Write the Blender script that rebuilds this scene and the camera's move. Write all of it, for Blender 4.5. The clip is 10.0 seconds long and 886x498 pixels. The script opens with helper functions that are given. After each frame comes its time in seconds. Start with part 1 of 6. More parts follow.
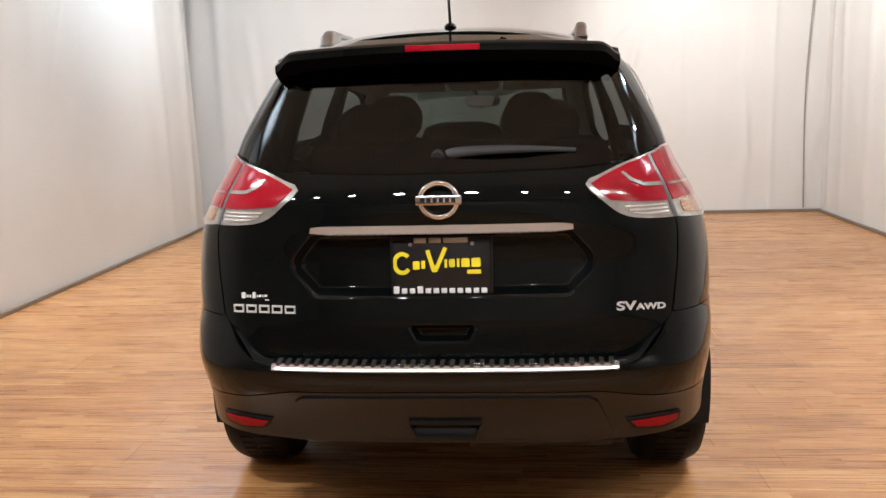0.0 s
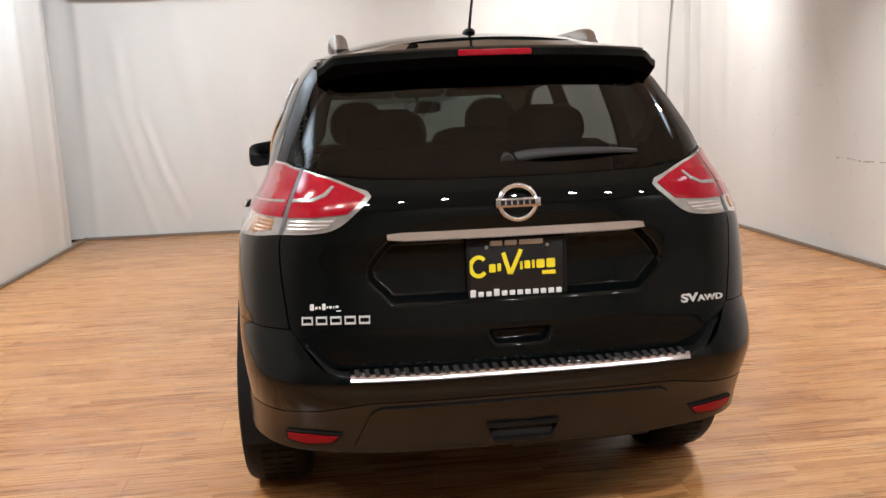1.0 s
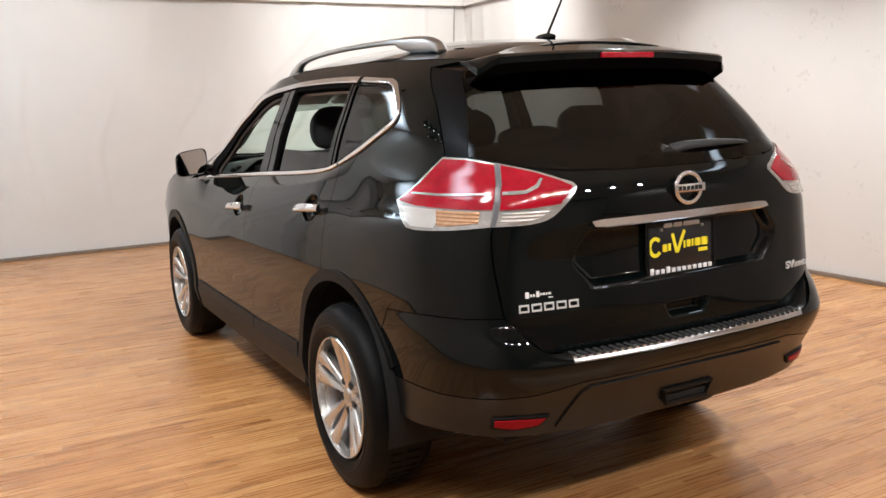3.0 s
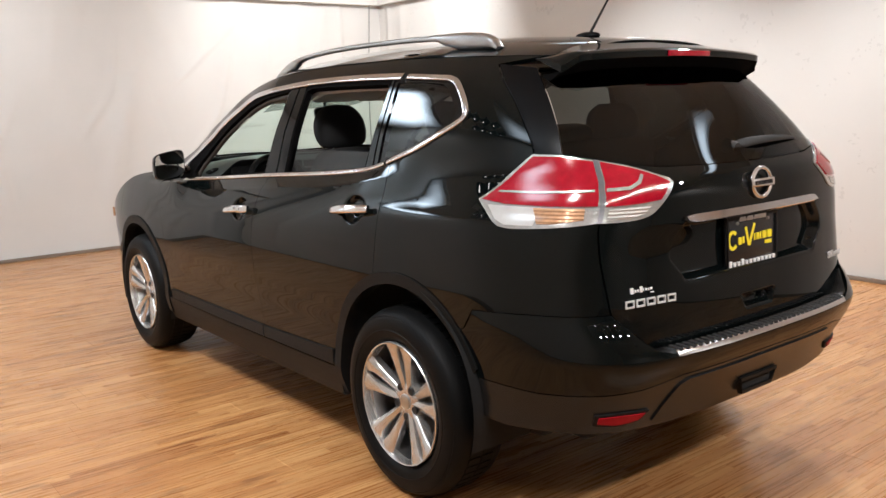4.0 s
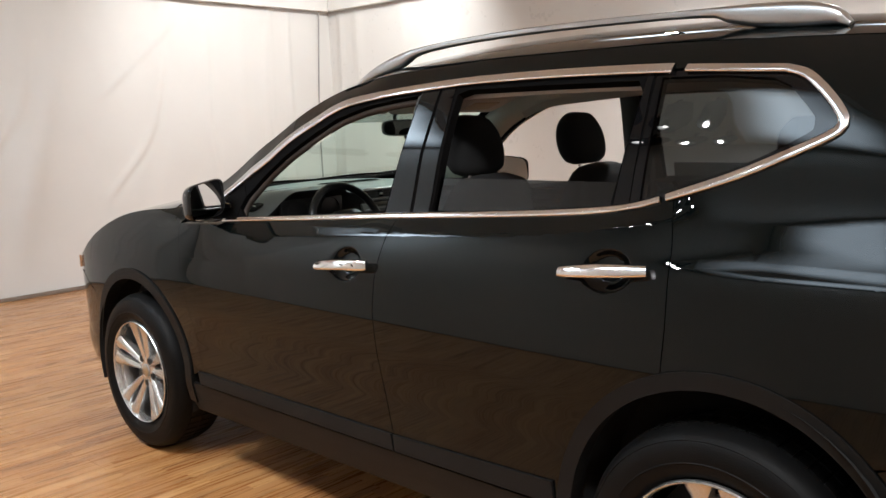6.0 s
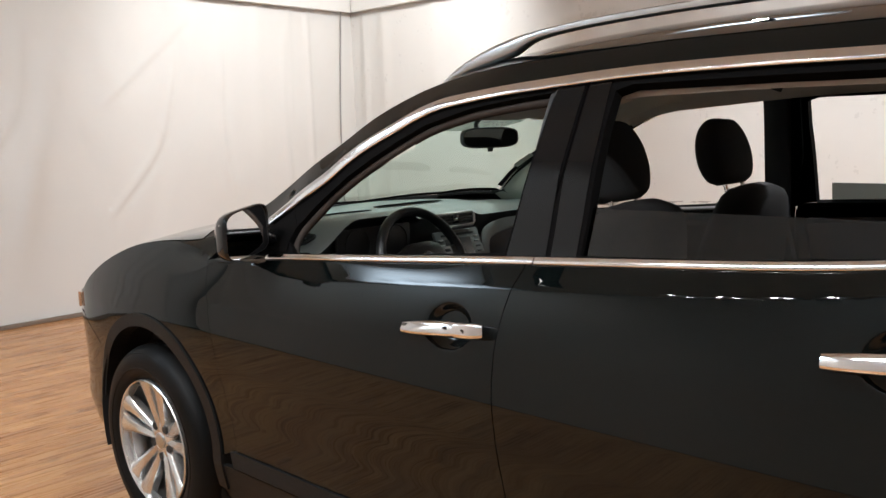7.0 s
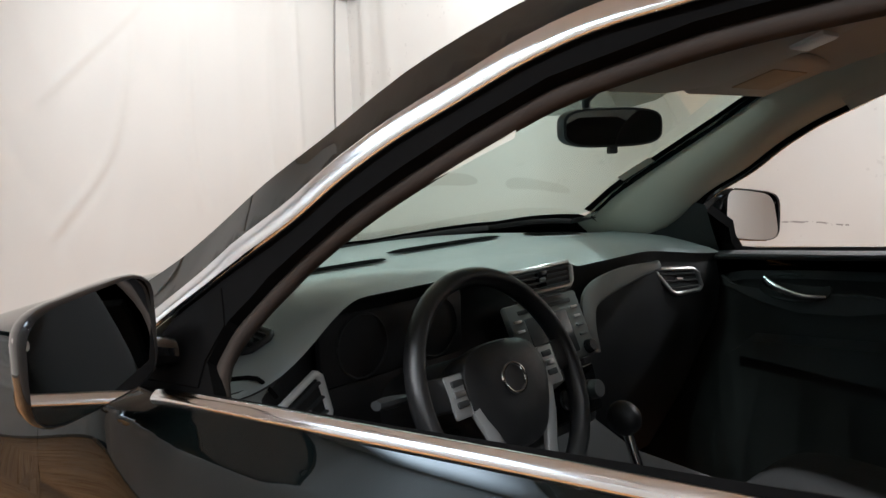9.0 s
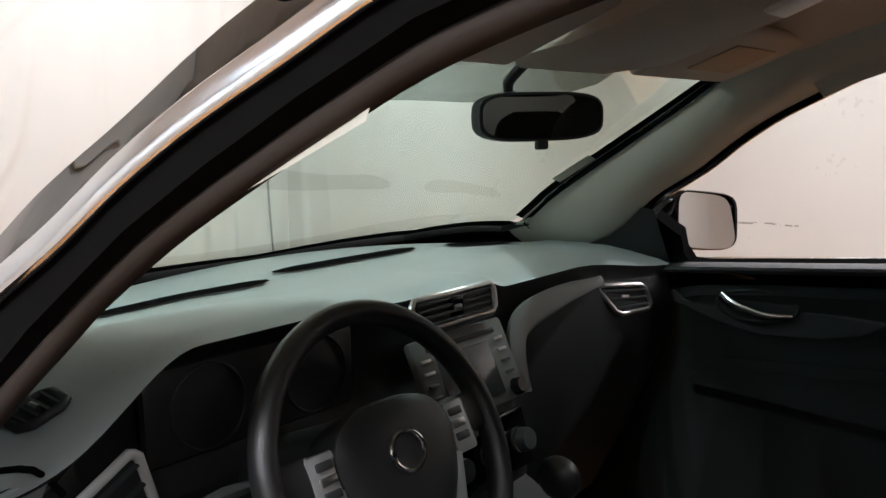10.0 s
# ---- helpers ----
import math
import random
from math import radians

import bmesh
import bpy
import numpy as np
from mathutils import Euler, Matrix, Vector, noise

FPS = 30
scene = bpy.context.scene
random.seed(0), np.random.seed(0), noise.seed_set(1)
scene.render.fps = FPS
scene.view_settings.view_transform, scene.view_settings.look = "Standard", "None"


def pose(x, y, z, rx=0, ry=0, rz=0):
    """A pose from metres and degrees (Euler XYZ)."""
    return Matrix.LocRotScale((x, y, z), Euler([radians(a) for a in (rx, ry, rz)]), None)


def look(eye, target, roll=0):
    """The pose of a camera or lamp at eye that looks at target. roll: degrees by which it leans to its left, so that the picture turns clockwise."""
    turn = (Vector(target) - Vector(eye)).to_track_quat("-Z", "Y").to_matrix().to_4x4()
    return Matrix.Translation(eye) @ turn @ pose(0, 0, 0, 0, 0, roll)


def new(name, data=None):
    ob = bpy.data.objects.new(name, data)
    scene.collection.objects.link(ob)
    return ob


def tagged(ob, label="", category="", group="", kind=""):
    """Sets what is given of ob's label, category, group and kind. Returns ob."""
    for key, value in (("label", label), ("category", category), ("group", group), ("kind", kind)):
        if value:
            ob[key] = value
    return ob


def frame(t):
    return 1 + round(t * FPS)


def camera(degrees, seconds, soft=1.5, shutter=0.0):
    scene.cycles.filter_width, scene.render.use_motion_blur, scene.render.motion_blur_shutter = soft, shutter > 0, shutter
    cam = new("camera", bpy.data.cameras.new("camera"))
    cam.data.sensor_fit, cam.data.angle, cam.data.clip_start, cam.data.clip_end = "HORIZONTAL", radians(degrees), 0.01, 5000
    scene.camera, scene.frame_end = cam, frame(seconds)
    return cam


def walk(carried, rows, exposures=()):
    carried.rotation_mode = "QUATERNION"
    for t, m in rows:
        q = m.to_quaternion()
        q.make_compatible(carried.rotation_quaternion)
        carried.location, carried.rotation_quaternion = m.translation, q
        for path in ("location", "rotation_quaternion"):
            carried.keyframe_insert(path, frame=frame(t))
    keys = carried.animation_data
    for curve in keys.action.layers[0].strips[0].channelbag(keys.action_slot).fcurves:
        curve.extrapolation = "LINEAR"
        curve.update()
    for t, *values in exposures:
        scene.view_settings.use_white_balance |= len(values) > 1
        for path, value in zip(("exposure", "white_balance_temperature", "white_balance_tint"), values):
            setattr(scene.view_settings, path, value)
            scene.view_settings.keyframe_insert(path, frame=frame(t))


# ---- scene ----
cam = camera(55.0, 10.0)
PATH = [
    (0, (0.199, -3.208, 1.395), (0.038, -1.245, 1.047), -1.7),
    (0.5, (-0.133, -3.235, 1.389), (-0.088, -1.263, 1.058), -1.8),
    (1, (-0.506, -3.191, 1.4), (-0.261, -1.235, 1.061), -2.0),
    (1.5, (-0.88, -3.149, 1.38), (-0.415, -1.233, 1.046), -2.1),
    (2, (-1.254, -3.099, 1.402), (-0.598, -1.241, 1.059), -2.0),
    (2.5, (-1.62, -2.977, 1.395), (-0.815, -1.177, 1.061), -2.0),
    (4, (-2.516, -2.413, 1.407), (-1.307, -0.855, 1.069), -2.0),
    (4.5, (-2.691, -2.06, 1.391), (-1.372, -0.595, 1.054), -2.0),
    (5, (-2.758, -1.69, 1.394), (-1.363, -0.298, 1.052), -2.2),
    (5.5, (-2.684, -1.245, 1.412), (-1.254, 0.115, 1.086), -2.1),
    (6, (-2.584, -0.81, 1.4), (-1.145, 0.547, 1.102), -1.9),
    (7.5, (-2.012, 0.283, 1.4), (-0.569, 1.642, 1.135), -1.7),
    (8, (-1.752, 0.578, 1.366), (-0.313, 1.943, 1.106), -2.1),
    (8.5, (-1.487, 0.819, 1.381), (-0.04, 2.174, 1.118), -1.8),
    (9, (-1.321, 1.023, 1.36), (0.129, 2.377, 1.11), -1.9),
    (9.5, (-1.174, 1.155, 1.359), (0.3, 2.483, 1.105), -1.7),
    (10, (-1.021, 1.181, 1.348), (0.51, 2.442, 1.092), -1.9),
]
EXPOSURES = [(0, 0.06, 6020, 10), (2.5, 0.09, 6000, 10), (4.0, 0.10, 5990, 10), (5.5, 0.01, 5990, 9), (7.5, -0.06, 5880, 8), (8.5, -0.15, 5780, 7), (9.5, 0.05, 5800, 7), (10.0, 0.06, 5880, 10)]
walk(cam, [(t, look(eye, target, roll)) for t, eye, target, roll in PATH], EXPOSURES)

# ---- world and light ----
world = bpy.data.worlds.new("world")
scene.world = world
world.use_nodes = True
world.node_tree.nodes["Background"].inputs[0].default_value = (0.9, 0.95, 1.0, 1)
world.node_tree.nodes["Background"].inputs[1].default_value = 0.02
WALL_LEFT, WALL_RIGHT, WALL_FRONT, WALL_BACK, CEILING = -3.34, 3.74, 6.8, -8.0, 3.55
SPOT_POWER = 31
WASH_POWER = 19
LAMP_COLOUR = (1.0, 0.95, 0.89)


# ---- the car's outer form: rear axle at y = 0, nose towards +y ----
def curve1(points, n=400):
    """Smooth curve through control points, as n samples evenly spaced by length."""
    p = np.array(points, float)
    p = np.vstack([2 * p[0] - p[1], p, 2 * p[-1] - p[-2]])
    out = []
    for i in range(1, len(p) - 2):
        for t in np.linspace(0, 1, 24, endpoint=False):
            a, b, c, d = p[i - 1], p[i], p[i + 1], p[i + 2]
            out.append(0.5 * (2 * b + (c - a) * t + (2 * a - 5 * b + 4 * c - d) * t * t + (3 * b - a - 3 * c + d) * t ** 3))
    out.append(p[-2])
    out = np.array(out)
    s = np.r_[0, np.cumsum(np.linalg.norm(np.diff(out, axis=0), axis=1))]
    w = np.linspace(0, s[-1], n)
    return np.stack([np.interp(w, s, out[:, k]) for k in range(out.shape[1])], 1), w


def smooth_table(pairs):
    """A smooth function through (key, value) pairs: monotone cubic."""
    k = np.array([a for a, _ in pairs], float)
    v = np.array([b for _, b in pairs], float)
    h, d = np.diff(k), np.diff(v) / np.diff(k)
    m = np.zeros(len(k))
    m[0], m[-1] = d[0], d[-1]
    for i in range(1, len(k) - 1):
        if d[i - 1] * d[i] > 0:
            w1, w2 = 2 * h[i] + h[i - 1], h[i] + 2 * h[i - 1]
            m[i] = (w1 + w2) / (w1 / d[i - 1] + w2 / d[i])

    def f(q):
        q = np.clip(np.asarray(q, float), k[0], k[-1])
        i = np.clip(np.searchsorted(k, q, side="right") - 1, 0, len(k) - 2)
        t = (q - k[i]) / h[i]
        return ((1 + 2 * t) * (1 - t) ** 2 * v[i] + t * (1 - t) ** 2 * h[i] * m[i]
                + t * t * (3 - 2 * t) * v[i + 1] + t * t * (t - 1) * h[i] * m[i + 1])
    return f


def ease(q, a, b):
    t = np.clip((np.asarray(q, float) - a) / (b - a), 0, 1)
    return t * t * (3 - 2 * t)


# half outline of the body in plan, from the tail's middle to the nose's middle
PLAN, PLAN_U = curve1([(0, -0.862), (0.25, -0.857), (0.45, -0.838), (0.60, -0.803), (0.695, -0.73), (0.755, -0.62), (0.79, -0.48),
                       (0.815, -0.25), (0.835, 0.05), (0.845, 0.4), (0.85, 0.9), (0.852, 1.5), (0.852, 2.0), (0.85, 2.6),
                       (0.83, 3.0), (0.78, 3.28), (0.69, 3.46), (0.5, 3.58), (0.25, 3.64), (0, 3.66)], 900)
U_MAX = PLAN_U[-1]
WIDE = smooth_table([(0.15, 0.95), (0.25, 0.98), (0.32, 1.008), (0.40, 1.026), (0.46, 1.021), (0.55, 1.021), (0.64, 1.026), (0.72, 1.031), (0.8, 1.031), (0.85, 1.026), (0.9, 1.016), (0.98, 0.988),
                     (1.03, 0.964), (1.075, 0.925), (1.15, 0.892), (1.3, 0.838), (1.4, 0.79), (1.5, 0.737), (1.56, 0.69), (1.62, 0.62), (1.7, 0.52)])
REAR = smooth_table([(0.15, 0.0), (0.65, -0.018), (0.75, -0.014), (0.85, -0.006), (0.95, 0.0), (1.1, -0.003), (1.15, 0.012), (1.2, 0.052), (1.3, 0.135), (1.4, 0.226), (1.5, 0.33),
                     (1.6, 0.44), (1.7, 0.55)])
BUMP = smooth_table([(0.15, 0.16), (0.25, 0.11), (0.32, 0.06), (0.4, 0.025), (0.46, 0.0), (0.52, -0.03), (0.58, -0.065), (0.64, -0.083), (0.68, -0.068), (0.72, -0.045), (0.766, -0.013), (0.8, -0.01)])


# the flank's ledge: from a crease on the doors up to the window line
CREASE = smooth_table([(-0.2, 1.235), (0.2, 1.145), (0.6, 1.092), (1.1, 1.057), (1.54, 1.027), (1.80, 1.014), (1.90, 1.014), (1.97, 1.028), (2.05, 1.040), (2.3, 1.03)])
BELT_Z = smooth_table([(-0.2, 1.35), (-0.091, 1.306), (0.024, 1.256), (0.158, 1.211), (0.26, 1.18), (0.36, 1.163), (0.538, 1.147), (0.773, 1.132), (1.115, 1.112), (1.6, 1.079), (1.934, 1.058), (2.04, 1.048), (2.3, 1.04)])

HEAD_Z = smooth_table([(1.2, 1.497), (1.382, 1.484), (1.477, 1.474), (1.56, 1.452), (1.635, 1.421), (1.72, 1.383), (1.80, 1.337), (1.877, 1.284), (1.975, 1.229), (2.095, 1.14), (2.2, 1.09), (2.4, 1.06)])


def skin(u, z, bumper=False):
    """The body's wall at u metres round the half outline and at height z, on the car's right side."""
    u, z = np.broadcast_arrays(np.asarray(u, float), np.asarray(z, float))
    x, y = np.interp(u, PLAN_U, PLAN[:, 0]), np.interp(u, PLAN_U, PLAN[:, 1])
    back = 1 - ease(y, -0.6, 0.35)
    y2 = y + back * REAR(z)
    w = ease(y, -0.1, 0.35) * (1 - ease(y, 2.04, 2.5)) * ease(z, 0.899, 0.9)
    low, high = CREASE(y), BELT_Z(y)
    edge = WIDE(high) + 0.047
    below = 1.016 + (edge - 1.016) * np.clip((z - 0.9) / (low - 0.9), 0, 1.2) ** 1.5
    ledge = edge + (WIDE(high) - edge) * (z - low) / np.maximum(high - low, 0.012)
    door = np.where(z > high, WIDE(z), below + (ledge - below) * ease(z - low, -0.009, 0.009))
    wing = 1.016 - 0.10 * (z - 0.9) - 1.2 * (z - 0.9) ** 2
    wide = WIDE(z) + (wing - WIDE(z)) * ease(y, 1.7, 2.1) * (1 - ease(y, 2.9, 3.4)) * ease(z, 0.899, 0.9) * (1 - ease(z, 1.06, 1.13))
    k = wide * (1 - w) + door * w + (0.052 * np.exp(-((z - 1.075) / np.where(z > 1.075, 0.095, 0.14)) ** 2) + 0.03 * ease(z, 1.1, 1.3) * (1 - ease(z, 1.45, 1.6))) * (1 - ease(y, -0.45, 0.4))
    k = k + 0.014 * (1 - ease(y, -0.55, 0.0)) * (1 - ease(z, 0.9, 1.05))      # fuller bumper corners
    k = k - 0.047 * ease(y, 1.15, 1.7) * ease(z, 1.06, 1.22)      # taper of the cabin towards the windscreen
    k = k - 0.45 * np.maximum(z - HEAD_Z(y) - 0.012, 0) * ease(y, 1.25, 1.5)      # pillar rolling over into the windscreen
    if bumper:
        y2 = y + back * BUMP(z)
        k = k * (1 - 0.006 * (1 - ease(y, -0.3, 0.35)) * (1 - ease(z, 0.62, 0.76)))
    return np.stack([x * k, y2, z], -1)


TOP_EDGE = smooth_table([(-0.7, 1.52), (-0.5, 1.54), (0, 1.565), (0.4, 1.577), (0.8, 1.577), (1.1, 1.566), (1.25, 1.557), (1.42, 1.543), (1.58, 1.513), (1.74, 1.454),
                         (1.90, 1.361), (2.0, 1.302), (2.10, 1.239), (2.2, 1.175), (2.3, 1.110), (2.38, 1.078), (2.56, 1.066), (2.74, 1.042), (2.89, 1.0), (3.11, 0.912), (3.27, 0.82), (3.45, 0.72), (3.6, 0.66), (3.66, 0.63)])
TOP_MID = smooth_table([(-0.7, 1.565), (-0.5, 1.595), (-0.13, 1.638), (0.3, 1.662), (0.7, 1.667), (1.0, 1.66), (1.3, 1.638), (1.5, 1.603), (1.62, 1.568), (1.75, 1.515),
                        (2.06, 1.37), (2.3, 1.25), (2.5, 1.14), (2.58, 1.118), (2.8, 1.095), (3.1, 1.03), (3.35, 0.94), (3.55, 0.81), (3.66, 0.70)])


def u_side(y, z, bumper=False):
    """u of the wall's point with that y and z, on the side."""
    y, z = np.broadcast_arrays(np.asarray(y, float), np.asarray(z, float))
    us = np.linspace(PLAN_U[np.argmax(PLAN[:, 0] > 0.62)], U_MAX - 0.05, 500)
    return np.array([np.interp(a, skin(us, b, bumper)[:, 1], us) for a, b in zip(y.ravel(), z.ravel())]).reshape(y.shape)


def u_rear(x, z, bumper=False):
    """u of the wall's point with that x and z, on the tail."""
    x, z = np.broadcast_arrays(np.asarray(x, float), np.asarray(z, float))
    us = np.linspace(0, PLAN_U[np.argmax(PLAN[:, 0] > 0.83)], 400)
    return np.array([np.interp(a, skin(us, b, bumper)[:, 0], us) for a, b in zip(x.ravel(), z.ravel())]).reshape(x.shape)


EDGE_Y = np.linspace(-0.7, 3.64, 300)
EDGE_X = skin(u_side(EDGE_Y, TOP_EDGE(EDGE_Y)), TOP_EDGE(EDGE_Y))[:, 0]


def lid(x, y):
    """The height of roof, windscreen and bonnet over (x, y)."""
    e, m = TOP_EDGE(y), TOP_MID(y)
    q = np.clip(np.abs(x) / np.interp(y, EDGE_Y, EDGE_X), 0, 1.05)
    return e + (m - e) * (1 - q ** 2.6)


# ---- materials ----
def mat(name, colour, rough=0.5, metal=0.0, vary=0.12, scale=9.0, bump=0.0, bump_scale=60.0, coat=0.0, coat_rough=0.03, spec=0.5, rough_vary=0.08):
    m = bpy.data.materials.new(name)
    m.use_nodes = True
    n, l = m.node_tree.nodes, m.node_tree.links
    b = n["Principled BSDF"]
    co = n.new("ShaderNodeTexCoord")
    big, fine = n.new("ShaderNodeTexNoise"), n.new("ShaderNodeTexNoise")
    big.inputs["Scale"].default_value, big.inputs["Detail"].default_value = scale, 6
    fine.inputs["Scale"].default_value, fine.inputs["Detail"].default_value = bump_scale, 4
    for k in (big, fine):
        l.new(co.outputs["Object"], k.inputs["Vector"])
    ramp = n.new("ShaderNodeMapRange")
    ramp.inputs["To Min"].default_value, ramp.inputs["To Max"].default_value = 1 - vary, 1 + vary
    l.new(big.outputs["Fac"], ramp.inputs["Value"])
    mul = n.new("ShaderNodeVectorMath")
    mul.operation = "SCALE"
    mul.inputs[0].default_value = colour
    l.new(ramp.outputs[0], mul.inputs["Scale"])
    l.new(mul.outputs[0], b.inputs["Base Color"])
    rr = n.new("ShaderNodeMapRange")
    rr.inputs["To Min"].default_value, rr.inputs["To Max"].default_value = max(0.0, rough - rough_vary * rough), rough + rough_vary * rough
    l.new(fine.outputs["Fac"], rr.inputs["Value"])
    l.new(rr.outputs[0], b.inputs["Roughness"])
    b.inputs["Metallic"].default_value = metal
    b.inputs["Coat Weight"].default_value, b.inputs["Coat Roughness"].default_value = coat, coat_rough
    b.inputs["Specular IOR Level"].default_value = spec
    if bump:
        bp = n.new("ShaderNodeBump")
        bp.inputs["Strength"].default_value, bp.inputs["Distance"].default_value = bump, 0.002
        l.new(fine.outputs["Fac"], bp.inputs["Height"])
        l.new(bp.outputs[0], b.inputs["Normal"])
    return m


def glass(name, tint, gloss=0.02):
    """A thin pane: tinted clear with a mirror gloss that grows towards grazing."""
    m = bpy.data.materials.new(name)
    m.use_nodes = True
    n, l = m.node_tree.nodes, m.node_tree.links
    n.remove(n["Principled BSDF"])
    clear, shine, mix, lw = n.new("ShaderNodeBsdfTransparent"), n.new("ShaderNodeBsdfGlossy"), n.new("ShaderNodeMixShader"), n.new("ShaderNodeLayerWeight")
    clear.inputs[0].default_value = (*tint, 1)
    shine.inputs["Roughness"].default_value = gloss
    lw.inputs[0].default_value = 0.5
    power, gain = n.new("ShaderNodeMath"), n.new("ShaderNodeMath")
    power.operation, power.inputs[1].default_value = "POWER", 5
    gain.operation, gain.inputs[1].default_value, gain.inputs[2].default_value = "MULTIPLY_ADD", 0.93, 0.055
    l.new(lw.outputs["Facing"], power.inputs[0])
    l.new(power.outputs[0], gain.inputs[0])
    l.new(gain.outputs[0], mix.inputs[0])
    l.new(clear.outputs[0], mix.inputs[1])
    l.new(shine.outputs[0], mix.inputs[2])
    l.new(mix.outputs[0], n["Material Output"].inputs[0])
    return m


def glow(name, colour, strength):
    m = bpy.data.materials.new(name)
    m.use_nodes = True
    b = m.node_tree.nodes["Principled BSDF"]
    b.inputs["Base Color"].default_value = (*colour, 1)
    b.inputs["Emission Color"].default_value = (*colour, 1)
    b.inputs["Emission Strength"].default_value = strength
    return m


def soft_glow(name, colour, strength, wide, long):
    """A diffuser lit from behind: full in the middle, fading towards the frame."""
    m = glow(name, colour, strength)
    n, l = m.node_tree.nodes, m.node_tree.links
    co, sep = n.new("ShaderNodeTexCoord"), n.new("ShaderNodeSeparateXYZ")
    l.new(co.outputs["Object"], sep.inputs[0])
    last = None
    for k, half in ((0, wide / 2), (1, long / 2)):
        a, r = n.new("ShaderNodeMath"), n.new("ShaderNodeMapRange")
        a.operation = "ABSOLUTE"
        l.new(sep.outputs[k], a.inputs[0])
        l.new(a.outputs[0], r.inputs["Value"])
        r.interpolation_type = "SMOOTHSTEP"
        r.inputs["From Min"].default_value, r.inputs["From Max"].default_value = half * 0.25, half
        r.inputs["To Min"].default_value, r.inputs["To Max"].default_value = strength if last is None else 1.0, 0.06 * (strength if last is None else 1.0)
        if last is None:
            last = r.outputs[0]
        else:
            mul = n.new("ShaderNodeMath")
            mul.operation = "MULTIPLY"
            l.new(last, mul.inputs[0])
            l.new(r.outputs[0], mul.inputs[1])
            l.new(mul.outputs[0], n["Principled BSDF"].inputs["Emission Strength"])
    return m


PAINT = mat("black_paint", (0.0022, 0.0033, 0.0033), 0.4, vary=0.15, coat=1.0, coat_rough=0.012, rough_vary=0.1, spec=0.0)
PAINT.node_tree.nodes["Principled BSDF"].inputs["Coat IOR"].default_value = 1.37
GLOSS_BLACK = mat("gloss_black_trim", (0.004, 0.004, 0.0045), 0.014, rough_vary=0.3, spec=0.28)
HATCH_BLACK = mat("hatch_black", (0.003, 0.003, 0.0033), 0.3, spec=0.1)
SEAL = mat("window_seal", (0.004, 0.0037, 0.0037), 0.95, vary=0.2, spec=0.05)
SEAL_BROWN = mat("brown_seal", (0.030, 0.022, 0.018), 0.7, vary=0.15, spec=0.2)
PLASTIC = mat("black_plastic", (0.008, 0.0078, 0.0075), 0.5, vary=0.2, spec=0.16, bump=0.35, bump_scale=700)
RUBBER = mat("rubber", (0.012, 0.012, 0.012), 0.6, vary=0.3)
TYRE = mat("tyre_rubber", (0.0045, 0.0045, 0.0045), 0.5, spec=0.12, vary=0.3, bump=0.3, bump_scale=300)
DARK = mat("underbody", (0.005, 0.005, 0.005), 0.9)
CHROME = mat("chrome", (0.85, 0.85, 0.86), 0.12, metal=1.0, vary=0.03)
BADGE = mat("badge_silver", (0.72, 0.72, 0.71), 0.3, metal=0.35, vary=0.05)
SATIN = mat("satin_silver", (0.55, 0.55, 0.55), 0.3, metal=1.0, vary=0.06)
ALLOY = mat("alloy", (0.62, 0.615, 0.60), 0.24, metal=0.85, vary=0.05, bump=0.08, bump_scale=900)
STEEL = mat("brake_steel", (0.13, 0.125, 0.12), 0.45, metal=1.0, vary=0.25)
RED_LENS = mat("red_lens", (0.30, 0.003, 0.014), 0.1, vary=0.35, scale=30, coat=0.5, bump=0.07, bump_scale=180)
RED_DEEP = mat("red_reflector", (0.26, 0.004, 0.010), 0.35, spec=0.12, vary=0.2, scale=60)
CLEAR_LENS = mat("clear_lens", (0.45, 0.44, 0.42), 0.16, vary=0.3, scale=45, metal=0.55, coat=1.0, bump=0.6, bump_scale=120)
AMBER = mat("amber_bulb", (0.50, 0.28, 0.15), 0.2, vary=0.3, scale=60, metal=0.3, coat=1.0, bump=0.6, bump_scale=150)
LAMP_GREY = mat("lamp_grey", (0.10, 0.10, 0.105), 0.3, vary=0.15, scale=40)
WIND_GLASS = glass("windscreen_glass", (0.74, 0.90, 0.84))
TINT_GLASS = glass("privacy_glass", (0.10, 0.115, 0.11))
QUARTER_GLASS = glass("dark_privacy_glass", (0.06, 0.066, 0.064))
MIRROR = mat("mirror_glass", (0.85, 0.86, 0.87), 0.015, metal=1.0, vary=0.01, rough_vary=0.0)
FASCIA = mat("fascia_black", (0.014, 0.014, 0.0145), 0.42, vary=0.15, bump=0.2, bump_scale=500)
CABIN = mat("cabin_black", (0.03, 0.031, 0.032), 0.5, vary=0.15, bump=0.2, bump_scale=500)
DOOR_BLACK = mat("door_lining_black", (0.021, 0.021, 0.0213), 0.5, vary=0.2, bump=0.2, bump_scale=500)
# dashboard grey raised so its colour carries the light from windscreen and side window
DASH_LIT = mat("dash_top_lit", (0.335, 0.37, 0.365), 0.38, spec=0.5, vary=0.08, bump=0.35, bump_scale=600)
CLOTH = mat("seat_cloth", (0.014, 0.014, 0.0145), 0.9, vary=0.25, bump=0.4, bump_scale=800)
LINER = mat("headliner", (0.54, 0.475, 0.415), 0.95, vary=0.06, bump=0.2, bump_scale=900)
PILLAR = mat("pillar_trim", (0.50, 0.48, 0.41), 0.5, vary=0.05, bump=0.2, bump_scale=600)
WHITE_INK = mat("white_print", (0.75, 0.75, 0.75), 0.4, vary=0.03)
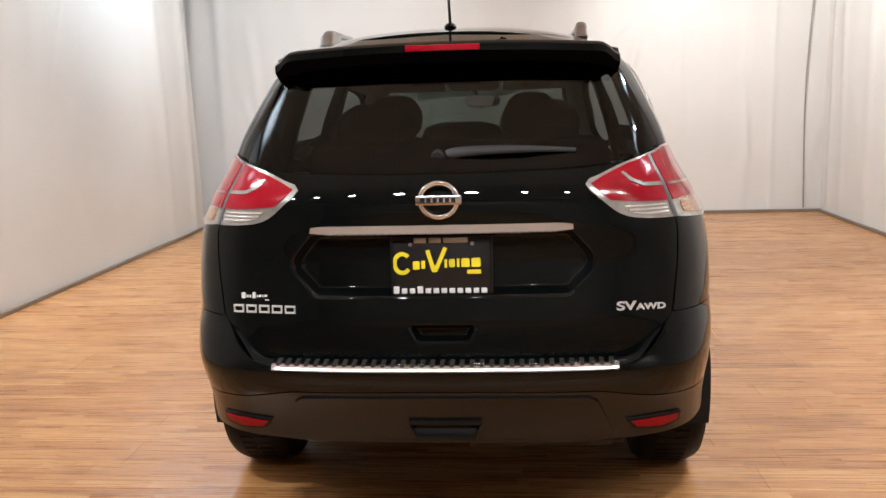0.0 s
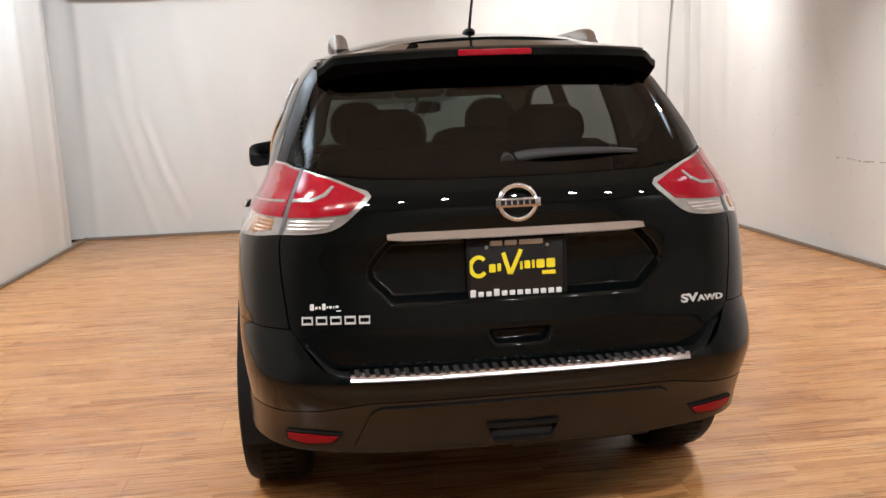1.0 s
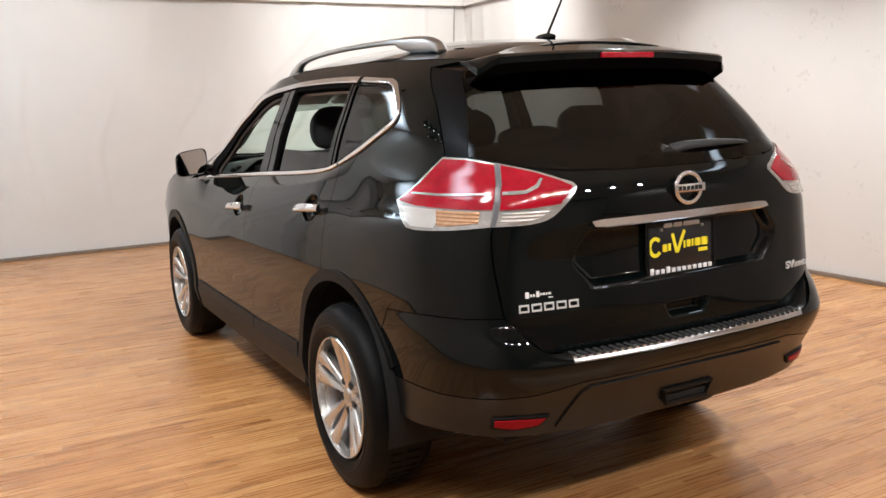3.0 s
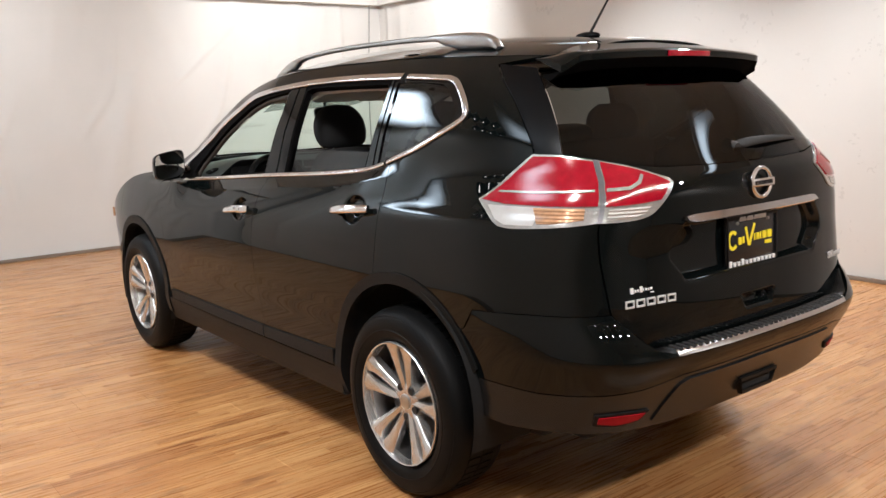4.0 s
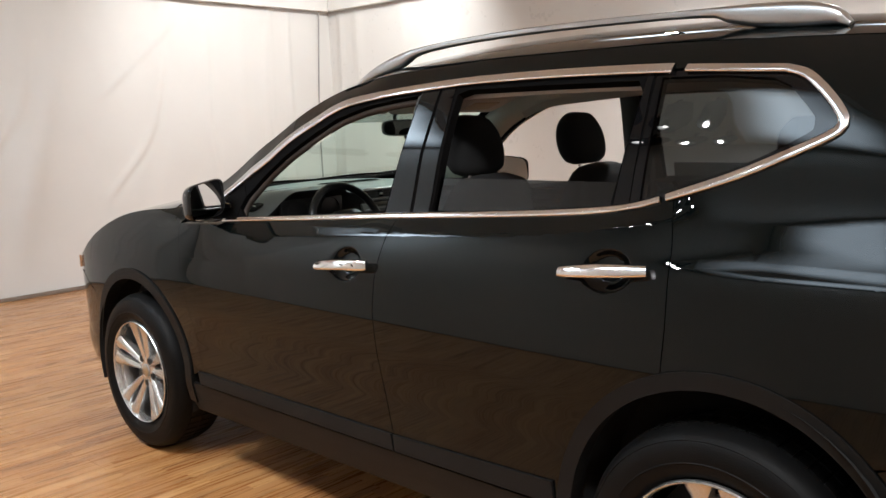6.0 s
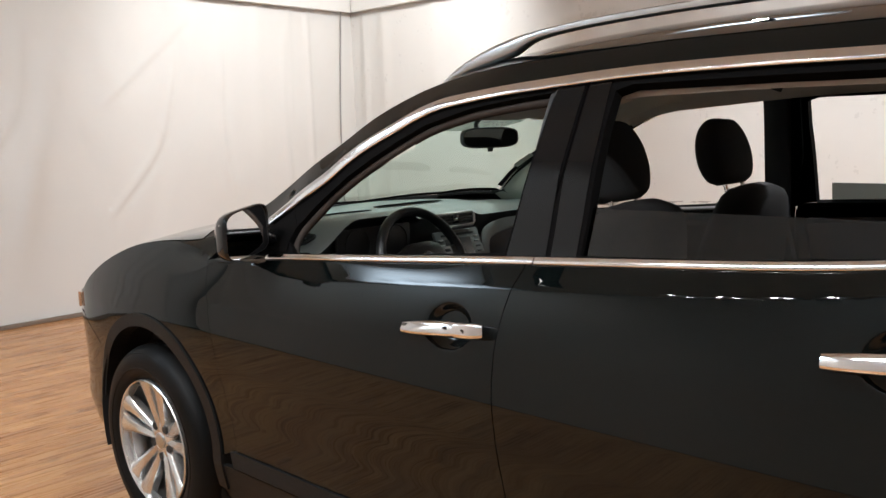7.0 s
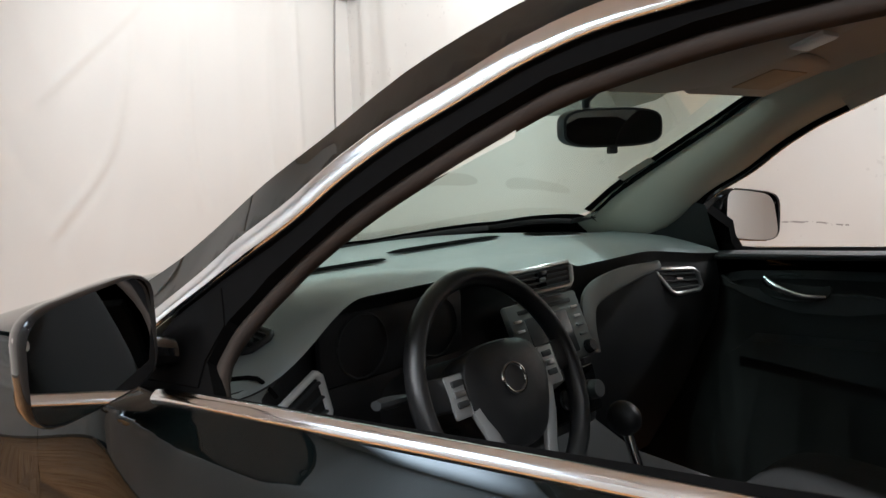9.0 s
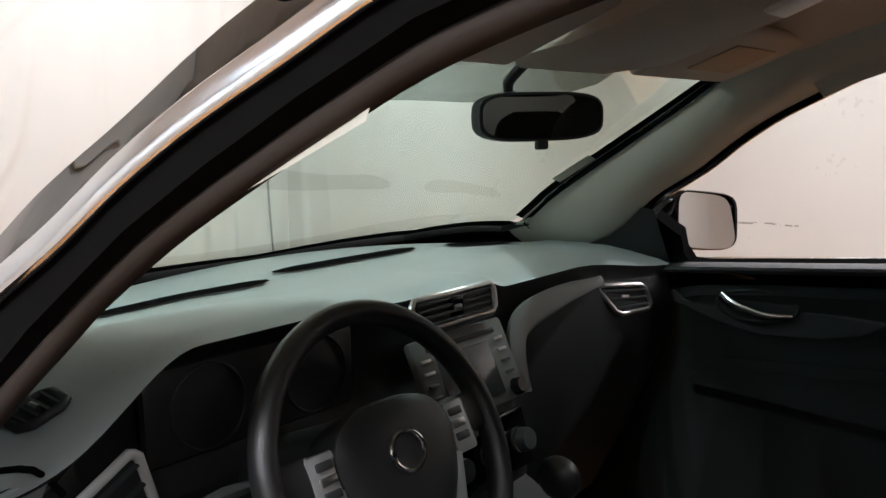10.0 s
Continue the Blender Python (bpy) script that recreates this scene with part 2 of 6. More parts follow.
YELLOW_INK = mat("yellow_print", (0.85, 0.72, 0.02), 0.4, vary=0.03)
PLATE_BLACK = mat("plate_black", (0.012, 0.012, 0.013), 0.25, vary=0.1)


def ribbed(m, scale, strength):
    """Adds horizontal moulded ribs to a lens material."""
    n, l = m.node_tree.nodes, m.node_tree.links
    co, wave, bp = n.new("ShaderNodeTexCoord"), n.new("ShaderNodeTexWave"), n.new("ShaderNodeBump")
    wave.bands_direction = "Z"
    wave.inputs["Scale"].default_value = scale
    l.new(co.outputs["Object"], wave.inputs["Vector"])
    bp.inputs["Strength"].default_value, bp.inputs["Distance"].default_value = strength, 0.003
    l.new(wave.outputs["Fac"], bp.inputs["Height"])
    l.new(bp.outputs[0], n["Principled BSDF"].inputs["Normal"])


ribbed(AMBER, 30, 0.8)
WHITE_LENS = mat("smooth_clear_lens", (0.52, 0.505, 0.48), 0.22, vary=0.12, scale=30, metal=0.25, coat=0.6)
VALANCE = mat("satin_black_plastic", (0.010, 0.0096, 0.0092), 0.25, vary=0.2, spec=0.36, bump=0.12, bump_scale=600)
RIB_LENS = mat("ribbed_clear_lens", (0.52, 0.51, 0.485), 0.2, vary=0.15, scale=45, metal=0.4, coat=0.6)
ribbed(RIB_LENS, 30, 0.7)


# ---- building tools ----
def link_mesh(name, verts, faces, material, parent=None, label="", normals=None, smooth=True):
    me = bpy.data.meshes.new(name)
    me.from_pydata([tuple(map(float, v)) for v in verts], [], [tuple(int(i) for i in f) for f in faces])
    me.materials.append(material)
    if smooth:
        me.polygons.foreach_set("use_smooth", [True] * len(me.polygons))
    me.update()
    if normals is not None:
        me.normals_split_custom_set([tuple(map(float, v)) for v in normals])
    ob = new(name, me)
    if parent is not None:
        ob.parent = parent
    if label:
        ob["label"] = label
    return ob


def part(name, bm, material, parent, label="", smooth=True, sharp=35):
    bmesh.ops.recalc_face_normals(bm, faces=bm.faces)
    me = bpy.data.meshes.new(name)
    bm.to_mesh(me)
    bm.free()
    me.materials.append(material)
    if smooth:
        me.polygons.foreach_set("use_smooth", [True] * len(me.polygons))
        me.set_sharp_from_angle(angle=radians(sharp))
    ob = new(name, me)
    ob.parent = parent
    if label:
        ob["label"] = label
    return ob


def thing(name, label, category, at=(0, 0, 0), group="", kind=""):
    ob = new(name)
    ob.empty_display_size = 0.1
    ob.matrix_basis = Matrix.Translation(at)
    return tagged(ob, label, category, group, kind)


def box(bm, lo, hi, bevel=0.0, m=None, segments=2):
    """Adds a box from corner lo to corner hi, its edges rounded."""
    made = bmesh.ops.create_cube(bm, size=1)["verts"]
    for v in made:
        v.co = Vector([lo[i] + (v.co[i] + 0.5) * (hi[i] - lo[i]) for i in range(3)])
    if bevel:
        edges = list({e for v in made for e in v.link_edges})
        made = bmesh.ops.bevel(bm, geom=edges, offset=bevel, segments=segments, affect="EDGES", profile=0.5)["verts"] + [v for v in made if v.is_valid]
        made = list({v for v in made if v.is_valid})
    if m is not None:
        bmesh.ops.transform(bm, matrix=m, verts=made)
    return made


def rod(bm, a, b, r, r2=None, n=16, caps=True):
    a, b = Vector(a), Vector(b)
    q = (b - a).to_track_quat("Z", "Y").to_matrix().to_4x4()
    return bmesh.ops.create_cone(bm, cap_ends=caps, segments=n, radius1=r, radius2=r if r2 is None else r2, depth=(b - a).length,
                                 matrix=Matrix.Translation((a + b) / 2) @ q)["verts"]


def turned(bm, profile, n=48, axis="x"):
    """A body turned from (radius, along) pairs about the x axis."""
    rings = []
    for r, a in profile:
        ring = []
        for i in range(n):
            w = 2 * math.pi * i / n
            ring.append(bm.verts.new((a, r * math.cos(w), r * math.sin(w))))
        rings.append(ring)
    for p, q in zip(rings, rings[1:]):
        for i in range(n):
            bm.faces.new((p[i], p[(i + 1) % n], q[(i + 1) % n], q[i]))
    return rings


def sweep(bm, path, ups, section, closed=False, caps=True, scale=None):
    """Sweeps a section of (across, up) pairs along a path."""
    path = [Vector(p) for p in path]
    rings = []
    for i, p in enumerate(path):
        a, b = path[i - 1] if (i or closed) else p, path[(i + 1) % len(path)] if (closed or i < len(path) - 1) else p
        t = (b - a).normalized()
        up = Vector(ups[i] if isinstance(ups, list) else ups)
        side = t.cross(up).normalized()
        up = side.cross(t)
        k = scale[i] if scale else 1
        k = k if isinstance(k, tuple) else (k, k)
        rings.append([bm.verts.new(p + side * s * k[0] + up * h * k[1]) for s, h in section])
    n = len(section)
    pairs = list(zip(rings, rings[1:])) + ([(rings[-1], rings[0])] if closed else [])
    for p, q in pairs:
        for i in range(n):
            bm.faces.new((p[i], p[(i + 1) % n], q[(i + 1) % n], q[i]))
    if caps and not closed:
        bm.faces.new(rings[0][::-1])
        bm.faces.new(rings[-1])


def oval(a, b, n=12, power=1.0):
    out = []
    for i in range(n):
        w = 2 * math.pi * i / n
        c, s = math.cos(w), math.sin(w)
        out.append((a * math.copysign(abs(c) ** power, c), b * math.copysign(abs(s) ** power, s)))
    return out


def glide(points, n=24):
    return [tuple(p) for p in curve1(points, n)[0]]


def sheet(name, outline, where, material, parent, label="", step=0.025, thick=0.015, holes=(), proud=0.0, flip=False):
    """A panel: an outline in the plane of a form's two parameters, laid on that form, with its edges turned in by thick."""
    bm = bmesh.new()
    loops = [list(outline)] + [list(h) for h in holes]
    edges = []
    for loop in loops:
        vs = [bm.verts.new((float(a), float(b), 0)) for a, b in loop]
        edges += [bm.edges.new((vs[i], vs[(i + 1) % len(vs)])) for i in range(len(vs))]
    bmesh.ops.triangle_fill(bm, edges=edges, use_beauty=True, normal=(0, 0, 1))
    pts = np.array([p for loop in loops for p in loop], float)
    lo, hi = pts.min(0), pts.max(0)
    for axis in (0, 1):
        no = (1, 0, 0) if axis == 0 else (0, 1, 0)
        for k in range(int(math.floor(lo[axis] / step)) + 1, int(math.ceil(hi[axis] / step))):
            co = [0, 0, 0]
            co[axis] = k * step
            bmesh.ops.bisect_plane(bm, geom=bm.verts[:] + bm.edges[:] + bm.faces[:], dist=1e-5, plane_co=co, plane_no=no)
    bmesh.ops.dissolve_degenerate(bm, dist=1e-5, edges=bm.edges)
    bm.verts.index_update()
    ab = np.array([v.co[:2] for v in bm.verts])
    faces = [[v.index for v in f.verts] for f in bm.faces]
    rim = [(e.verts[0].index, e.verts[1].index, [v.index for v in e.link_faces[0].verts]) for e in bm.edges if len(e.link_faces) == 1]
    bm.free()
    h = min(0.01, 0.4 * step)
    p = where(ab[:, 0], ab[:, 1])
    n = np.cross(where(ab[:, 0] + h, ab[:, 1]) - where(ab[:, 0] - h, ab[:, 1]), where(ab[:, 0], ab[:, 1] + h) - where(ab[:, 0], ab[:, 1] - h))
    n /= np.maximum(np.linalg.norm(n, axis=1, keepdims=True), 1e-12)
    if flip:
        n = -n
    p = p + n * proud
    verts, loops_n = list(p), []
    for i, f in enumerate(faces):
        ring = p[f]
        if np.dot(np.cross(ring, np.roll(ring, -1, axis=0)).sum(0), n[f].sum(0)) < 0:
            faces[i] = f[::-1]
    for f in faces:
        loops_n += [n[i] for i in f]
    if thick:
        for a, b, f in rim:
            i, k = (a, b) if (f.index(b) - f.index(a)) % len(f) == 1 else (b, a)
            base = len(verts)
            q = [p[i], p[k], p[k] - n[k] * thick, p[i] - n[i] * thick]
            verts += q
            fn = np.cross(q[1] - q[0], q[3] - q[0])
            fn = fn / max(np.linalg.norm(fn), 1e-12)
            c = p[f].mean(0)
            face = [base, base + 1, base + 2, base + 3]
            if np.dot(fn, c - q[0]) > 0:
                fn, face = -fn, face[::-1]
            faces.append(face)
            loops_n += [fn] * 4
    return link_mesh(name, verts, faces, material, parent, label, loops_n)


def on_side(sign, bumper=False):
    def where(u, z):
        p = skin(u, z, bumper)
        p[..., 0] *= sign
        return p
    return where


def rear_dent(s, z):
    """The sunk field round the number plate."""
    a = np.abs(s)
    half = 0.350 + 0.055 * ease(z, 0.85, 0.93) - 0.055 * ease(z, 0.94, 1.04)
    plate = 0.036 * ease(half - a, -0.016, 0.016) * ease(z, 0.838, 0.868) * (1 - ease(z, 1.012, 1.026))
    grip = 0.034 * ease(0.088 - a - 0.45 * (0.757 - z), -0.006, 0.012) * ease(z, 0.712, 0.725) * (1 - ease(z, 0.751, 0.757))
    return plate + grip


def on_door(sign, cy, cz):
    """A flank with the finger cup behind a door handle."""
    base = on_side(sign)

    def where(u, z):
        p = base(u, z)
        d = np.sqrt(((p[..., 1] - cy) / 0.078) ** 2 + ((p[..., 2] - cz) / 0.056) ** 2)
        p[..., 0] -= sign * 0.026 * (1 - ease(d, 0.5, 1.0))
        return p
    return where


def on_rear(bumper=False, dent=False):
    def where(s, z):
        p = skin(np.abs(s), z, bumper)
        p[..., 0] *= np.sign(s) + (np.asarray(s) == 0)
        if dent:
            p[..., 1] += rear_dent(s, z)
        return p
    return where


def on_lid(q, y):
    x = q * np.interp(y, EDGE_Y, EDGE_X)
    return np.stack([x, np.asarray(y, float), lid(x, y)], -1)


def side_line(points, n=None):
    """(y, z) points on the side, as (u, z); with n, as a smooth curve."""
    p = curve1(points, n)[0] if n else np.array(points, float)
    return list(zip(u_side(p[:, 0], p[:, 1]), p[:, 1]))


def arc_line(cy, cz, r, a0, a1, n=20):
    w = np.radians(np.linspace(a0, a1, n))
    return side_line(list(zip(cy + r * np.cos(w), cz + r * np.sin(w))))


# ---- the studio ----
def wood():
    m = bpy.data.materials.new("laminate_wood")
    m.use_nodes = True
    n, l = m.node_tree.nodes, m.node_tree.links
    b = n["Principled BSDF"]
    co, info = n.new("ShaderNodeNewGeometry"), n.new("ShaderNodeObjectInfo")
    sep = n.new("ShaderNodeSeparateXYZ")
    l.new(co.outputs["Position"], sep.inputs[0])

    def math_node(op, a, b2=None):
        k = n.new("ShaderNodeMath")
        k.operation = op
        for i, v in enumerate((a, b2)):
            if v is None:
                continue
            if isinstance(v, (int, float)):
                k.inputs[i].default_value = v
            else:
                l.new(v, k.inputs[i])
        return k.outputs[0]
    strip = math_node("FLOOR", math_node("DIVIDE", sep.outputs[1], 0.048))
    jump = n.new("ShaderNodeTexWhiteNoise")
    jump.noise_dimensions = "1D"
    l.new(strip, jump.inputs["W"])
    run = math_node("ADD", math_node("DIVIDE", sep.outputs[0], 0.62), math_node("MULTIPLY", jump.outputs["Value"], 9.0))
    cell = n.new("ShaderNodeTexWhiteNoise")
    cell.noise_dimensions = "2D"
    pair = n.new("ShaderNodeCombineXYZ")
    l.new(math_node("FLOOR", run), pair.inputs[0])
    l.new(strip, pair.inputs[1])
    l.new(pair.outputs[0], cell.inputs["Vector"])
    grain = n.new("ShaderNodeTexNoise")
    grain.inputs["Scale"].default_value, grain.inputs["Detail"].default_value, grain.inputs["Roughness"].default_value = 1.0, 8, 0.65
    gv = n.new("ShaderNodeCombineXYZ")
    l.new(math_node("ADD", math_node("MULTIPLY", sep.outputs[0], 2.2), math_node("MULTIPLY", cell.outputs["Value"], 40.0)), gv.inputs[0])
    l.new(math_node("MULTIPLY", sep.outputs[1], 75.0), gv.inputs[1])
    l.new(gv.outputs[0], grain.inputs["Vector"])
    ramp = n.new("ShaderNodeValToRGB")
    e = ramp.color_ramp.elements
    e[0].position, e[0].color = 0.0, (0.185, 0.066, 0.020, 1)
    e[1].position, e[1].color = 1.0, (0.60, 0.335, 0.142, 1)
    k = e.new(0.35)
    k.color = (0.38, 0.168, 0.056, 1)
    k = e.new(0.7)
    k.color = (0.48, 0.245, 0.09, 1)
    tone = math_node("ADD", math_node("ADD", math_node("MULTIPLY", cell.outputs["Value"], 0.50), 0.03), math_node("MULTIPLY", grain.outputs["Fac"], 1.4))
    tone = math_node("SUBTRACT", math_node("ADD", tone, math_node("MULTIPLY", info.outputs["Random"], 0.14)), 0.53)
    l.new(tone, ramp.inputs[0])
    knots = n.new("ShaderNodeTexNoise")
    knots.inputs["Scale"].default_value, knots.inputs["Detail"].default_value = 1.0, 5
    kv = n.new("ShaderNodeCombineXYZ")
    l.new(math_node("MULTIPLY", sep.outputs[0], 3.5), kv.inputs[0])
    l.new(math_node("MULTIPLY", sep.outputs[1], 17.0), kv.inputs[1])
    l.new(kv.outputs[0], knots.inputs["Vector"])
    kr = n.new("ShaderNodeMapRange")
    kr.inputs["From Min"].default_value, kr.inputs["From Max"].default_value = 0.57, 0.72
    kr.inputs["To Min"].default_value, kr.inputs["To Max"].default_value = 0.0, 0.65
    l.new(knots.outputs["Fac"], kr.inputs["Value"])
    mix = n.new("ShaderNodeMix")
    mix.data_type = "RGBA"
    l.new(kr.outputs[0], mix.inputs["Factor"])
    l.new(ramp.outputs[0], mix.inputs[6])
    mix.inputs[7].default_value = (0.16, 0.065, 0.025, 1)
    l.new(mix.outputs[2], b.inputs["Base Color"])
    rr = n.new("ShaderNodeMapRange")
    rr.inputs["To Min"].default_value, rr.inputs["To Max"].default_value = 0.20, 0.36
    l.new(grain.outputs["Fac"], rr.inputs["Value"])
    l.new(rr.outputs[0], b.inputs["Roughness"])
    bp = n.new("ShaderNodeBump")
    bp.inputs["Strength"].default_value, bp.inputs["Distance"].default_value = 0.12, 0.001
    l.new(grain.outputs["Fac"], bp.inputs["Height"])
    l.new(bp.outputs[0], b.inputs["Normal"])
    return m


WOOD = wood()
CANVAS = mat("canvas", (0.66, 0.645, 0.615), 0.9, vary=0.05, scale=1.6, bump=0.25, bump_scale=350, spec=0.2)
CEIL = mat("ceiling_paint", (0.66, 0.64, 0.61), 0.9, vary=0.1)
DARKWALL = mat("far_wall_paint", (0.44, 0.42, 0.385), 0.9, vary=0.15, scale=2)
# strip at the canvas foot, coloured dark for the shaded gap there
FOOT_STRIP = mat("canvas_foot_strip", (0.20, 0.155, 0.12), 0.6, vary=0.15, scale=4)
JOINT = mat("floor_underlay", (0.09, 0.05, 0.025), 0.8)


def scuffed_canvas():
    """Canvas with a broken dark rub mark, as from a trolley's edge, and faint smudges."""
    m = mat("scuffed_canvas", (0.66, 0.645, 0.615), 0.9, vary=0.05, scale=1.6, bump=0.25, bump_scale=350, spec=0.2)
    n, l = m.node_tree.nodes, m.node_tree.links
    b = n["Principled BSDF"]
    geo, sep, rub, fine = n.new("ShaderNodeNewGeometry"), n.new("ShaderNodeSeparateXYZ"), n.new("ShaderNodeTexNoise"), n.new("ShaderNodeTexNoise")
    l.new(geo.outputs["Position"], sep.inputs[0])
    for k, sc in ((rub, 4.5), (fine, 26.0)):
        k.inputs["Scale"].default_value = sc
        l.new(geo.outputs["Position"], k.inputs["Vector"])

    def op(kind, *values):
        k = n.new("ShaderNodeMath")
        k.operation = kind
        for i, v in enumerate(values):
            if isinstance(v, (int, float)):
                k.inputs[i].default_value = v
            else:
                l.new(v, k.inputs[i])
        return k.outputs[0]
    off = op("ABSOLUTE", op("ADD", op("SUBTRACT", sep.outputs[2], 0.822), op("MULTIPLY", op("SUBTRACT", rub.outputs["Fac"], 0.5), 0.05)))
    line = op("MULTIPLY", op("LESS_THAN", off, 0.0045), op("LESS_THAN", op("ABSOLUTE", op("SUBTRACT", sep.outputs[1], 3.1)), 0.5))
    line = op("MULTIPLY", line, op("MULTIPLY", op("GREATER_THAN", fine.outputs["Fac"], 0.47), 0.62))
    smudge = op("MULTIPLY", op("GREATER_THAN", op("MULTIPLY", rub.outputs["Fac"], fine.outputs["Fac"]), 0.40), 0.10)
    mix = n.new("ShaderNodeMix")
    mix.data_type = "RGBA"
    l.new(op("MAXIMUM", line, smudge), mix.inputs["Factor"])
    l.new(b.inputs["Base Color"].links[0].from_socket, mix.inputs[6])
    mix.inputs[7].default_value = (0.10, 0.09, 0.08, 1)
    l.new(mix.outputs[2], b.inputs["Base Color"])
    return m


SCUFFED = scuffed_canvas()


def fabric_wall(name, a, b, height, label, seed, folds, room_side, shrink=0.0, cloth=None, creases=(), slack=1.0):
    """A hung canvas wall from a to b, with folds, creases and a sagging lower edge, 8 cm thick."""
    a, b = np.array(a, float), np.array(b, float)
    length = np.linalg.norm(b - a)
    along = (b - a) / length
    inward = np.array(room_side, float)
    nu, nz = int(length / 0.024), 120
    rng = np.random.RandomState(seed)
    s, z = np.meshgrid(np.linspace(0, length, nu), np.linspace(0.015, height, nz))
    d = np.zeros_like(s)
    run = s * (1 - shrink * ease(z, 0.1, 3.0) * ease(s, length - 3, length))
    for at, wide, deep, lean, low in folds:
        d += deep * np.exp(-((s - at - lean * (z - 1.5)) / wide) ** 2) * (low + (1 - low) * ease(z, 0.0, 2.4))
    for _ in range(int(length * 5)):
        at, w = rng.uniform(0, length), rng.uniform(0.035, 0.16)
        z0, tall, lean = rng.uniform(0.2, height), rng.uniform(0.3, 1.3), rng.uniform(-0.45, 0.45)
        d += slack * rng.uniform(-0.014, 0.018) * np.exp(-((s - at - lean * (z - z0)) / w) ** 2 - ((z - z0) / tall) ** 2)
    for line, wide, deep in creases:
        at = smooth_table(sorted((q, p) for p, q in line))
        lo, hi = min(q for _, q in line), max(q for _, q in line)
        off = (s - at(z)) / wide
        d += deep * (np.exp(-off ** 2) - 0.6 * np.exp(-(off - 1.6) ** 2)) * ease(z, lo - 0.1, lo + 0.1) * (1 - ease(z, hi - 0.2, hi + 0.2))
    for k in range(5):
        d += 0.004 * np.sin(s * rng.uniform(0.8, 3.5) + rng.uniform(0, 6) + z * rng.uniform(-0.6, 0.6))
    p = np.stack([a[0] + along[0] * run + inward[0] * d, a[1] + along[1] * run + inward[1] * d, z], -1).reshape(-1, 3)
    faces = [(j * nu + i, j * nu + i + 1, (j + 1) * nu + i + 1, (j + 1) * nu + i) for j in range(nz - 1) for i in range(nu - 1)]
    # the wall behind the cloth
    base, out = len(p), -inward * 0.12
    c = [(a[0] + out[0], a[1] + out[1], 0), (b[0] + out[0], b[1] + out[1], 0), (b[0] + out[0], b[1] + out[1], height), (a[0] + out[0], a[1] + out[1], height)]
    faces.append((base, base + 1, base + 2, base + 3))
    faces += [(0, nu - 1, base + 1, base), ((nz - 1) * nu, nz * nu - 1, base + 2, base + 3),
              (0, (nz - 1) * nu, base + 3, base), (nu - 1, nz * nu - 1, base + 2, base + 1)]
    ob = link_mesh(name, list(p) + c, faces, cloth or CANVAS)
    return tagged(ob, label, "wall", kind="structure")


H = 3.55
fabric_wall("wall_front", (WALL_LEFT - 0.55, WALL_FRONT), (WALL_RIGHT + 0.15, WALL_FRONT), H, "white canvas backdrop wall with soft folds", 3,
            [(0.35, 0.10, 0.05, 0.05, 0.6), (0.7, 0.06, 0.03, 0.0, 0.5), (5.75, 0.16, 0.015, -0.05, 0.5), (6.42, 0.10, 0.018, 0.02, 0.5), (6.78, 0.05, 0.015, 0.03, 0.6),
             (7.05, 0.03, 0.02, 0.0, 0.7), (4.4, 0.10, 0.02, 0.25, 0.2), (1.9, 0.12, 0.02, -0.2, 0.4)], (0, -1),
            creases=[([(5.68, 2.42), (5.30, 2.05), (4.89, 1.70)], 0.05, 0.013), ([(5.56, 2.10), (5.39, 1.40), (4.91, 0.79)], 0.045, 0.015), ([(1.28, 1.42), (1.46, 0.77), (1.68, 0.21)], 0.045, 0.016),
                     ([(1.05, 2.3), (1.12, 1.5), (1.30, 0.6)], 0.06, 0.012), ([(6.05, 2.3), (6.02, 1.5), (6.10, 0.9)], 0.04, 0.010), ([(4.30, 2.2), (4.22, 1.7), (3.9, 1.2)], 0.05, 0.010),
                     ([(2.45, 1.9), (2.38, 1.3), (2.5, 0.5)], 0.05, 0.012), ([(3.3, 1.6), (3.1, 1.0), (3.15, 0.5)], 0.05, 0.010), ([(6.75, 2.4), (6.72, 1.6), (6.80, 0.6)], 0.035, 0.010)])
fabric_wall("wall_left", (WALL_LEFT, WALL_BACK), (WALL_LEFT, WALL_FRONT - 0.48), H, "white canvas side wall, slightly grubby", 5,
            [(14.1, 0.09, 0.03, 0.05, 0.7), (13.4, 0.12, 0.02, 0.0, 0.5), (11.0, 0.10, 0.006, 0.1, 0.4)], (1, 0), 0.012, slack=0.3)
fabric_wall("wall_right", (WALL_RIGHT, WALL_BACK), (WALL_RIGHT, WALL_FRONT), H, "white canvas side wall with scuff marks", 8,
            [(14.6, 0.05, 0.02, 0.0, 0.6), (14.3, 0.07, 0.015, 0.03, 0.5), (13.6, 0.12, 0.015, 0.0, 0.4), (12.6, 0.1, 0.012, 0.1, 0.4)], (-1, 0), cloth=SCUFFED, slack=0.5)


def slab(name, lo, hi, material, label, category, kind="structure", bevel=0.0):
    bm = bmesh.new()
    box(bm, lo, hi, bevel)
    return tagged(part(name, bm, material, None, "", smooth=False), label, category, kind=kind)


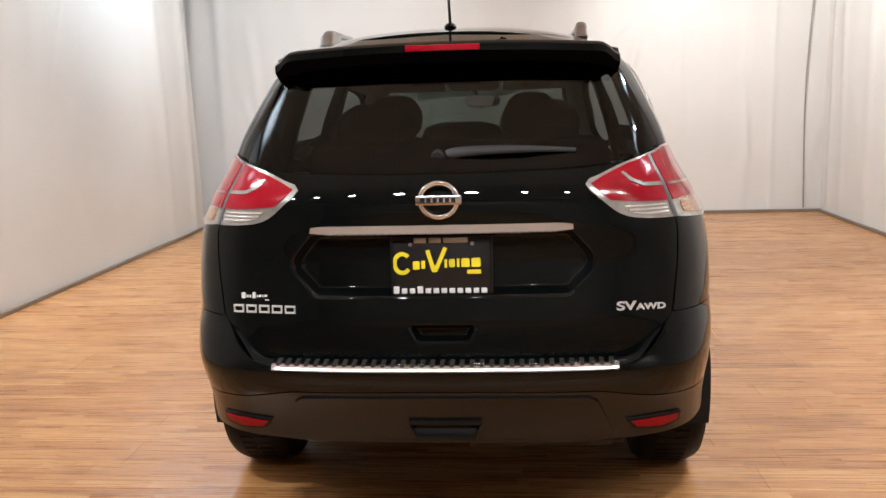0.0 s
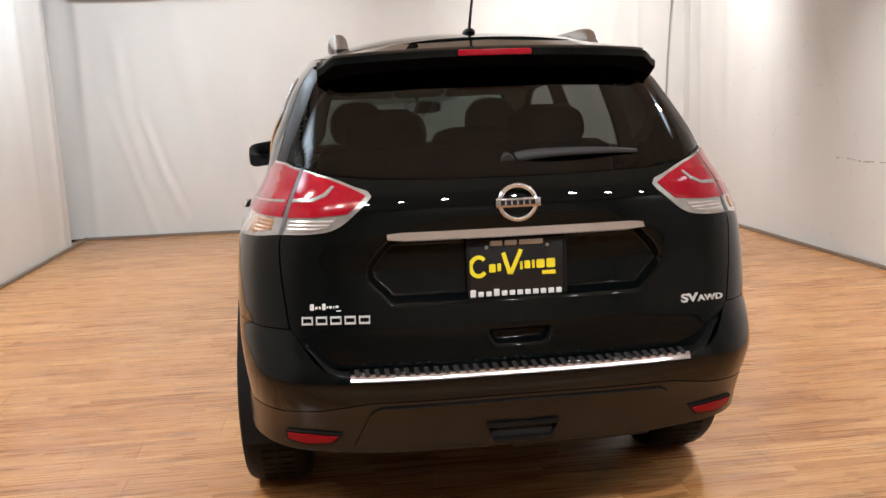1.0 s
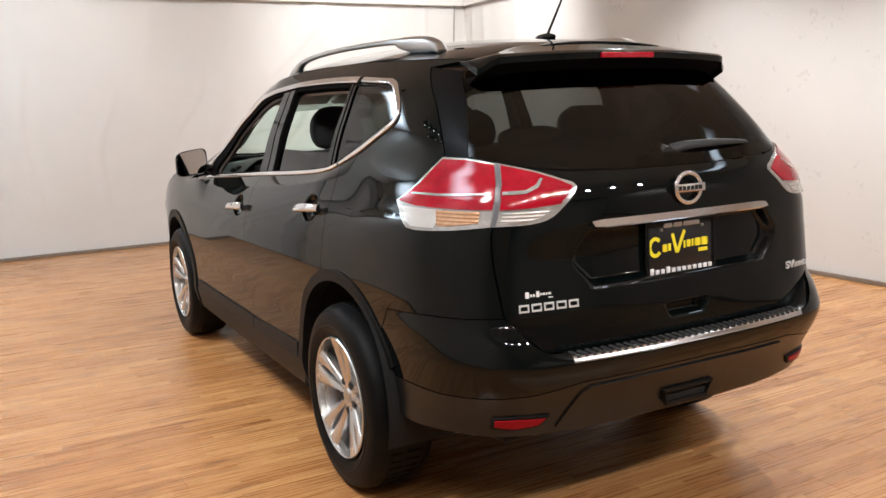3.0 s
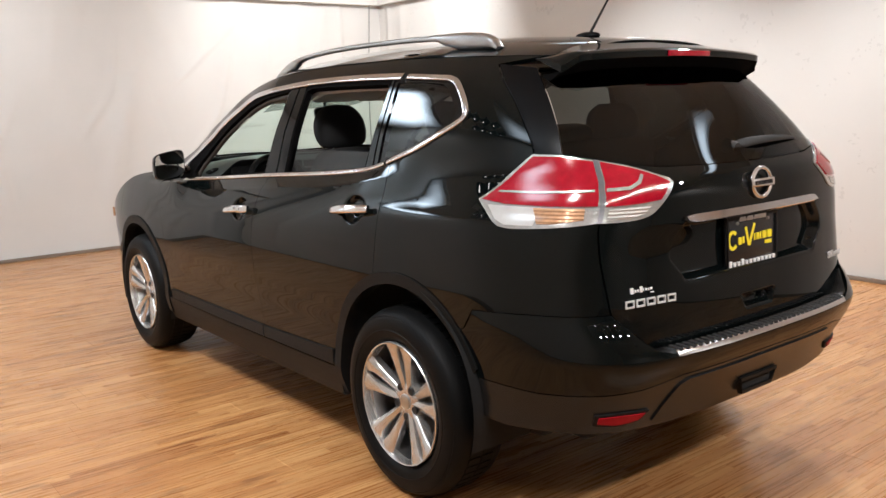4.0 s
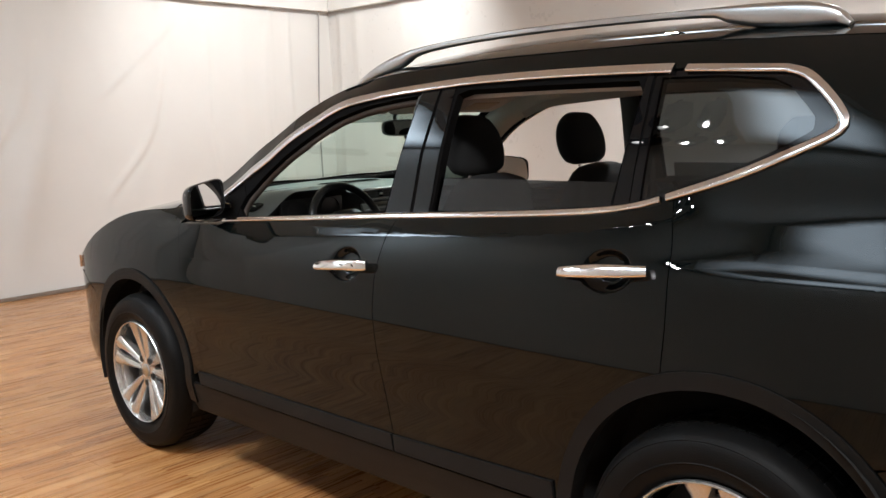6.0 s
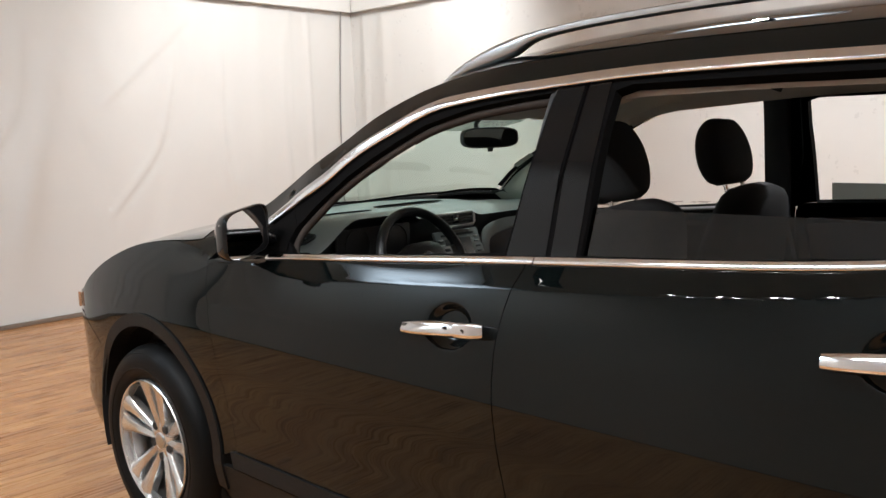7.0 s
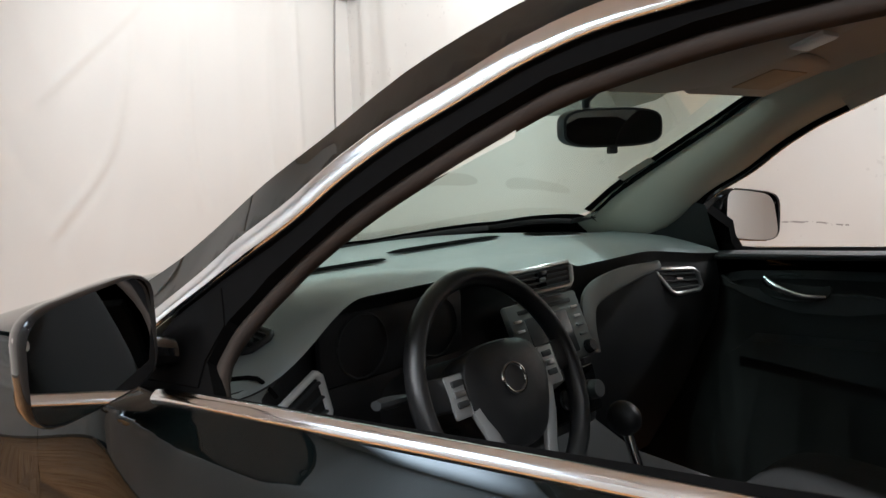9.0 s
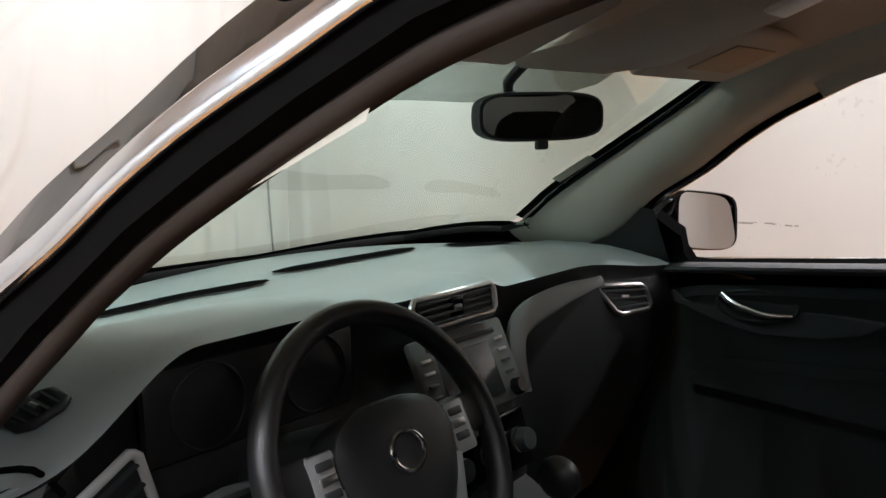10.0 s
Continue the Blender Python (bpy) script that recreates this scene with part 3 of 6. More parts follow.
slab("wall_back", (WALL_LEFT - 0.1, WALL_BACK - 0.12, 0), (WALL_RIGHT + 0.1, WALL_BACK, H), DARKWALL, "grey painted wall at the studio's open end", "wall")
slab("ceiling", (WALL_LEFT - 0.15, WALL_BACK - 0.12, H), (WALL_RIGHT + 0.15, WALL_FRONT + 0.12, H + 0.12), CEIL, "white painted studio ceiling", "ceiling")
slab("floor", (WALL_LEFT - 0.12, WALL_BACK - 0.12, -0.12), (WALL_RIGHT + 0.12, WALL_FRONT + 0.12, -0.012), JOINT, "laminate wood floor in narrow tan strips", "floor")
slab("skirting_front", (WALL_LEFT, WALL_FRONT - 0.05, 0.0), (WALL_RIGHT, WALL_FRONT - 0.025, 0.032), FOOT_STRIP, "low brown strip at the canvas foot, dark as the shaded gap", "trim", bevel=0.004)
# left and right strips are added in place of the dark gap below the cloth
slab("gap_strip_left", (WALL_LEFT + 0.025, WALL_BACK, 0.0), (WALL_LEFT + 0.05, WALL_FRONT - 0.06, 0.032), FOOT_STRIP, "low brown strip at the canvas foot, dark as the shaded gap", "trim", bevel=0.004)
slab("gap_strip_right", (WALL_RIGHT - 0.05, WALL_BACK, 0.0), (WALL_RIGHT - 0.025, WALL_FRONT - 0.06, 0.032), FOOT_STRIP, "low brown strip at the canvas foot, dark as the shaded gap", "trim", bevel=0.004)
slab("valance_front", (WALL_LEFT + 0.1, WALL_FRONT - 0.10, 2.63), (WALL_RIGHT - 0.08, WALL_FRONT - 0.06, H - 0.01), CANVAS, "white canvas valance band above the backdrop", "trim", bevel=0.006)
slab("valance_right", (WALL_RIGHT - 0.10, WALL_FRONT - 3.4, 2.63), (WALL_RIGHT - 0.06, WALL_FRONT - 0.12, H - 0.01), CANVAS, "white canvas valance band above the backdrop", "trim", bevel=0.006)


# dark seam where the backdrop's two cloths meet
bm = bmesh.new()
sweep(bm, glide([(3.53, WALL_FRONT - 0.045, 0.05), (3.50, WALL_FRONT - 0.05, 1.4), (3.56, WALL_FRONT - 0.055, 2.66)], 24), (0, -1, 0), oval(0.009, 0.006, 8))
tagged(part("curtain_seam", bm, mat("seam_cord", (0.30, 0.29, 0.275), 0.8), None), "dark upright seam in the backdrop corner", "trim", kind="structure")


# ceiling spotlights on two tracks
def spotlight(at, aim, power, cone=125, bulb=0.05):
    x, y, z = at
    way = (Vector(aim) - Vector(at)).normalized()
    ob = thing("ceiling_spotlight", "black round ceiling spotlight, switched on", "spotlight", at, "studio spotlights")
    bm = bmesh.new()
    rod(bm, (0, 0, 0), (0, 0, CEILING - z - 0.05), 0.012)
    part("stem", bm, PLASTIC, ob)
    bm = bmesh.new()
    rod(bm, -way * 0.16, way * 0.02, 0.055, 0.075, 24, caps=False)
    rod(bm, -way * 0.161, -way * 0.158, 0.055, 0.055, 24)
    part("housing", bm, PLASTIC, ob)
    bm = bmesh.new()
    rod(bm, way * 0.0, way * 0.004, bulb * 0.72, bulb * 0.72, 24)
    part("lens", bm, LAMP_GLOW, ob, "glowing warm lens")
    lamp = bpy.data.lights.new("spot_lamp", "SPOT")
    lamp.energy, lamp.color, lamp.spot_size, lamp.spot_blend, lamp.shadow_soft_size = power, LAMP_COLOUR, radians(cone), 0.7, bulb
    lo = new("spot_lamp", lamp)
    lo.matrix_basis = look(Vector(at) + way * 0.03, aim)
    return ob


LAMP_GLOW = glow("lamp_glow", (1.0, 0.92, 0.82), 25.0)
for x in (-2.5, -1.9, -1.3, -0.65, 0.0, 0.65, 1.3, 1.9, 2.6):
    spotlight((x, -3.6, 3.3), (x * 0.6, 0.0, 0.6), SPOT_POWER * 2.0)
# two unseen lamps added to brighten the far end that the tailgate mirrors
spotlight((2.5, -5.0, 3.3), (3.7, -5.4, 1.2), SPOT_POWER * 6)
spotlight((0.3, -5.6, 3.3), (0.3, -7.6, 0.6), SPOT_POWER * 10, 90)
spotlight((-2.1, 3.0, 3.3), (-3.3, 3.6, 1.2), SPOT_POWER * 1.8)
for x in (-2.6, -2.95):
    for y in (1.5, 1.77, 2.04, 2.30):
        spotlight((x, y, 3.3), (-1.5, y + 0.6, 0.2), SPOT_POWER * 1.55, 95, 0.02)
for x in (-2.62, -2.3):
    spotlight((x, -0.9, 3.3), (-0.8, -0.3, 0.7), SPOT_POWER * 4, 75, 0.02)
for y in (0.5, 2.2):
    spotlight((2.7, y, 3.3), (2.2, y, 0.6), SPOT_POWER * 7.8)
spotlight((0.2, 4.6, 3.3), (0.4, 6.8, 1.6), WASH_POWER * 2.5)
spotlight((-1.5, 4.2, 3.3), (-2.2, 6.6, 1.0), WASH_POWER * 7)
spotlight((2.0, 4.4, 3.3), (3.2, 6.6, 1.8), WASH_POWER * 15)


# cool strip panels along both sides of the ceiling
LED_GLOW = soft_glow("led_glow", (0.80, 0.92, 1.0), 22.0, 1.2, 1.4)


LED_SIDE = soft_glow("led_side_glow", (0.80, 0.92, 1.0), 8.0, 0.3, 1.2)
LED_SOFT = soft_glow("led_soft_glow", (0.80, 0.92, 1.0), 8.0, 0.9, 1.6)


def panel_light(x, y, long=1.2, wide=0.3, shine=None):
    ob = thing("ceiling_panel_light", "cool white ceiling panel light, switched on", "ceiling light", (x, y, CEILING - 0.06), "ceiling panel lights")
    bm = bmesh.new()
    sweep(bm, [(-wide / 2, -long / 2, 0), (wide / 2, -long / 2, 0), (wide / 2, long / 2, 0), (-wide / 2, long / 2, 0)], (0, 0, 1), [(-0.012, -0.02), (0.012, -0.02), (0.012, 0.05), (-0.012, 0.05)], closed=True)
    part("frame", bm, WHITE_INK, ob, smooth=False)
    bm = bmesh.new()
    box(bm, (-wide / 2, -long / 2, -0.005), (wide / 2, long / 2, 0.01))
    part("diffuser", bm, shine or LED_GLOW, ob, "glowing white diffuser", smooth=False)


for y in (-1.6, 0.4, 2.4):
    panel_light(2.9, y, shine=LED_SIDE)
panel_light(-2.75, 0.6, 1.6, 0.9, LED_SOFT)
panel_light(-2.70, 4.40, 1.4, 1.2)


# ---- the car ----
car = thing("car", "black compact SUV with chrome trim standing on the wood floor", "car")

REAR_AXLE, FRONT_AXLE, HUB_Z = 0.003, 2.672, 0.349
ARCH, ARCH_R, ARCH_F = 0.415, (0.0, 0.40), (2.652, 0.372)      # radius and centres (y, z) of the arches
DOOR_FRONT = [(2.12, 0.395), (2.14, 0.50), (2.213, 0.76), (2.26, 0.93), (2.262, 1.03)]
DOOR_MID = [(1.033, 0.395), (1.083, 0.63), (1.106, 0.79), (1.111, 0.91), (1.105, 1.0), (1.099, 1.052), (1.085, 1.102)]
DOOR_REAR = [(0.136, 0.800), (0.132, 0.937), (0.145, 1.087), (0.17, 1.2)]
BELT = [(2.04, 1.048), (1.934, 1.058), (1.6, 1.079), (1.115, 1.112), (0.773, 1.132), (0.538, 1.147), (0.36, 1.163), (0.26, 1.18), (0.158, 1.211), (0.024, 1.256), (-0.091, 1.306), (-0.145, 1.331)]
TIP = [(-0.145, 1.331), (-0.180, 1.353), (-0.185, 1.378), (-0.15, 1.425), (-0.095, 1.474), (-0.045, 1.492)]
HEAD = [(-0.045, 1.492), (0.25, 1.510), (0.55, 1.517), (0.84, 1.516), (1.007, 1.510), (1.204, 1.497), (1.382, 1.484), (1.477, 1.474), (1.56, 1.452), (1.635, 1.421), (1.72, 1.383), (1.80, 1.337), (1.877, 1.284), (1.975, 1.229), (2.035, 1.187), (2.095, 1.140), (2.135, 1.10), (2.13, 1.06), (2.04, 1.048)]
GAP = 0.0014


def shift(points, dy):
    return [(y + dy, z) for y, z in points]


def edge_line(y0, y1, n=40):
    ys = np.linspace(y0, y1, n)
    return list(zip(ys, TOP_EDGE(ys)))


# upright panels, both flanks
LAMP_OUT = [(1.116, 1.102), (1.06, 1.137), (1.0, 1.176), (0.875, 1.241), (0.780, 1.238), (0.685, 1.222)]
LAMP_SPLIT = [(0.685, 1.222), (0.694, 1.18), (0.696, 1.14), (0.688, 1.10), (0.68, 1.046)]
LAMP_LOW = [(0.68, 1.046), (0.82, 1.032), (0.97, 1.026), (1.03, 1.045), (1.116, 1.102)]
LAMP_IN = [(0.68, 1.046), (0.58, 1.05), (0.52, 1.063), (0.475, 1.105), (0.442, 1.152), (0.50, 1.174), (0.585, 1.201), (0.685, 1.222)]
SHUT = [(0.68, 1.046), (0.666, 0.97), (0.654, 0.905), (0.643, 0.84), (0.634, 0.78)]
HATCH_SIDE = [(0.875, 1.241), (0.864, 1.275), (0.864, 1.34), (0.868, 1.41), (0.876, 1.48), (0.88, 1.53)]


def belt_piece(y0, y1, rise=0.0):
    pts = [p for p in curve1(BELT, 420)[0][::3] if min(y0, y1) <= p[1 - 1] <= max(y0, y1)]
    pts = sorted(pts, key=lambda p: p[0], reverse=y0 > y1)
    return [(p[0], p[1] + rise) for p in pts]


for sign in (-1, 1):
    on = on_side(sign)
    fl = sign > 0
    # front wing
    top = edge_line(2.25, 3.28)
    ol = side_line(shift(glide(DOOR_FRONT, 12)[1:], GAP)) + side_line(top) + side_line([(3.26, 0.735), (3.09, 0.665)]) \
        + arc_line(*ARCH_F, ARCH + 0.015, 33.5, 163, 26) + side_line([(2.27, 0.40)])
    sheet("front_wing", ol, on, PAINT, car, flip=not fl)
    # front door
    ol = side_line(glide(DOOR_FRONT, 14)[::-1]) + side_line([(1.6, 0.40)]) + side_line(shift(glide(DOOR_MID, 16), GAP)) \
        + side_line([(y, z) for y, z in belt_piece(1.10, 2.0)]) + side_line([(2.1, 1.055)])
    fdoor = sheet("front_door", ol, on_door(sign, 1.255, 0.958), PAINT, car, "black front door with its window wound down", flip=not fl, step=0.007)
    # rear door
    ol = side_line(shift(glide(DOOR_MID, 16)[::-1], -GAP)) + side_line([(0.43, 0.40)]) + arc_line(*ARCH_R, ARCH, 8, 71, 14) \
        + side_line(shift(glide(DOOR_REAR, 12)[0:], GAP)) + side_line(belt_piece(0.19, 1.075))
    rdoor = sheet("rear_door", ol, on_door(sign, 0.305, 1.025), PAINT, car, "black rear door with its window half lowered", flip=not fl, step=0.009)
    # quarter panel with the roof side
    ol = side_line(shift(glide(DOOR_REAR, 12), -GAP)) + side_line(belt_piece(0.15, -0.14)) + side_line(glide(TIP, 14)[1:]) + side_line(glide(HEAD[:-2], 60)[1:] + [(2.145, 1.062), (2.255, 1.05)]) \
        + side_line(edge_line(2.25, -0.37, 60)) + [(u + 0.003, z) for u, z in glide(HATCH_SIDE, 14)[::-1]] + [(u, z) for u, z in LAMP_OUT[:4][::-1]] \
        + glide(LAMP_LOW, 14)[::-1][1:] + [(u + 0.003, z) for u, z in glide(SHUT, 12)[1:]] \
        + side_line([(-0.604, 0.774), (-0.387, 0.759), (-0.345, 0.69)]) + arc_line(*ARCH_R, ARCH, 137, 73.5, 18)
    sheet("quarter_panel", ol, on, PAINT, car, flip=not fl)
    # tail lamp: the outer half on the flank, the inner one on the tailgate
    def lamp_piece(name, outline, material, parent, proud, label="", step=0.02, thick=0.02):
        return sheet(name, outline, on, material, parent, label, step=step, thick=thick, proud=proud, flip=not fl)
    ol = LAMP_OUT + glide(LAMP_SPLIT, 10)[1:-1] + glide(LAMP_LOW, 14)
    out_l = lamp_piece("tail_lamp_outer", [(u + 0.003, z) for u, z in ol[:-1]], CLEAR_LENS, car, 0.004, "tail lamp with red band over clear lens")
    lamp_piece("red_lens", [(1.10, 1.102), (1.045, 1.1365), (0.985, 1.1745), (0.878, 1.2335), (0.783, 1.2315), (0.695, 1.2165), (0.703, 1.18), (0.705, 1.14), (0.700, 1.094), (0.85, 1.092), (1.0, 1.093)],
               RED_LENS, out_l, 0.008, "glossy red lens", thick=0.006)
    lamp_piece("light_guide", [(1.04, 1.125), (0.9, 1.125), (0.715, 1.132), (0.715, 1.138), (0.9, 1.131), (1.03, 1.130)], CLEAR_LENS, out_l, 0.0105, "thin clear strip", thick=0.003)
    lamp_piece("amber_lens", [(0.895, 1.086), (0.83, 1.087), (0.735, 1.088), (0.728, 1.055), (0.82, 1.043), (0.865, 1.042)], AMBER, out_l, 0.007, "amber ribbed lens", thick=0.004)
    lamp_piece("ribbed_lens", [(1.07, 1.088), (0.87, 1.088), (0.875, 1.036), (0.975, 1.034), (1.02, 1.048)], WHITE_LENS, out_l, 0.006, "smooth clear white lens", thick=0.004)
    ol = glide(LAMP_IN, 26) + glide(LAMP_SPLIT, 10)[1:-1]
    in_l = lamp_piece("tail_lamp_inner", [(u - 0.003, z) for u, z in ol], CLEAR_LENS, car, 0.004, "tail lamp with red band over clear lens")
    lamp_piece("red_lens", [(0.676, 1.2155), (0.585, 1.1945), (0.505, 1.169), (0.456, 1.150), (0.478, 1.122), (0.496, 1.104), (0.58, 1.097), (0.677, 1.093), (0.686, 1.14), (0.683, 1.18)],
               RED_LENS, in_l, 0.008, "glossy red lens", thick=0.006)
    lamp_piece("light_guide", [(0.681, 1.132), (0.61, 1.135), (0.575, 1.15), (0.557, 1.172), (0.565, 1.175), (0.584, 1.157), (0.613, 1.144), (0.681, 1.141)], CLEAR_LENS, in_l, 0.0105, "thin clear strip", thick=0.003)
    lamp_piece("reversing_lens", [(0.665, 1.085), (0.585, 1.088), (0.525, 1.094), (0.545, 1.068), (0.59, 1.058), (0.662, 1.054)], RIB_LENS, in_l, 0.0065, "clear ribbed reversing lens", thick=0.004)
    split = glide(LAMP_SPLIT, 10)
    lamp_piece("lamp_joint", [(u + 0.0075, z) for u, z in split] + [(u - 0.0075, z) for u, z in split[::-1]], LAMP_GREY, out_l, 0.0065, "dark grey joint between the halves", thick=0.003)
    # sill
    ol = side_line([(2.26, 0.39), (2.24, 0.265), (0.43, 0.265), (0.43, 0.39)])
    sheet("sill", ol, on, PLASTIC, car, "matt black plastic sill", proud=0.0, flip=not fl)
    # door cladding strips
    ol = side_line([(2.14, 0.398), (2.16, 0.446)] + [(y, 0.447) for y in np.linspace(2.1, 1.05, 12)] + [(1.035, 0.398)])
    sheet("door_cladding", ol, on, PLASTIC, fdoor, "matt black plastic strip", proud=0.008, thick=0.02, flip=not fl)
    ol = side_line([(1.028, 0.398), (1.04, 0.447)] + [(y, 0.447 + 0.02 * (1.0 - y)) for y in np.linspace(1.0, 0.445, 8)] + [(0.435, 0.40)])
    sheet("door_cladding", ol, on, PLASTIC, rdoor, "matt black plastic strip", proud=0.008, thick=0.02, flip=not fl)
    # arch cladding
    ol = arc_line(*ARCH_R, 0.428, -14, 158, 36) + arc_line(*ARCH_R, 0.386, 160, -16, 36)
    sheet("arch_cladding", ol, on, PLASTIC, car, "matt black wheel-arch trim", proud=0.007, thick=0.06, flip=not fl)
    ol = arc_line(*ARCH_F, 0.443, 16, 189, 36) + arc_line(*ARCH_F, 0.398, 189, 10, 36)
    sheet("arch_cladding", ol, on, PLASTIC, car, "matt black wheel-arch trim", proud=0.007, thick=0.06, flip=not fl)
    # gloss strip between rear window and roof side
    ol = [(u - 0.003, z) for u, z in glide(HATCH_SIDE, 14)] + [(0.735, 1.51), (0.742, 1.42), (0.755, 1.32), (0.775, 1.255), (0.78, 1.24)]
    sheet("hatch_side_panel", ol, on, HATCH_BLACK, car, flip=not fl)
    # bumper side
    def bline(points):
        p = np.array(points, float)
        return list(zip(u_side(p[:, 0], p[:, 1], True), p[:, 1]))
    arch = [(ARCH_R[0] + ARCH * math.cos(w), ARCH_R[1] + ARCH * math.sin(w)) for w in np.radians(np.linspace(161, 139, 8))]
    seam = bline(arch + [(-0.349, 0.69), (-0.390, 0.756), (-0.604, 0.771)])
    ol = seam + [(0.632, 0.777), (0.60, 0.735), (0.571, 0.698), (0.54, 0.672), (0.49, 0.655), (0.0, 0.652), (0.0, 0.582), (0.43, 0.577), (0.565, 0.552), (0.70, 0.540), (0.875, 0.531)]
    sheet("bumper_side", ol, on_side(sign, True), PAINT, car, flip=not fl)
    # lower bumper valance
    arch = [(ARCH_R[0] + ARCH * math.cos(w), ARCH_R[1] + ARCH * math.sin(w)) for w in np.radians(np.linspace(178.5, 161.5, 6))]
    ol = bline([(-0.438, 0.405)] + arch) + [(0.875, 0.527), (0.70, 0.536), (0.565, 0.548), (0.43, 0.573), (0.0, 0.578), (0.0, 0.39), (0.40, 0.39), (0.47, 0.395), (0.62, 0.402), (0.8, 0.405), (0.95, 0.40)]
    valance = sheet("bumper_valance", ol, on_side(sign, True), VALANCE, car, "black satin plastic lower bumper", flip=not fl, thick=0.04)
    ol = [(0.0, 0.562), (0.40, 0.557), (0.425, 0.54), (0.455, 0.47), (0.475, 0.42), (0.0, 0.410)]
    sheet("valance_insert", ol, on_side(sign, True), VALANCE, valance, proud=0.006, thick=0.009, flip=not fl)
    ol = [(0.685, 0.471), (0.6, 0.475), (0.508, 0.468), (0.532, 0.436), (0.61, 0.427), (0.68, 0.437)]
    sheet("reflector_bezel", ol, on_side(sign, True), PLASTIC, valance, proud=0.007, step=0.01, flip=not fl)
    ol = [(0.672, 0.465), (0.6, 0.468), (0.522, 0.462), (0.54, 0.443), (0.61, 0.436), (0.67, 0.445)]
    sheet("bumper_reflector", ol, on_side(sign, True), RED_DEEP, car, "red bumper reflector", proud=0.011, step=0.01, flip=not fl)
    # windows
    front_open = [(1.905, 1.070), (1.60, 1.091), (1.153, 1.127), (1.134, 1.261), (1.103, 1.483), (1.215, 1.474), (1.365, 1.456), (1.52, 1.421), (1.617, 1.380), (1.698, 1.338), (1.784, 1.287), (1.90, 1.203), (1.945, 1.147), (1.948, 1.10)]
    if sign > 0:
        front_open = front_open[:4] + [(y, z - 0.013) for y, z in [(1.103, 1.503), (1.204, 1.497), (1.382, 1.484), (1.477, 1.474), (1.56, 1.452), (1.635, 1.421), (1.72, 1.383), (1.80, 1.337), (1.877, 1.284), (1.975, 1.229), (2.03, 1.18)]] + [(2.03, 1.08)]
    rear_open = [(0.955, 1.135), (0.62, 1.152), (0.345, 1.176), (0.335, 1.245), (0.311, 1.455), (0.33, 1.486), (0.6, 1.490), (0.905, 1.491), (0.945, 1.479), (0.951, 1.40), (0.95, 1.236)]
    if sign > 0:
        rear_open = [(min(1.0, y + 0.05) if y > 0.9 else y, z) for y, z in rear_open]
    quarter_open = [(0.265, 1.19), (0.16, 1.23), (0.03, 1.274), (-0.085, 1.330), (-0.126, 1.356), (-0.126, 1.384), (-0.06, 1.455), (-0.02, 1.474), (0.1, 1.487), (0.265, 1.491)]
    ol = side_line([(2.10, 1.056)] + [p for p in belt_piece(1.99, 1.07, 0.004)] + [(1.035, 1.3), (1.02, 1.504)] + [(y, z - 0.004) for y, z in glide(HEAD, 80)[:-8] if y > 1.03])
    sheet("window_frame", ol, on, SEAL, fdoor, "matt black window frame", holes=[side_line(front_open)], proud=-0.004, thick=0.022, flip=not fl)
    ol = side_line([p for p in belt_piece(1.065, 0.31, 0.004)] + [(0.29, 1.3), (0.285, 1.505)] + [(y, z - 0.004) for y, z in glide(HEAD, 60) if 0.29 < y < 1.015] + [(1.015, 1.504), (1.03, 1.3)])
    sheet("window_frame", ol, on, SEAL, rdoor, "matt black window frame", holes=[side_line(rear_open)], proud=-0.004, thick=0.03, flip=not fl)
    ol = side_line([p for p in belt_piece(0.306, -0.14, 0.004)] + glide(TIP, 14)[1:-1] + [(y, z - 0.004) for y, z in glide(HEAD, 60) if y < 0.28] + [(0.281, 1.505), (0.286, 1.3)])
    sheet("quarter_window_frame", ol, on, GLOSS_BLACK, car, holes=[side_line(quarter_open)], proud=-0.004, thick=0.03, flip=not fl)
    ol = side_line([(1.147, 1.113), (1.040, 1.118), (1.040, 1.3), (1.024, 1.498), (1.096, 1.492), (1.128, 1.26)])
    sheet("pillar_panel", ol, on, GLOSS_BLACK, fdoor, "gloss black pillar panel", proud=-0.001, thick=0.006, flip=not fl)
    ol = side_line([(1.026, 1.119), (0.962, 1.124), (0.960, 1.3), (0.958, 1.498), (1.011, 1.499), (1.026, 1.3)])
    if sign < 0:
        sheet("pillar_panel", ol, on, GLOSS_BLACK, rdoor, "gloss black pillar panel", proud=-0.001, thick=0.006, flip=not fl)
    ol = side_line([(0.335, 1.172), (0.292, 1.180), (0.290, 1.3), (0.289, 1.500), (0.305, 1.500), (0.328, 1.25)])
    sheet("pillar_panel", ol, on, GLOSS_BLACK, rdoor, "gloss black pillar panel", proud=-0.001, thick=0.006, flip=not fl)
    sheet("quarter_window", side_line(quarter_open), on, QUARTER_GLASS, car, "dark tinted quarter window", proud=-0.01, thick=0, flip=not fl)
    level = 1.236 if sign < 0 else 1.2
    low = side_line([(0.955, 1.135), (0.62, 1.152), (0.345, 1.176), (0.335, level), (0.95, level)])
    sheet("window_pane", low, on, QUARTER_GLASS if sign < 0 else TINT_GLASS, rdoor, "tinted pane wound half down", proud=-0.018, thick=0.0, flip=not fl)
    # sealing strip along the front window's upper edge
    uz = np.array(side_line(glide([(y - 0.004, z - 0.007) for y, z in front_open[4:14]] + [(1.90, 1.055)], 44)))
    hh = 1e-3
    p = on(uz[:, 0], uz[:, 1])
    nn = np.cross(on(uz[:, 0] + hh, uz[:, 1]) - p, on(uz[:, 0], uz[:, 1] + hh) - p) * sign
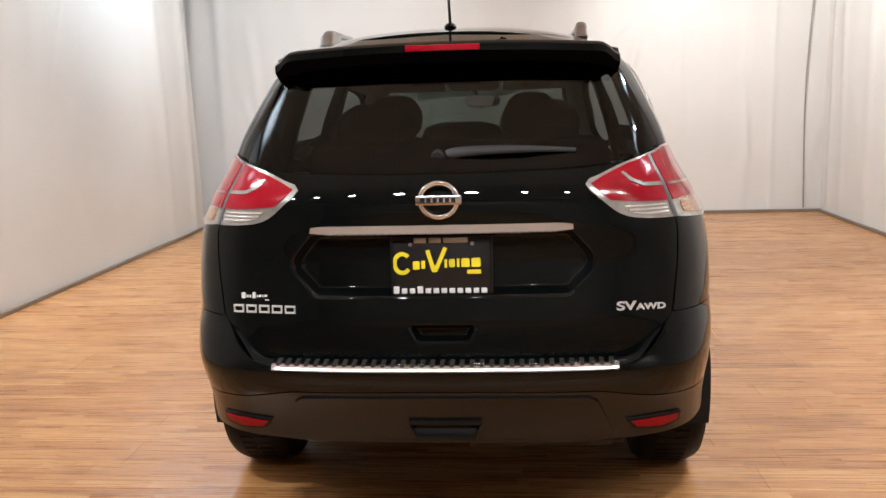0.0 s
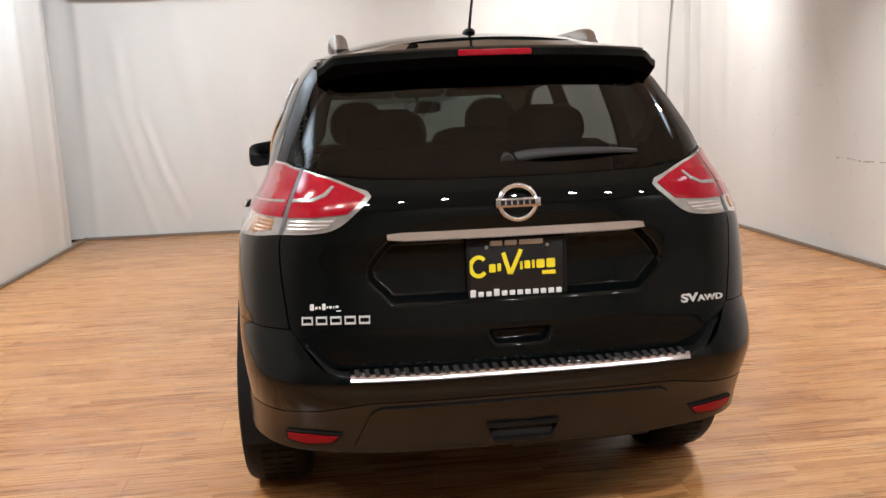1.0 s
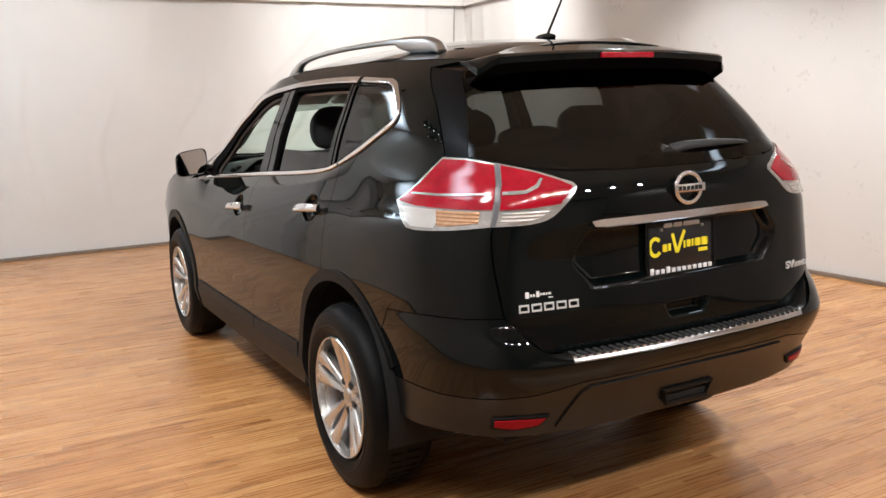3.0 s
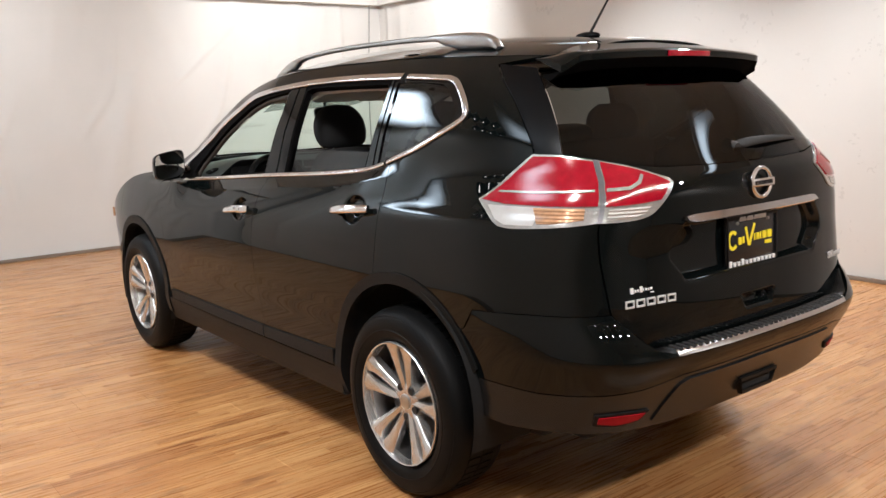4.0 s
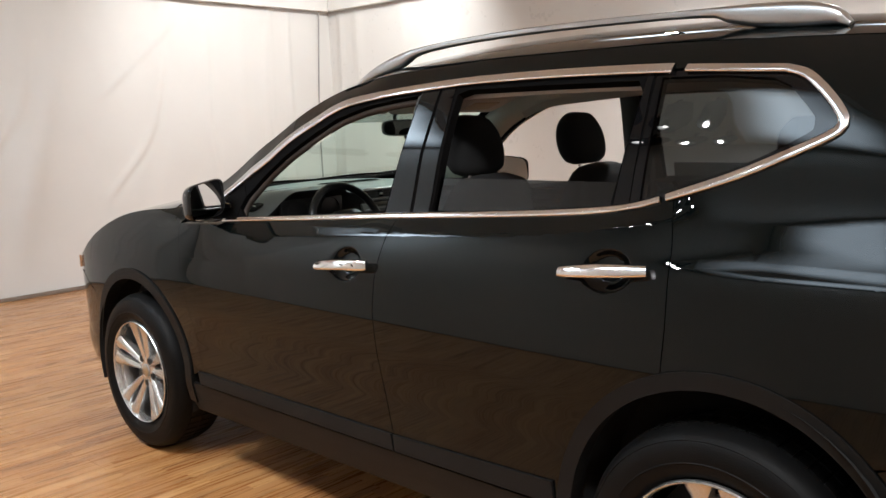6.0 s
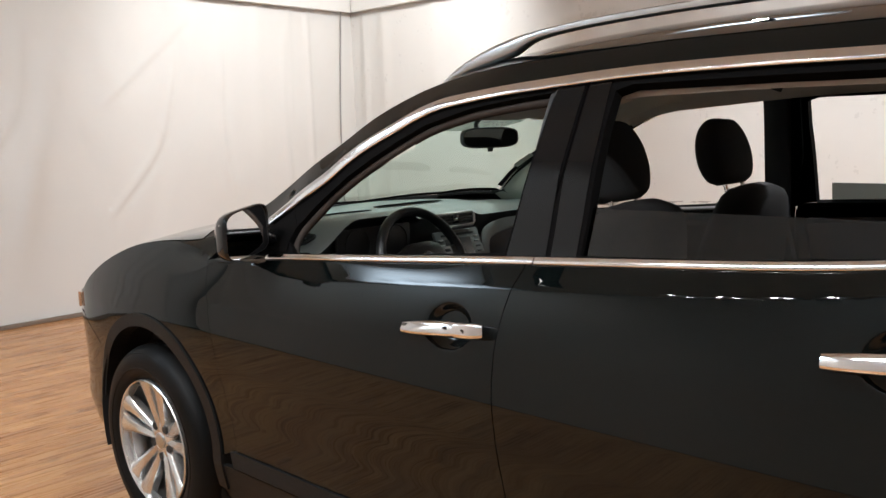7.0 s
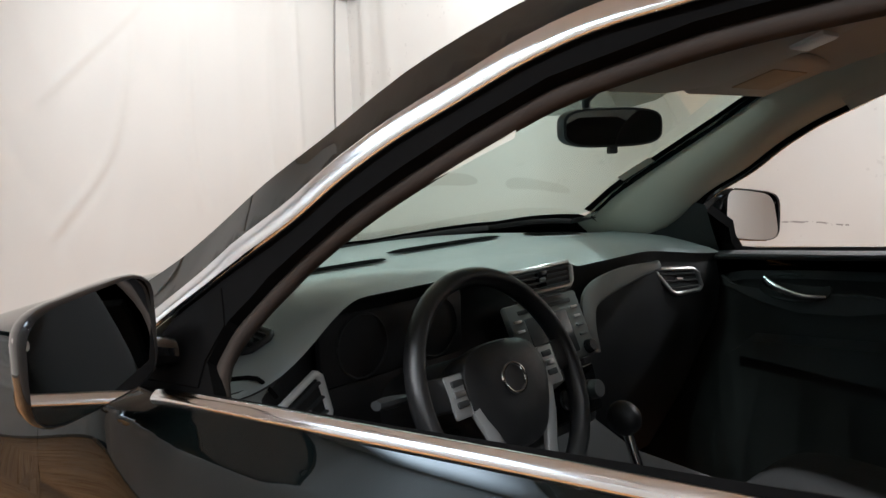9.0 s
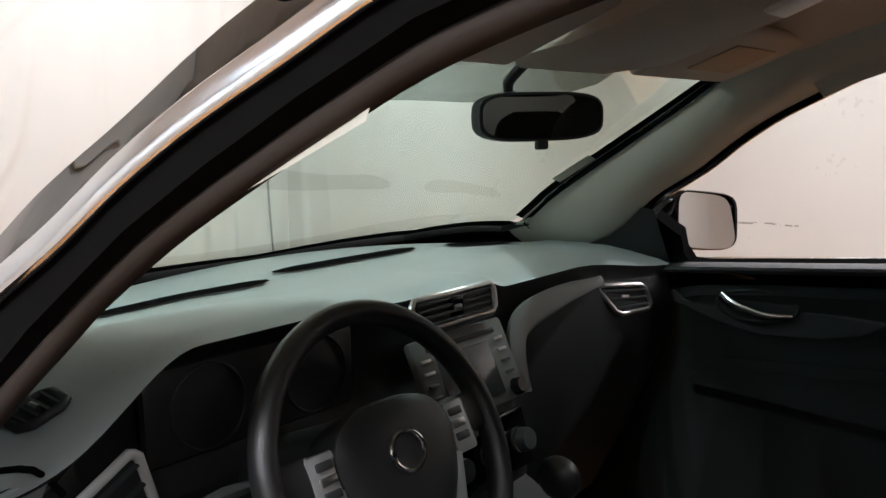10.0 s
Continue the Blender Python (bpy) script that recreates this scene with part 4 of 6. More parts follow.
    nn /= np.linalg.norm(nn, axis=1, keepdims=True)
    if sign < 0:
        bm = bmesh.new()
        sweep(bm, [tuple(a - b * 0.030) for a, b in zip(p, nn)], [tuple(v) for v in nn], oval(0.011, 0.011, 12))
        part("window_seal", bm, SEAL_BROWN, fdoor, "brown-grey sealing strip", sharp=60)
    # chrome surround
    def strip(name, pts, parent, wide=0.010, deep=0.006, lean=(0.35, 0.35)):
        fore = ease(np.array([p[0] for p in pts]), 1.2, 1.6)
        uz = np.array(side_line([(y, z - 0.007 * f * (lean[1] < 0.3)) for (y, z), f in zip(pts, fore)]))
        p, hh = on(uz[:, 0], uz[:, 1]), 1e-3
        nn = np.cross(on(uz[:, 0] + hh, uz[:, 1]) - p, on(uz[:, 0], uz[:, 1] + hh) - p) * sign
        nn /= np.linalg.norm(nn, axis=1, keepdims=True)
        bm = bmesh.new()
        sweep(bm, [tuple(a + b * 0.002) for a, b in zip(p, nn)], [(v[0], v[1], v[2] + lean[0] + (lean[1] - lean[0]) * f) for v, f in zip(nn, fore)], oval(wide, deep, 14, 0.7))
        part(name, bm, CHROME, parent, "polished chrome strip", sharp=60)
    strip("chrome_strip", belt_piece(2.02, 1.066) + [(1.0645, 1.1147)], fdoor)
    strip("chrome_strip", [(1.0615, 1.1149)] + belt_piece(1.059, 0.20), rdoor)
    strip("quarter_chrome_strip", belt_piece(0.195, -0.12)[:-1] + glide(TIP, 20) + [p for p in glide(HEAD, 60) if p[0] < 0.23][1:], car, 0.0125)
    strip("roof_chrome_strip", [p for p in glide(HEAD[:-2], 90) if p[0] > 0.235], car, 0.0165, 0.006, (0.35, 0.0))

# tailgate
half = [(0.0, 0.664), (0.47, 0.664), (0.52, 0.668), (0.555, 0.69), (0.58, 0.715), (0.615, 0.755)] + [(u - 0.003, z) for u, z in SHUT[::-1]] \
    + [(u - 0.003, z) for u, z in LAMP_IN[1:-1]] + [(0.681, 1.226), (0.70, 1.229), (0.585, 1.206), (0.45, 1.193), (0.2, 1.187), (0.0, 1.186)]
sheet("tailgate", half + [(-u, z) for u, z in half[::-1][1:-1]], on_rear(dent=True), PAINT, car, "glossy black tailgate", step=0.0075, thick=0.05)
half = [(0.0, 1.189), (0.2, 1.19), (0.45, 1.197), (0.585, 1.210), (0.70, 1.233), (0.775, 1.243), (0.772, 1.255), (0.752, 1.32), (0.739, 1.42), (0.732, 1.51), (0.0, 1.51)]
sheet("rear_window", half + [(-u, z) for u, z in half[::-1][1:-1]], on_rear(), TINT_GLASS, car, "dark tinted rear window", thick=0)

# roof, windscreen, bonnet
def mirrored(half):
    return half + [(-q, y) for q, y in half[::-1] if abs(q) > 1e-6]


ys = np.linspace
GLASS_EDGE = [(0.86, 1.53), (0.87, 1.62), (0.87, 1.75), (0.865, 1.9), (0.855, 2.06), (0.845, 2.2), (0.84, 2.30)]
sheet("roof_skin", mirrored([(0, -0.44), (0.85, -0.46), (0.93, -0.47), (0.985, -0.46)] + [(0.985, y) for y in ys(-0.3, 1.40, 34)] + [(0.9, 1.47), (0.86, 1.525), (0.6, 1.565), (0.3, 1.605), (0, 1.615)]), on_lid, PAINT, car, step=0.04)
sheet("windscreen", mirrored([(0, 1.62), (0.3, 1.61), (0.6, 1.57), (0.85, 1.532)] + [(q - 0.004, y) for q, y in GLASS_EDGE[1:]] + [(0.8, 2.36), (0.5, 2.47), (0.0, 2.52)]),
      on_lid, WIND_GLASS, car, "clear windscreen with a faint green tint", step=0.04, thick=0)
for sign in (-1, 1):
    ol = [(sign * q, y) for q, y in [(0.985, 1.405), (0.905, 1.475)] + GLASS_EDGE + [(0.985, 2.31)] + [(0.985, y) for y in ys(2.25, 1.45, 20)]]
    sheet("windscreen_pillar", ol, on_lid, PAINT, car, step=0.04, thick=0.02)
sheet("cowl", mirrored([(0, 2.525), (0.5, 2.475), (0.8, 2.365), (0.865, 2.295), (0.985, 2.315), (0.985, 2.37), (0.8, 2.46), (0.4, 2.57), (0, 2.60)]), on_lid, PLASTIC, car, "black plastic cowl below the windscreen", proud=-0.002)
sheet("bonnet", mirrored([(0, 2.605), (0.4, 2.575), (0.8, 2.465), (0.985, 2.375)] + [(0.985, y) for y in ys(2.45, 3.3, 12)] + [(0.8, 3.42), (0.5, 3.5), (0, 3.53)]), on_lid, PAINT, car, step=0.04)

# nose
nose = [(u_side(3.012, 0.615), 0.615), (u_side(3.093, 0.661), 0.661), (u_side(3.262, 0.731), 0.731), (u_side(3.4, 0.73), 0.73), (U_MAX - 0.3, 0.70), (U_MAX, 0.70), (U_MAX, 0.26), (u_side(3.3, 0.3), 0.26), (u_side(3.08, 0.33), 0.33), (u_side(3.082, 0.40), 0.40), (u_side(3.063, 0.50), 0.50)]
for sign in (-1, 1):
    sheet("front_bumper", nose, on_side(sign), PAINT, car, flip=sign < 0)
    lampo = [(u_side(3.27, 0.74), 0.74), (u_side(3.285, 0.825), 0.825), (u_side(3.38, 0.79), 0.79), (u_side(3.5, 0.745), 0.75), (U_MAX - 0.45, 0.735), (u_side(3.4, 0.735), 0.735)]
    lamp = sheet("headlamp", lampo, on_side(sign), CLEAR_LENS, car, "clear headlamp", flip=sign < 0)
    sheet("side_marker", [(u_side(y, z), z) for y, z in ((3.30, 0.752), (3.305, 0.81), (3.37, 0.785), (3.40, 0.75))], on_side(sign), AMBER, lamp, "pale amber side marker", step=0.02, proud=0.012, thick=0.01, flip=sign < 0)

# under-structure: floor pan, wheel housings, inner tail and an added light blocker
bm = bmesh.new()
box(bm, (-0.60, -0.45, 0.27), (0.60, 3.2, 0.36), 0.03)
part("floor_pan", bm, DARK, car)
bm = bmesh.new()
box(bm, (-0.55, -0.74, 0.36), (0.55, -0.70, 1.10), 0.02)
part("tail_inner", bm, DARK, car)
bm = bmesh.new()
box(bm, (-0.70, 2.20, 0.36), (0.70, 3.3, 0.80), 0.05)
part("engine_bay", bm, DARK, car)
# box added below the tail to keep light off the floor under the car
bm = bmesh.new()
box(bm, (-0.56, -0.62, 0.30), (0.56, -0.30, 0.40), 0.03)
part("rear_light_blocker", bm, DARK, car)
bm = bmesh.new()
rod(bm, (0.05, -0.48, 0.31), (0.52, -0.46, 0.31), 0.075, 0.075, 24)
part("silencer", bm, RUBBER, car, "dull black exhaust silencer")
for sign in (-1, 1):
    for cy, cz in (ARCH_R, ARCH_F):
        bm = bmesh.new()
        n = 28
        rows = []
        for x in (0.60, 0.86):
            rows.append([bm.verts.new((sign * x, cy + 0.41 * math.cos(w), cz + 0.41 * math.sin(w))) for w in np.linspace(-0.3, math.pi + 0.3, n)])
        for i in range(n - 1):
            bm.faces.new((rows[0][i], rows[0][i + 1], rows[1][i + 1], rows[1][i]))
        bm.faces.new(rows[0])
        part("wheel_housing", bm, DARK, car)


# wheels
RIM = 1.0


def spoke_mesh():
    """One ridged spoke, along +z."""
    bm = bmesh.new()
    rings = []
    for r, wd, x, off in ((0.03, 0.013, -0.070, -0.004), (0.06, 0.0135, -0.076, -0.002), (0.095, 0.017, -0.083, -0.001), (0.15, 0.0215, -0.094, 0.0), (0.188, 0.0265, -0.102, 0.002), (0.205, 0.035, -0.106, 0.006), (0.2195, 0.041, -0.108, 0.008)):
        rings.append([bm.verts.new((x + dx, wd * k + off, r * RIM)) for k, dx in ((-1, 0.006), (-0.8, -0.001), (-0.1, -0.007), (0.85, 0.001), (1, 0.012), (0.85, 0.036), (-0.85, 0.036))])
    for p, q in zip(rings, rings[1:]):
        for k in range(7):
            bm.faces.new((p[k], p[(k + 1) % 7], q[(k + 1) % 7], q[k]))
    bm.faces.new(rings[0])
    bm.faces.new(rings[-1])
    bmesh.ops.bevel(bm, geom=[e for e in bm.edges if e.calc_face_angle(0) > 0.5], offset=0.0016, segments=2, affect="EDGES")
    return bm


def wheel(at, turn):
    bm = bmesh.new()
    prof = [(0.2165, -0.090), (0.2185, -0.106), (0.2205, -0.1165), (0.224, -0.119), (0.227, -0.115), (0.227, -0.095), (0.219, -0.078)]
    turned(bm, [(r * RIM, a) for r, a in prof], 72)
    turned(bm, [(0.0, -0.079), (0.034, -0.079), (0.060, -0.077), (0.072, -0.072), (0.077, -0.056), (0.079, -0.02), (0.0, -0.02)], 40)
    ob = part("wheel", bm, ALLOY, car, "five twin-spoke alloy wheel", sharp=30)
    ob.matrix_basis = Matrix.Translation(at) @ (pose(0, 0, 0, 0, 0, 180) if turn else Matrix.Identity(4))
    bm = bmesh.new()
    turned(bm, [(r * RIM, a) for r, a in ((0.219, -0.078), (0.212, -0.05), (0.208, 0.09), (0.214, 0.10))], 72)
    part("barrel", bm, SATIN, ob, "silver wheel barrel")
    spoke = None
    for i in range(5):
        for side in (-1, 1):
            m = pose(0, 0, 0, 72 * i + 1 + side * 12.5) @ Matrix.Diagonal((1, side, 1, 1))
            if spoke is None:
                spoke = part("spoke", spoke_mesh(), ALLOY, ob, sharp=40)
                o = spoke
            else:
                o = new("spoke", spoke.data)
                o.parent = ob
            o.matrix_basis = m
    bm = bmesh.new()
    prof = [(0.228, -0.098), (0.240, -0.112), (0.258, -0.121), (0.29, -0.125), (0.32, -0.120), (0.342, -0.109), (0.352, -0.096), (0.3620, -0.075), (0.3635, -0.04), (0.3635, 0.04),
            (0.3620, 0.075), (0.354, 0.096), (0.342, 0.109), (0.30, 0.122), (0.25, 0.12), (0.226, 0.10)]
    prof = [(0.2275 + (r - 0.228) * 0.872, a) for r, a in prof]
    turned(bm, prof, 96)
    for r, a in ((0.270, -0.1235), (0.321, -0.1125)):
        turned(bm, [(r - 0.003, a), (r, a - 0.0022), (r + 0.003, a + 0.0002)], 96)
    part("tyre", bm, TYRE, ob, "black rubber road tyre", sharp=50)
    bm = bmesh.new()
    for j in range(60):
        m = pose(0, 0, 0, 6 * j)
        box(bm, (-0.054, -0.0135, 0.3435), (-0.006, 0.0135, 0.3488), 0, m)
        box(bm, (0.004, -0.0135, 0.3435), (0.054, 0.0135, 0.3488), 0, m)
    o = part("tread", bm, TYRE, ob, smooth=False)
    tagged(o, kind="stuff")
    bm = bmesh.new()
    turned(bm, [(0.0, -0.02), (0.155, -0.02), (0.155, 0.0), (0.0, 0.0)], 48)
    part("brake_disc", bm, STEEL, ob, "grey steel brake disc")
    bm = bmesh.new()
    turned(bm, [(0.20, 0.0), (0.0, 0.005)], 40)
    part("back_plate", bm, DARK, ob)
    for k in range(5):
        w = 2 * math.pi * k / 5 - 0.017
        bm = bmesh.new()
        turned(bm, [(0.0, -0.0775), (0.0125, -0.0775), (0.0135, -0.079), (0.015, -0.07)], 20)
        o = part("lug_hole", bm, RUBBER, ob)
        o.matrix_basis = Matrix.Translation((-0.003, 0.057 * math.sin(w + math.pi / 5), 0.057 * math.cos(w + math.pi / 5)))
    bm = bmesh.new()
    turned(bm, [(0.0, -0.087), (0.022, -0.087), (0.028, -0.084), (0.030, -0.074)], 32)
    part("hub_cap", bm, SATIN, ob)
    return ob


for side_x in (-0.757, 0.757):
    for axle in (REAR_AXLE, FRONT_AXLE):
        wheel((side_x, axle, HUB_Z), side_x > 0)


# ---- the car's outer fittings ----
# roof spoiler
def spoiler():
    bm = bmesh.new()
    rows = []
    for x in np.linspace(-0.54, 0.54, 61):
        q = abs(x) / 0.54
        tip = float(ease(q, 0.88, 1.0))
        yr = -0.587 + 0.05 * q ** 2.2 + 0.035 * tip
        zt = 1.563 - 0.018 * q * q - 0.030 * tip ** 1.5
        z0 = float(lid(x * 0.97, -0.40)) + 0.001
        deep = 0.118 * (1 - 0.15 * q ** 4 - 0.4 * tip)
        pts = [(-0.385, z0), (-0.45, z0 * 0.6 + zt * 0.4 + 0.006), (yr + 0.04, zt + 0.006), (yr + 0.012, zt + 0.002), (yr, zt - 0.006), (yr + 0.002, zt - 0.026), (yr + 0.018, zt - 0.034),
               (yr + 0.05, zt - 0.05), (yr + 0.085, zt - 0.08), (yr + 0.12, zt - deep), (-0.385, zt - 0.6 * deep)]
        rows.append([(x, min(y, -0.383), z) for y, z in pts])
    low = bmesh.new()
    for mesh, a, b in ((bm, 0, 6), (low, 5, 11)):
        grid = [[mesh.verts.new(p) for p in r[a:b]] for r in rows]
        for p, q in zip(grid, grid[1:]):
            for i in range(len(p) - 1):
                mesh.faces.new((p[i], p[i + 1], q[i + 1], q[i]))
        mesh.faces.new(grid[0])
        mesh.faces.new(grid[-1])
    ob = part("roof_spoiler", bm, PAINT, car, "black roof spoiler with high brake lamp", sharp=40)
    part("spoiler_underside", low, SEAL, ob, "matt black underside", sharp=40)
    bm = bmesh.new()
    box(bm, (-0.113, -0.5925, 1.537), (0.113, -0.57, 1.556), 0.003)
    part("brake_lamp", bm, RED_LENS, ob, "narrow red brake lamp")


spoiler()

# roof rails
for sign in (-1, 1):
    bm = bmesh.new()
    path, ups, scales = [], [], []
    for y, x, h, w, t in ((-0.125, 0.452, 0.0, 1.2, 0.5), (-0.085, 0.455, 0.020, 1.25, 1.6), (-0.02, 0.46, 0.026, 1.2, 2.2), (0.08, 0.466, 0.029, 1.1, 2.1), (0.16, 0.471, 0.036, 1.0, 1.5), (0.22, 0.474, 0.044, 0.9, 0.85),
                          (0.45, 0.483, 0.048, 0.85, 0.75), (0.8, 0.485, 0.049, 0.85, 0.75), (1.1, 0.478, 0.046, 0.85, 0.75), (1.27, 0.468, 0.040, 0.9, 0.9), (1.36, 0.46, 0.026, 1.0, 1.7),
                          (1.47, 0.449, 0.018, 1.0, 1.5), (1.57, 0.438, 0.008, 0.95, 1.0), (1.645, 0.43, -0.004, 0.8, 0.4)):
        path.append((sign * x, y, float(lid(x, y)) + h))
        scales.append((w, t))
    cu = curve1([(*p, *s) for p, s in zip(path, scales)], 60)[0]
    sweep(bm, [tuple(c[:3]) for c in cu], (0, 0, 1), oval(0.019, 0.014, 14, 0.7), scale=[(float(c[3]), float(c[4])) for c in cu])
    part("roof_rail", bm, SATIN, car, "satin silver roof rail")

# aerial
bm = bmesh.new()
bmesh.ops.create_uvsphere(bm, u_segments=20, v_segments=12, radius=1, matrix=Matrix.Translation((-0.004, -0.125, 1.641)) @ Matrix.Diagonal((0.022, 0.062, 0.016, 1)))
aerial = part("aerial", bm, GLOSS_BLACK, car, "short black whip aerial")
bm = bmesh.new()
rod(bm, (-0.004, -0.138, 1.65), (-0.002, -0.275, 1.83), 0.0055, 0.003, 10)
part("whip", bm, RUBBER, aerial)

# door mirrors
for sign in (-1, 1):
    bm = bmesh.new()
    cx, cz, turn = sign * 0.900, 1.138, 0.036 if sign > 0 else 0.0295
    rows = []
    for y, k, drop in ((1.958, 0.955, 0.0), (1.962, 0.99, 0.0), (1.975, 1.0, 0.0), (2.01, 0.94, -0.002), (2.045, 0.78, -0.005), (2.07, 0.5, -0.008), (2.078, 0.2, -0.01)):
        ring = []
        for i in range(28):
            w = 2 * math.pi * i / 28
            c, s = math.cos(w), math.sin(w)
            px = math.copysign(abs(c) ** 0.42, c) * 0.092
            pz = math.copysign(abs(s) ** 0.42, s) * 0.070
            if c * sign > 0 and s < 0:
                pz *= 1 - 0.12 * c * sign
            ring.append(bm.verts.new((cx + px * k, y - turn * (px / 0.095) * sign, cz + pz * k + drop - 0.013 * (px / 0.095) * sign)))
        rows.append(ring)
    for p, q in zip(rows, rows[1:]):
        for i in range(28):
            bm.faces.new((p[i], p[(i + 1) % 28], q[(i + 1) % 28], q[i]))
    bm.faces.new(rows[-1])
    mirror = part("door_mirror", bm, GLOSS_BLACK, car, "gloss black door mirror", sharp=50)
    bm = bmesh.new()
    face = []
    for i in range(28):
        w = 2 * math.pi * i / 28
        c, s = math.cos(w), math.sin(w)
        px, pz = math.copysign(abs(c) ** 0.42, c) * 0.0865, math.copysign(abs(s) ** 0.42, s) * 0.0655
        if c * sign > 0 and s < 0:
            pz *= 1 - 0.12 * c * sign
        face.append(bm.verts.new((cx + px, 1.9625 - turn * (px / 0.095) * sign + (0.11 if sign > 0 else 0.07) * pz, cz + pz - 0.013 * (px / 0.095) * sign)))
    bm.faces.new(face)
    part("mirror_glass", bm, MIRROR, mirror, "clear mirror glass", smooth=False)
    bm = bmesh.new()
    rows = []
    for y, k in ((1.957, 0.96), (1.962, 0.94)):
        ring = []
        for i in range(28):
            w = 2 * math.pi * i / 28
            c, s = math.cos(w), math.sin(w)
            px, pz = math.copysign(abs(c) ** 0.42, c) * 0.092, math.copysign(abs(s) ** 0.42, s) * 0.070
            if c * sign > 0 and s < 0:
                pz *= 1 - 0.12 * c * sign
            ring.append(bm.verts.new((cx + px * k, y - turn * (px / 0.095) * sign, cz + pz * k - 0.013 * (px / 0.095) * sign)))
        rows.append(ring)
    for i in range(28):
        bm.faces.new((rows[0][i], rows[0][(i + 1) % 28], rows[1][(i + 1) % 28], rows[1][i]))
    part("mirror_rim", bm, RUBBER, mirror)
    bm = bmesh.new()
    sweep(bm, glide([(sign * 0.77, 2.03, 1.10), (sign * 0.80, 2.035, 1.105), (sign * 0.86, 2.03, 1.12)], 8), (0, 0, 1), oval(0.035, 0.02, 12))
    part("mirror_arm", bm, GLOSS_BLACK, mirror)
    bm = bmesh.new()
    sweep(bm, glide([(sign * 0.972, 2.0, 1.163), (sign * 0.985, 1.965, 1.163), (sign * 0.984, 1.935, 1.163)], 8), (0, 0, 1), oval(0.003, 0.006, 8))
    part("indicator", bm, CLEAR_LENS, mirror, "clear indicator strip")
    # triangular foot at the window's corner
    sheet("mirror_foot", side_line([(2.09, 1.062), (1.94, 1.072), (1.95, 1.10), (1.945, 1.14), (1.99, 1.18), (2.07, 1.12)]), on_side(sign), SEAL, car, thick=0.03, proud=-0.001, flip=sign < 0)

# door handles
for sign in (-1, 1):
    for y0, y1, z0, z1, keys in ((1.135, 1.374, 0.968, 0.946, True), (0.185, 0.425, 1.037, 1.015, False)):
        pts, ups = [], []
        for k in np.linspace(0, 1, 15):
            y, z = y0 + (y1 - y0) * k, z0 + (z1 - z0) * k + 0.004 * math.sin(math.pi * k)
            x = float(skin(u_side(y, z), z)[0]) + 0.010 + 0.026 * math.sin(math.pi * min(1, max(0, k * 0.92 + 0.04))) ** 0.5
            pts.append((sign * x, y, z))
        bm = bmesh.new()
        sweep(bm, pts, (sign * 1, 0, 0.5), oval(0.0175, 0.0085, 14, 0.75), scale=[(0.55 + 0.45 * math.sin(math.pi * (0.12 + 0.76 * k)) ** 0.6, 1.0) for k in np.linspace(0, 1, 15)])
        handle = part("door_handle", bm, CHROME, car, "chrome door handle", sharp=60)
        if keys:
            bm = bmesh.new()
            px = pts[5]
            rod(bm, (px[0] - sign * 0.004, px[1] + 0.005, px[2]), (px[0] + sign * 0.0095, px[1] + 0.005, px[2]), 0.007, 0.007, 16)
            part("lock_button", bm, GLOSS_BLACK, handle)
            a, b = Vector(pts[0]), Vector(pts[4])
            bm = bmesh.new()
            sweep(bm, [tuple(a.lerp(b, k) + Vector((sign * (0.004 + 0.004 * math.sin(math.pi * k)), -0.004, 0))) for k in np.linspace(0, 0.98, 8)], (sign, 0, 0.15), oval(0.0172, 0.010, 14, 0.6),
                  scale=[(0.80, 0.6), (0.93, 0.9), (0.98, 1), (1, 1), (1, 1), (1, 1), (1, 1), (0.99, 0.98)])
            cap = part("key_cap", bm, CHROME, handle, "chrome lock cover", sharp=60)
            bm = bmesh.new()
            rod(bm, tuple(a.lerp(b, 0.55) + Vector((sign * 0.012, 0, 0))), tuple(a.lerp(b, 0.55) + Vector((sign * 0.0188, 0, 0))), 0.0055, 0.0055, 16)
            part("lock_cylinder", bm, STEEL, cap)

# rear wiper
bm = bmesh.new()
sweep(bm, glide([(-0.012, -0.755, 1.226), (0.06, -0.785, 1.245), (0.2, -0.788, 1.250), (0.32, -0.772, 1.246), (0.385, -0.758, 1.241)], 20), (0, -1, 0.4), oval(0.016, 0.007, 12), scale=[1.1 - 0.7 * k / 19 for k in range(20)])
wiper = part("rear_wiper", bm, RUBBER, car, "black rear wiper resting level")
bm = bmesh.new()
rod(bm, (-0.008, -0.74, 1.236), (-0.008, -0.785, 1.226), 0.024, 0.02, 20)
part("pivot", bm, RUBBER, wiper)
bm = bmesh.new()
sweep(bm, glide([(0.05, -0.762, 1.233), (0.2, -0.757, 1.235), (0.385, -0.738, 1.233)], 12), (0, -1, 0.4), oval(0.008, 0.006, 8))
part("blade", bm, RUBBER, wiper)

# tailgate trim: chrome bar, round emblem, badges, plate
bm = bmesh.new()
rows = []
for s in np.linspace(-0.36, 0.36, 33):
    p = on_rear()(np.array([s * 1.02]), np.array([1.036]))[0]
    q = abs(s) / 0.36
    hgt = 0.0125 * (1 - 0.35 * ease(q, 0.9, 1.0))
    rows.append([bm.verts.new((p[0], p[1] + dy, p[2] + dz * hgt)) for dy, dz in ((0.01, 1.0), (-0.006, 0.95), (-0.020, -0.65), (-0.017, -0.95), (-0.006, -1.0), (0.01, -1.0))])
for a, b in zip(rows, rows[1:]):
    for i in range(6):
        bm.faces.new((a[i], a[(i + 1) % 6], b[(i + 1) % 6], b[i]))
bm.faces.new(rows[0])
bm.faces.new(rows[-1])
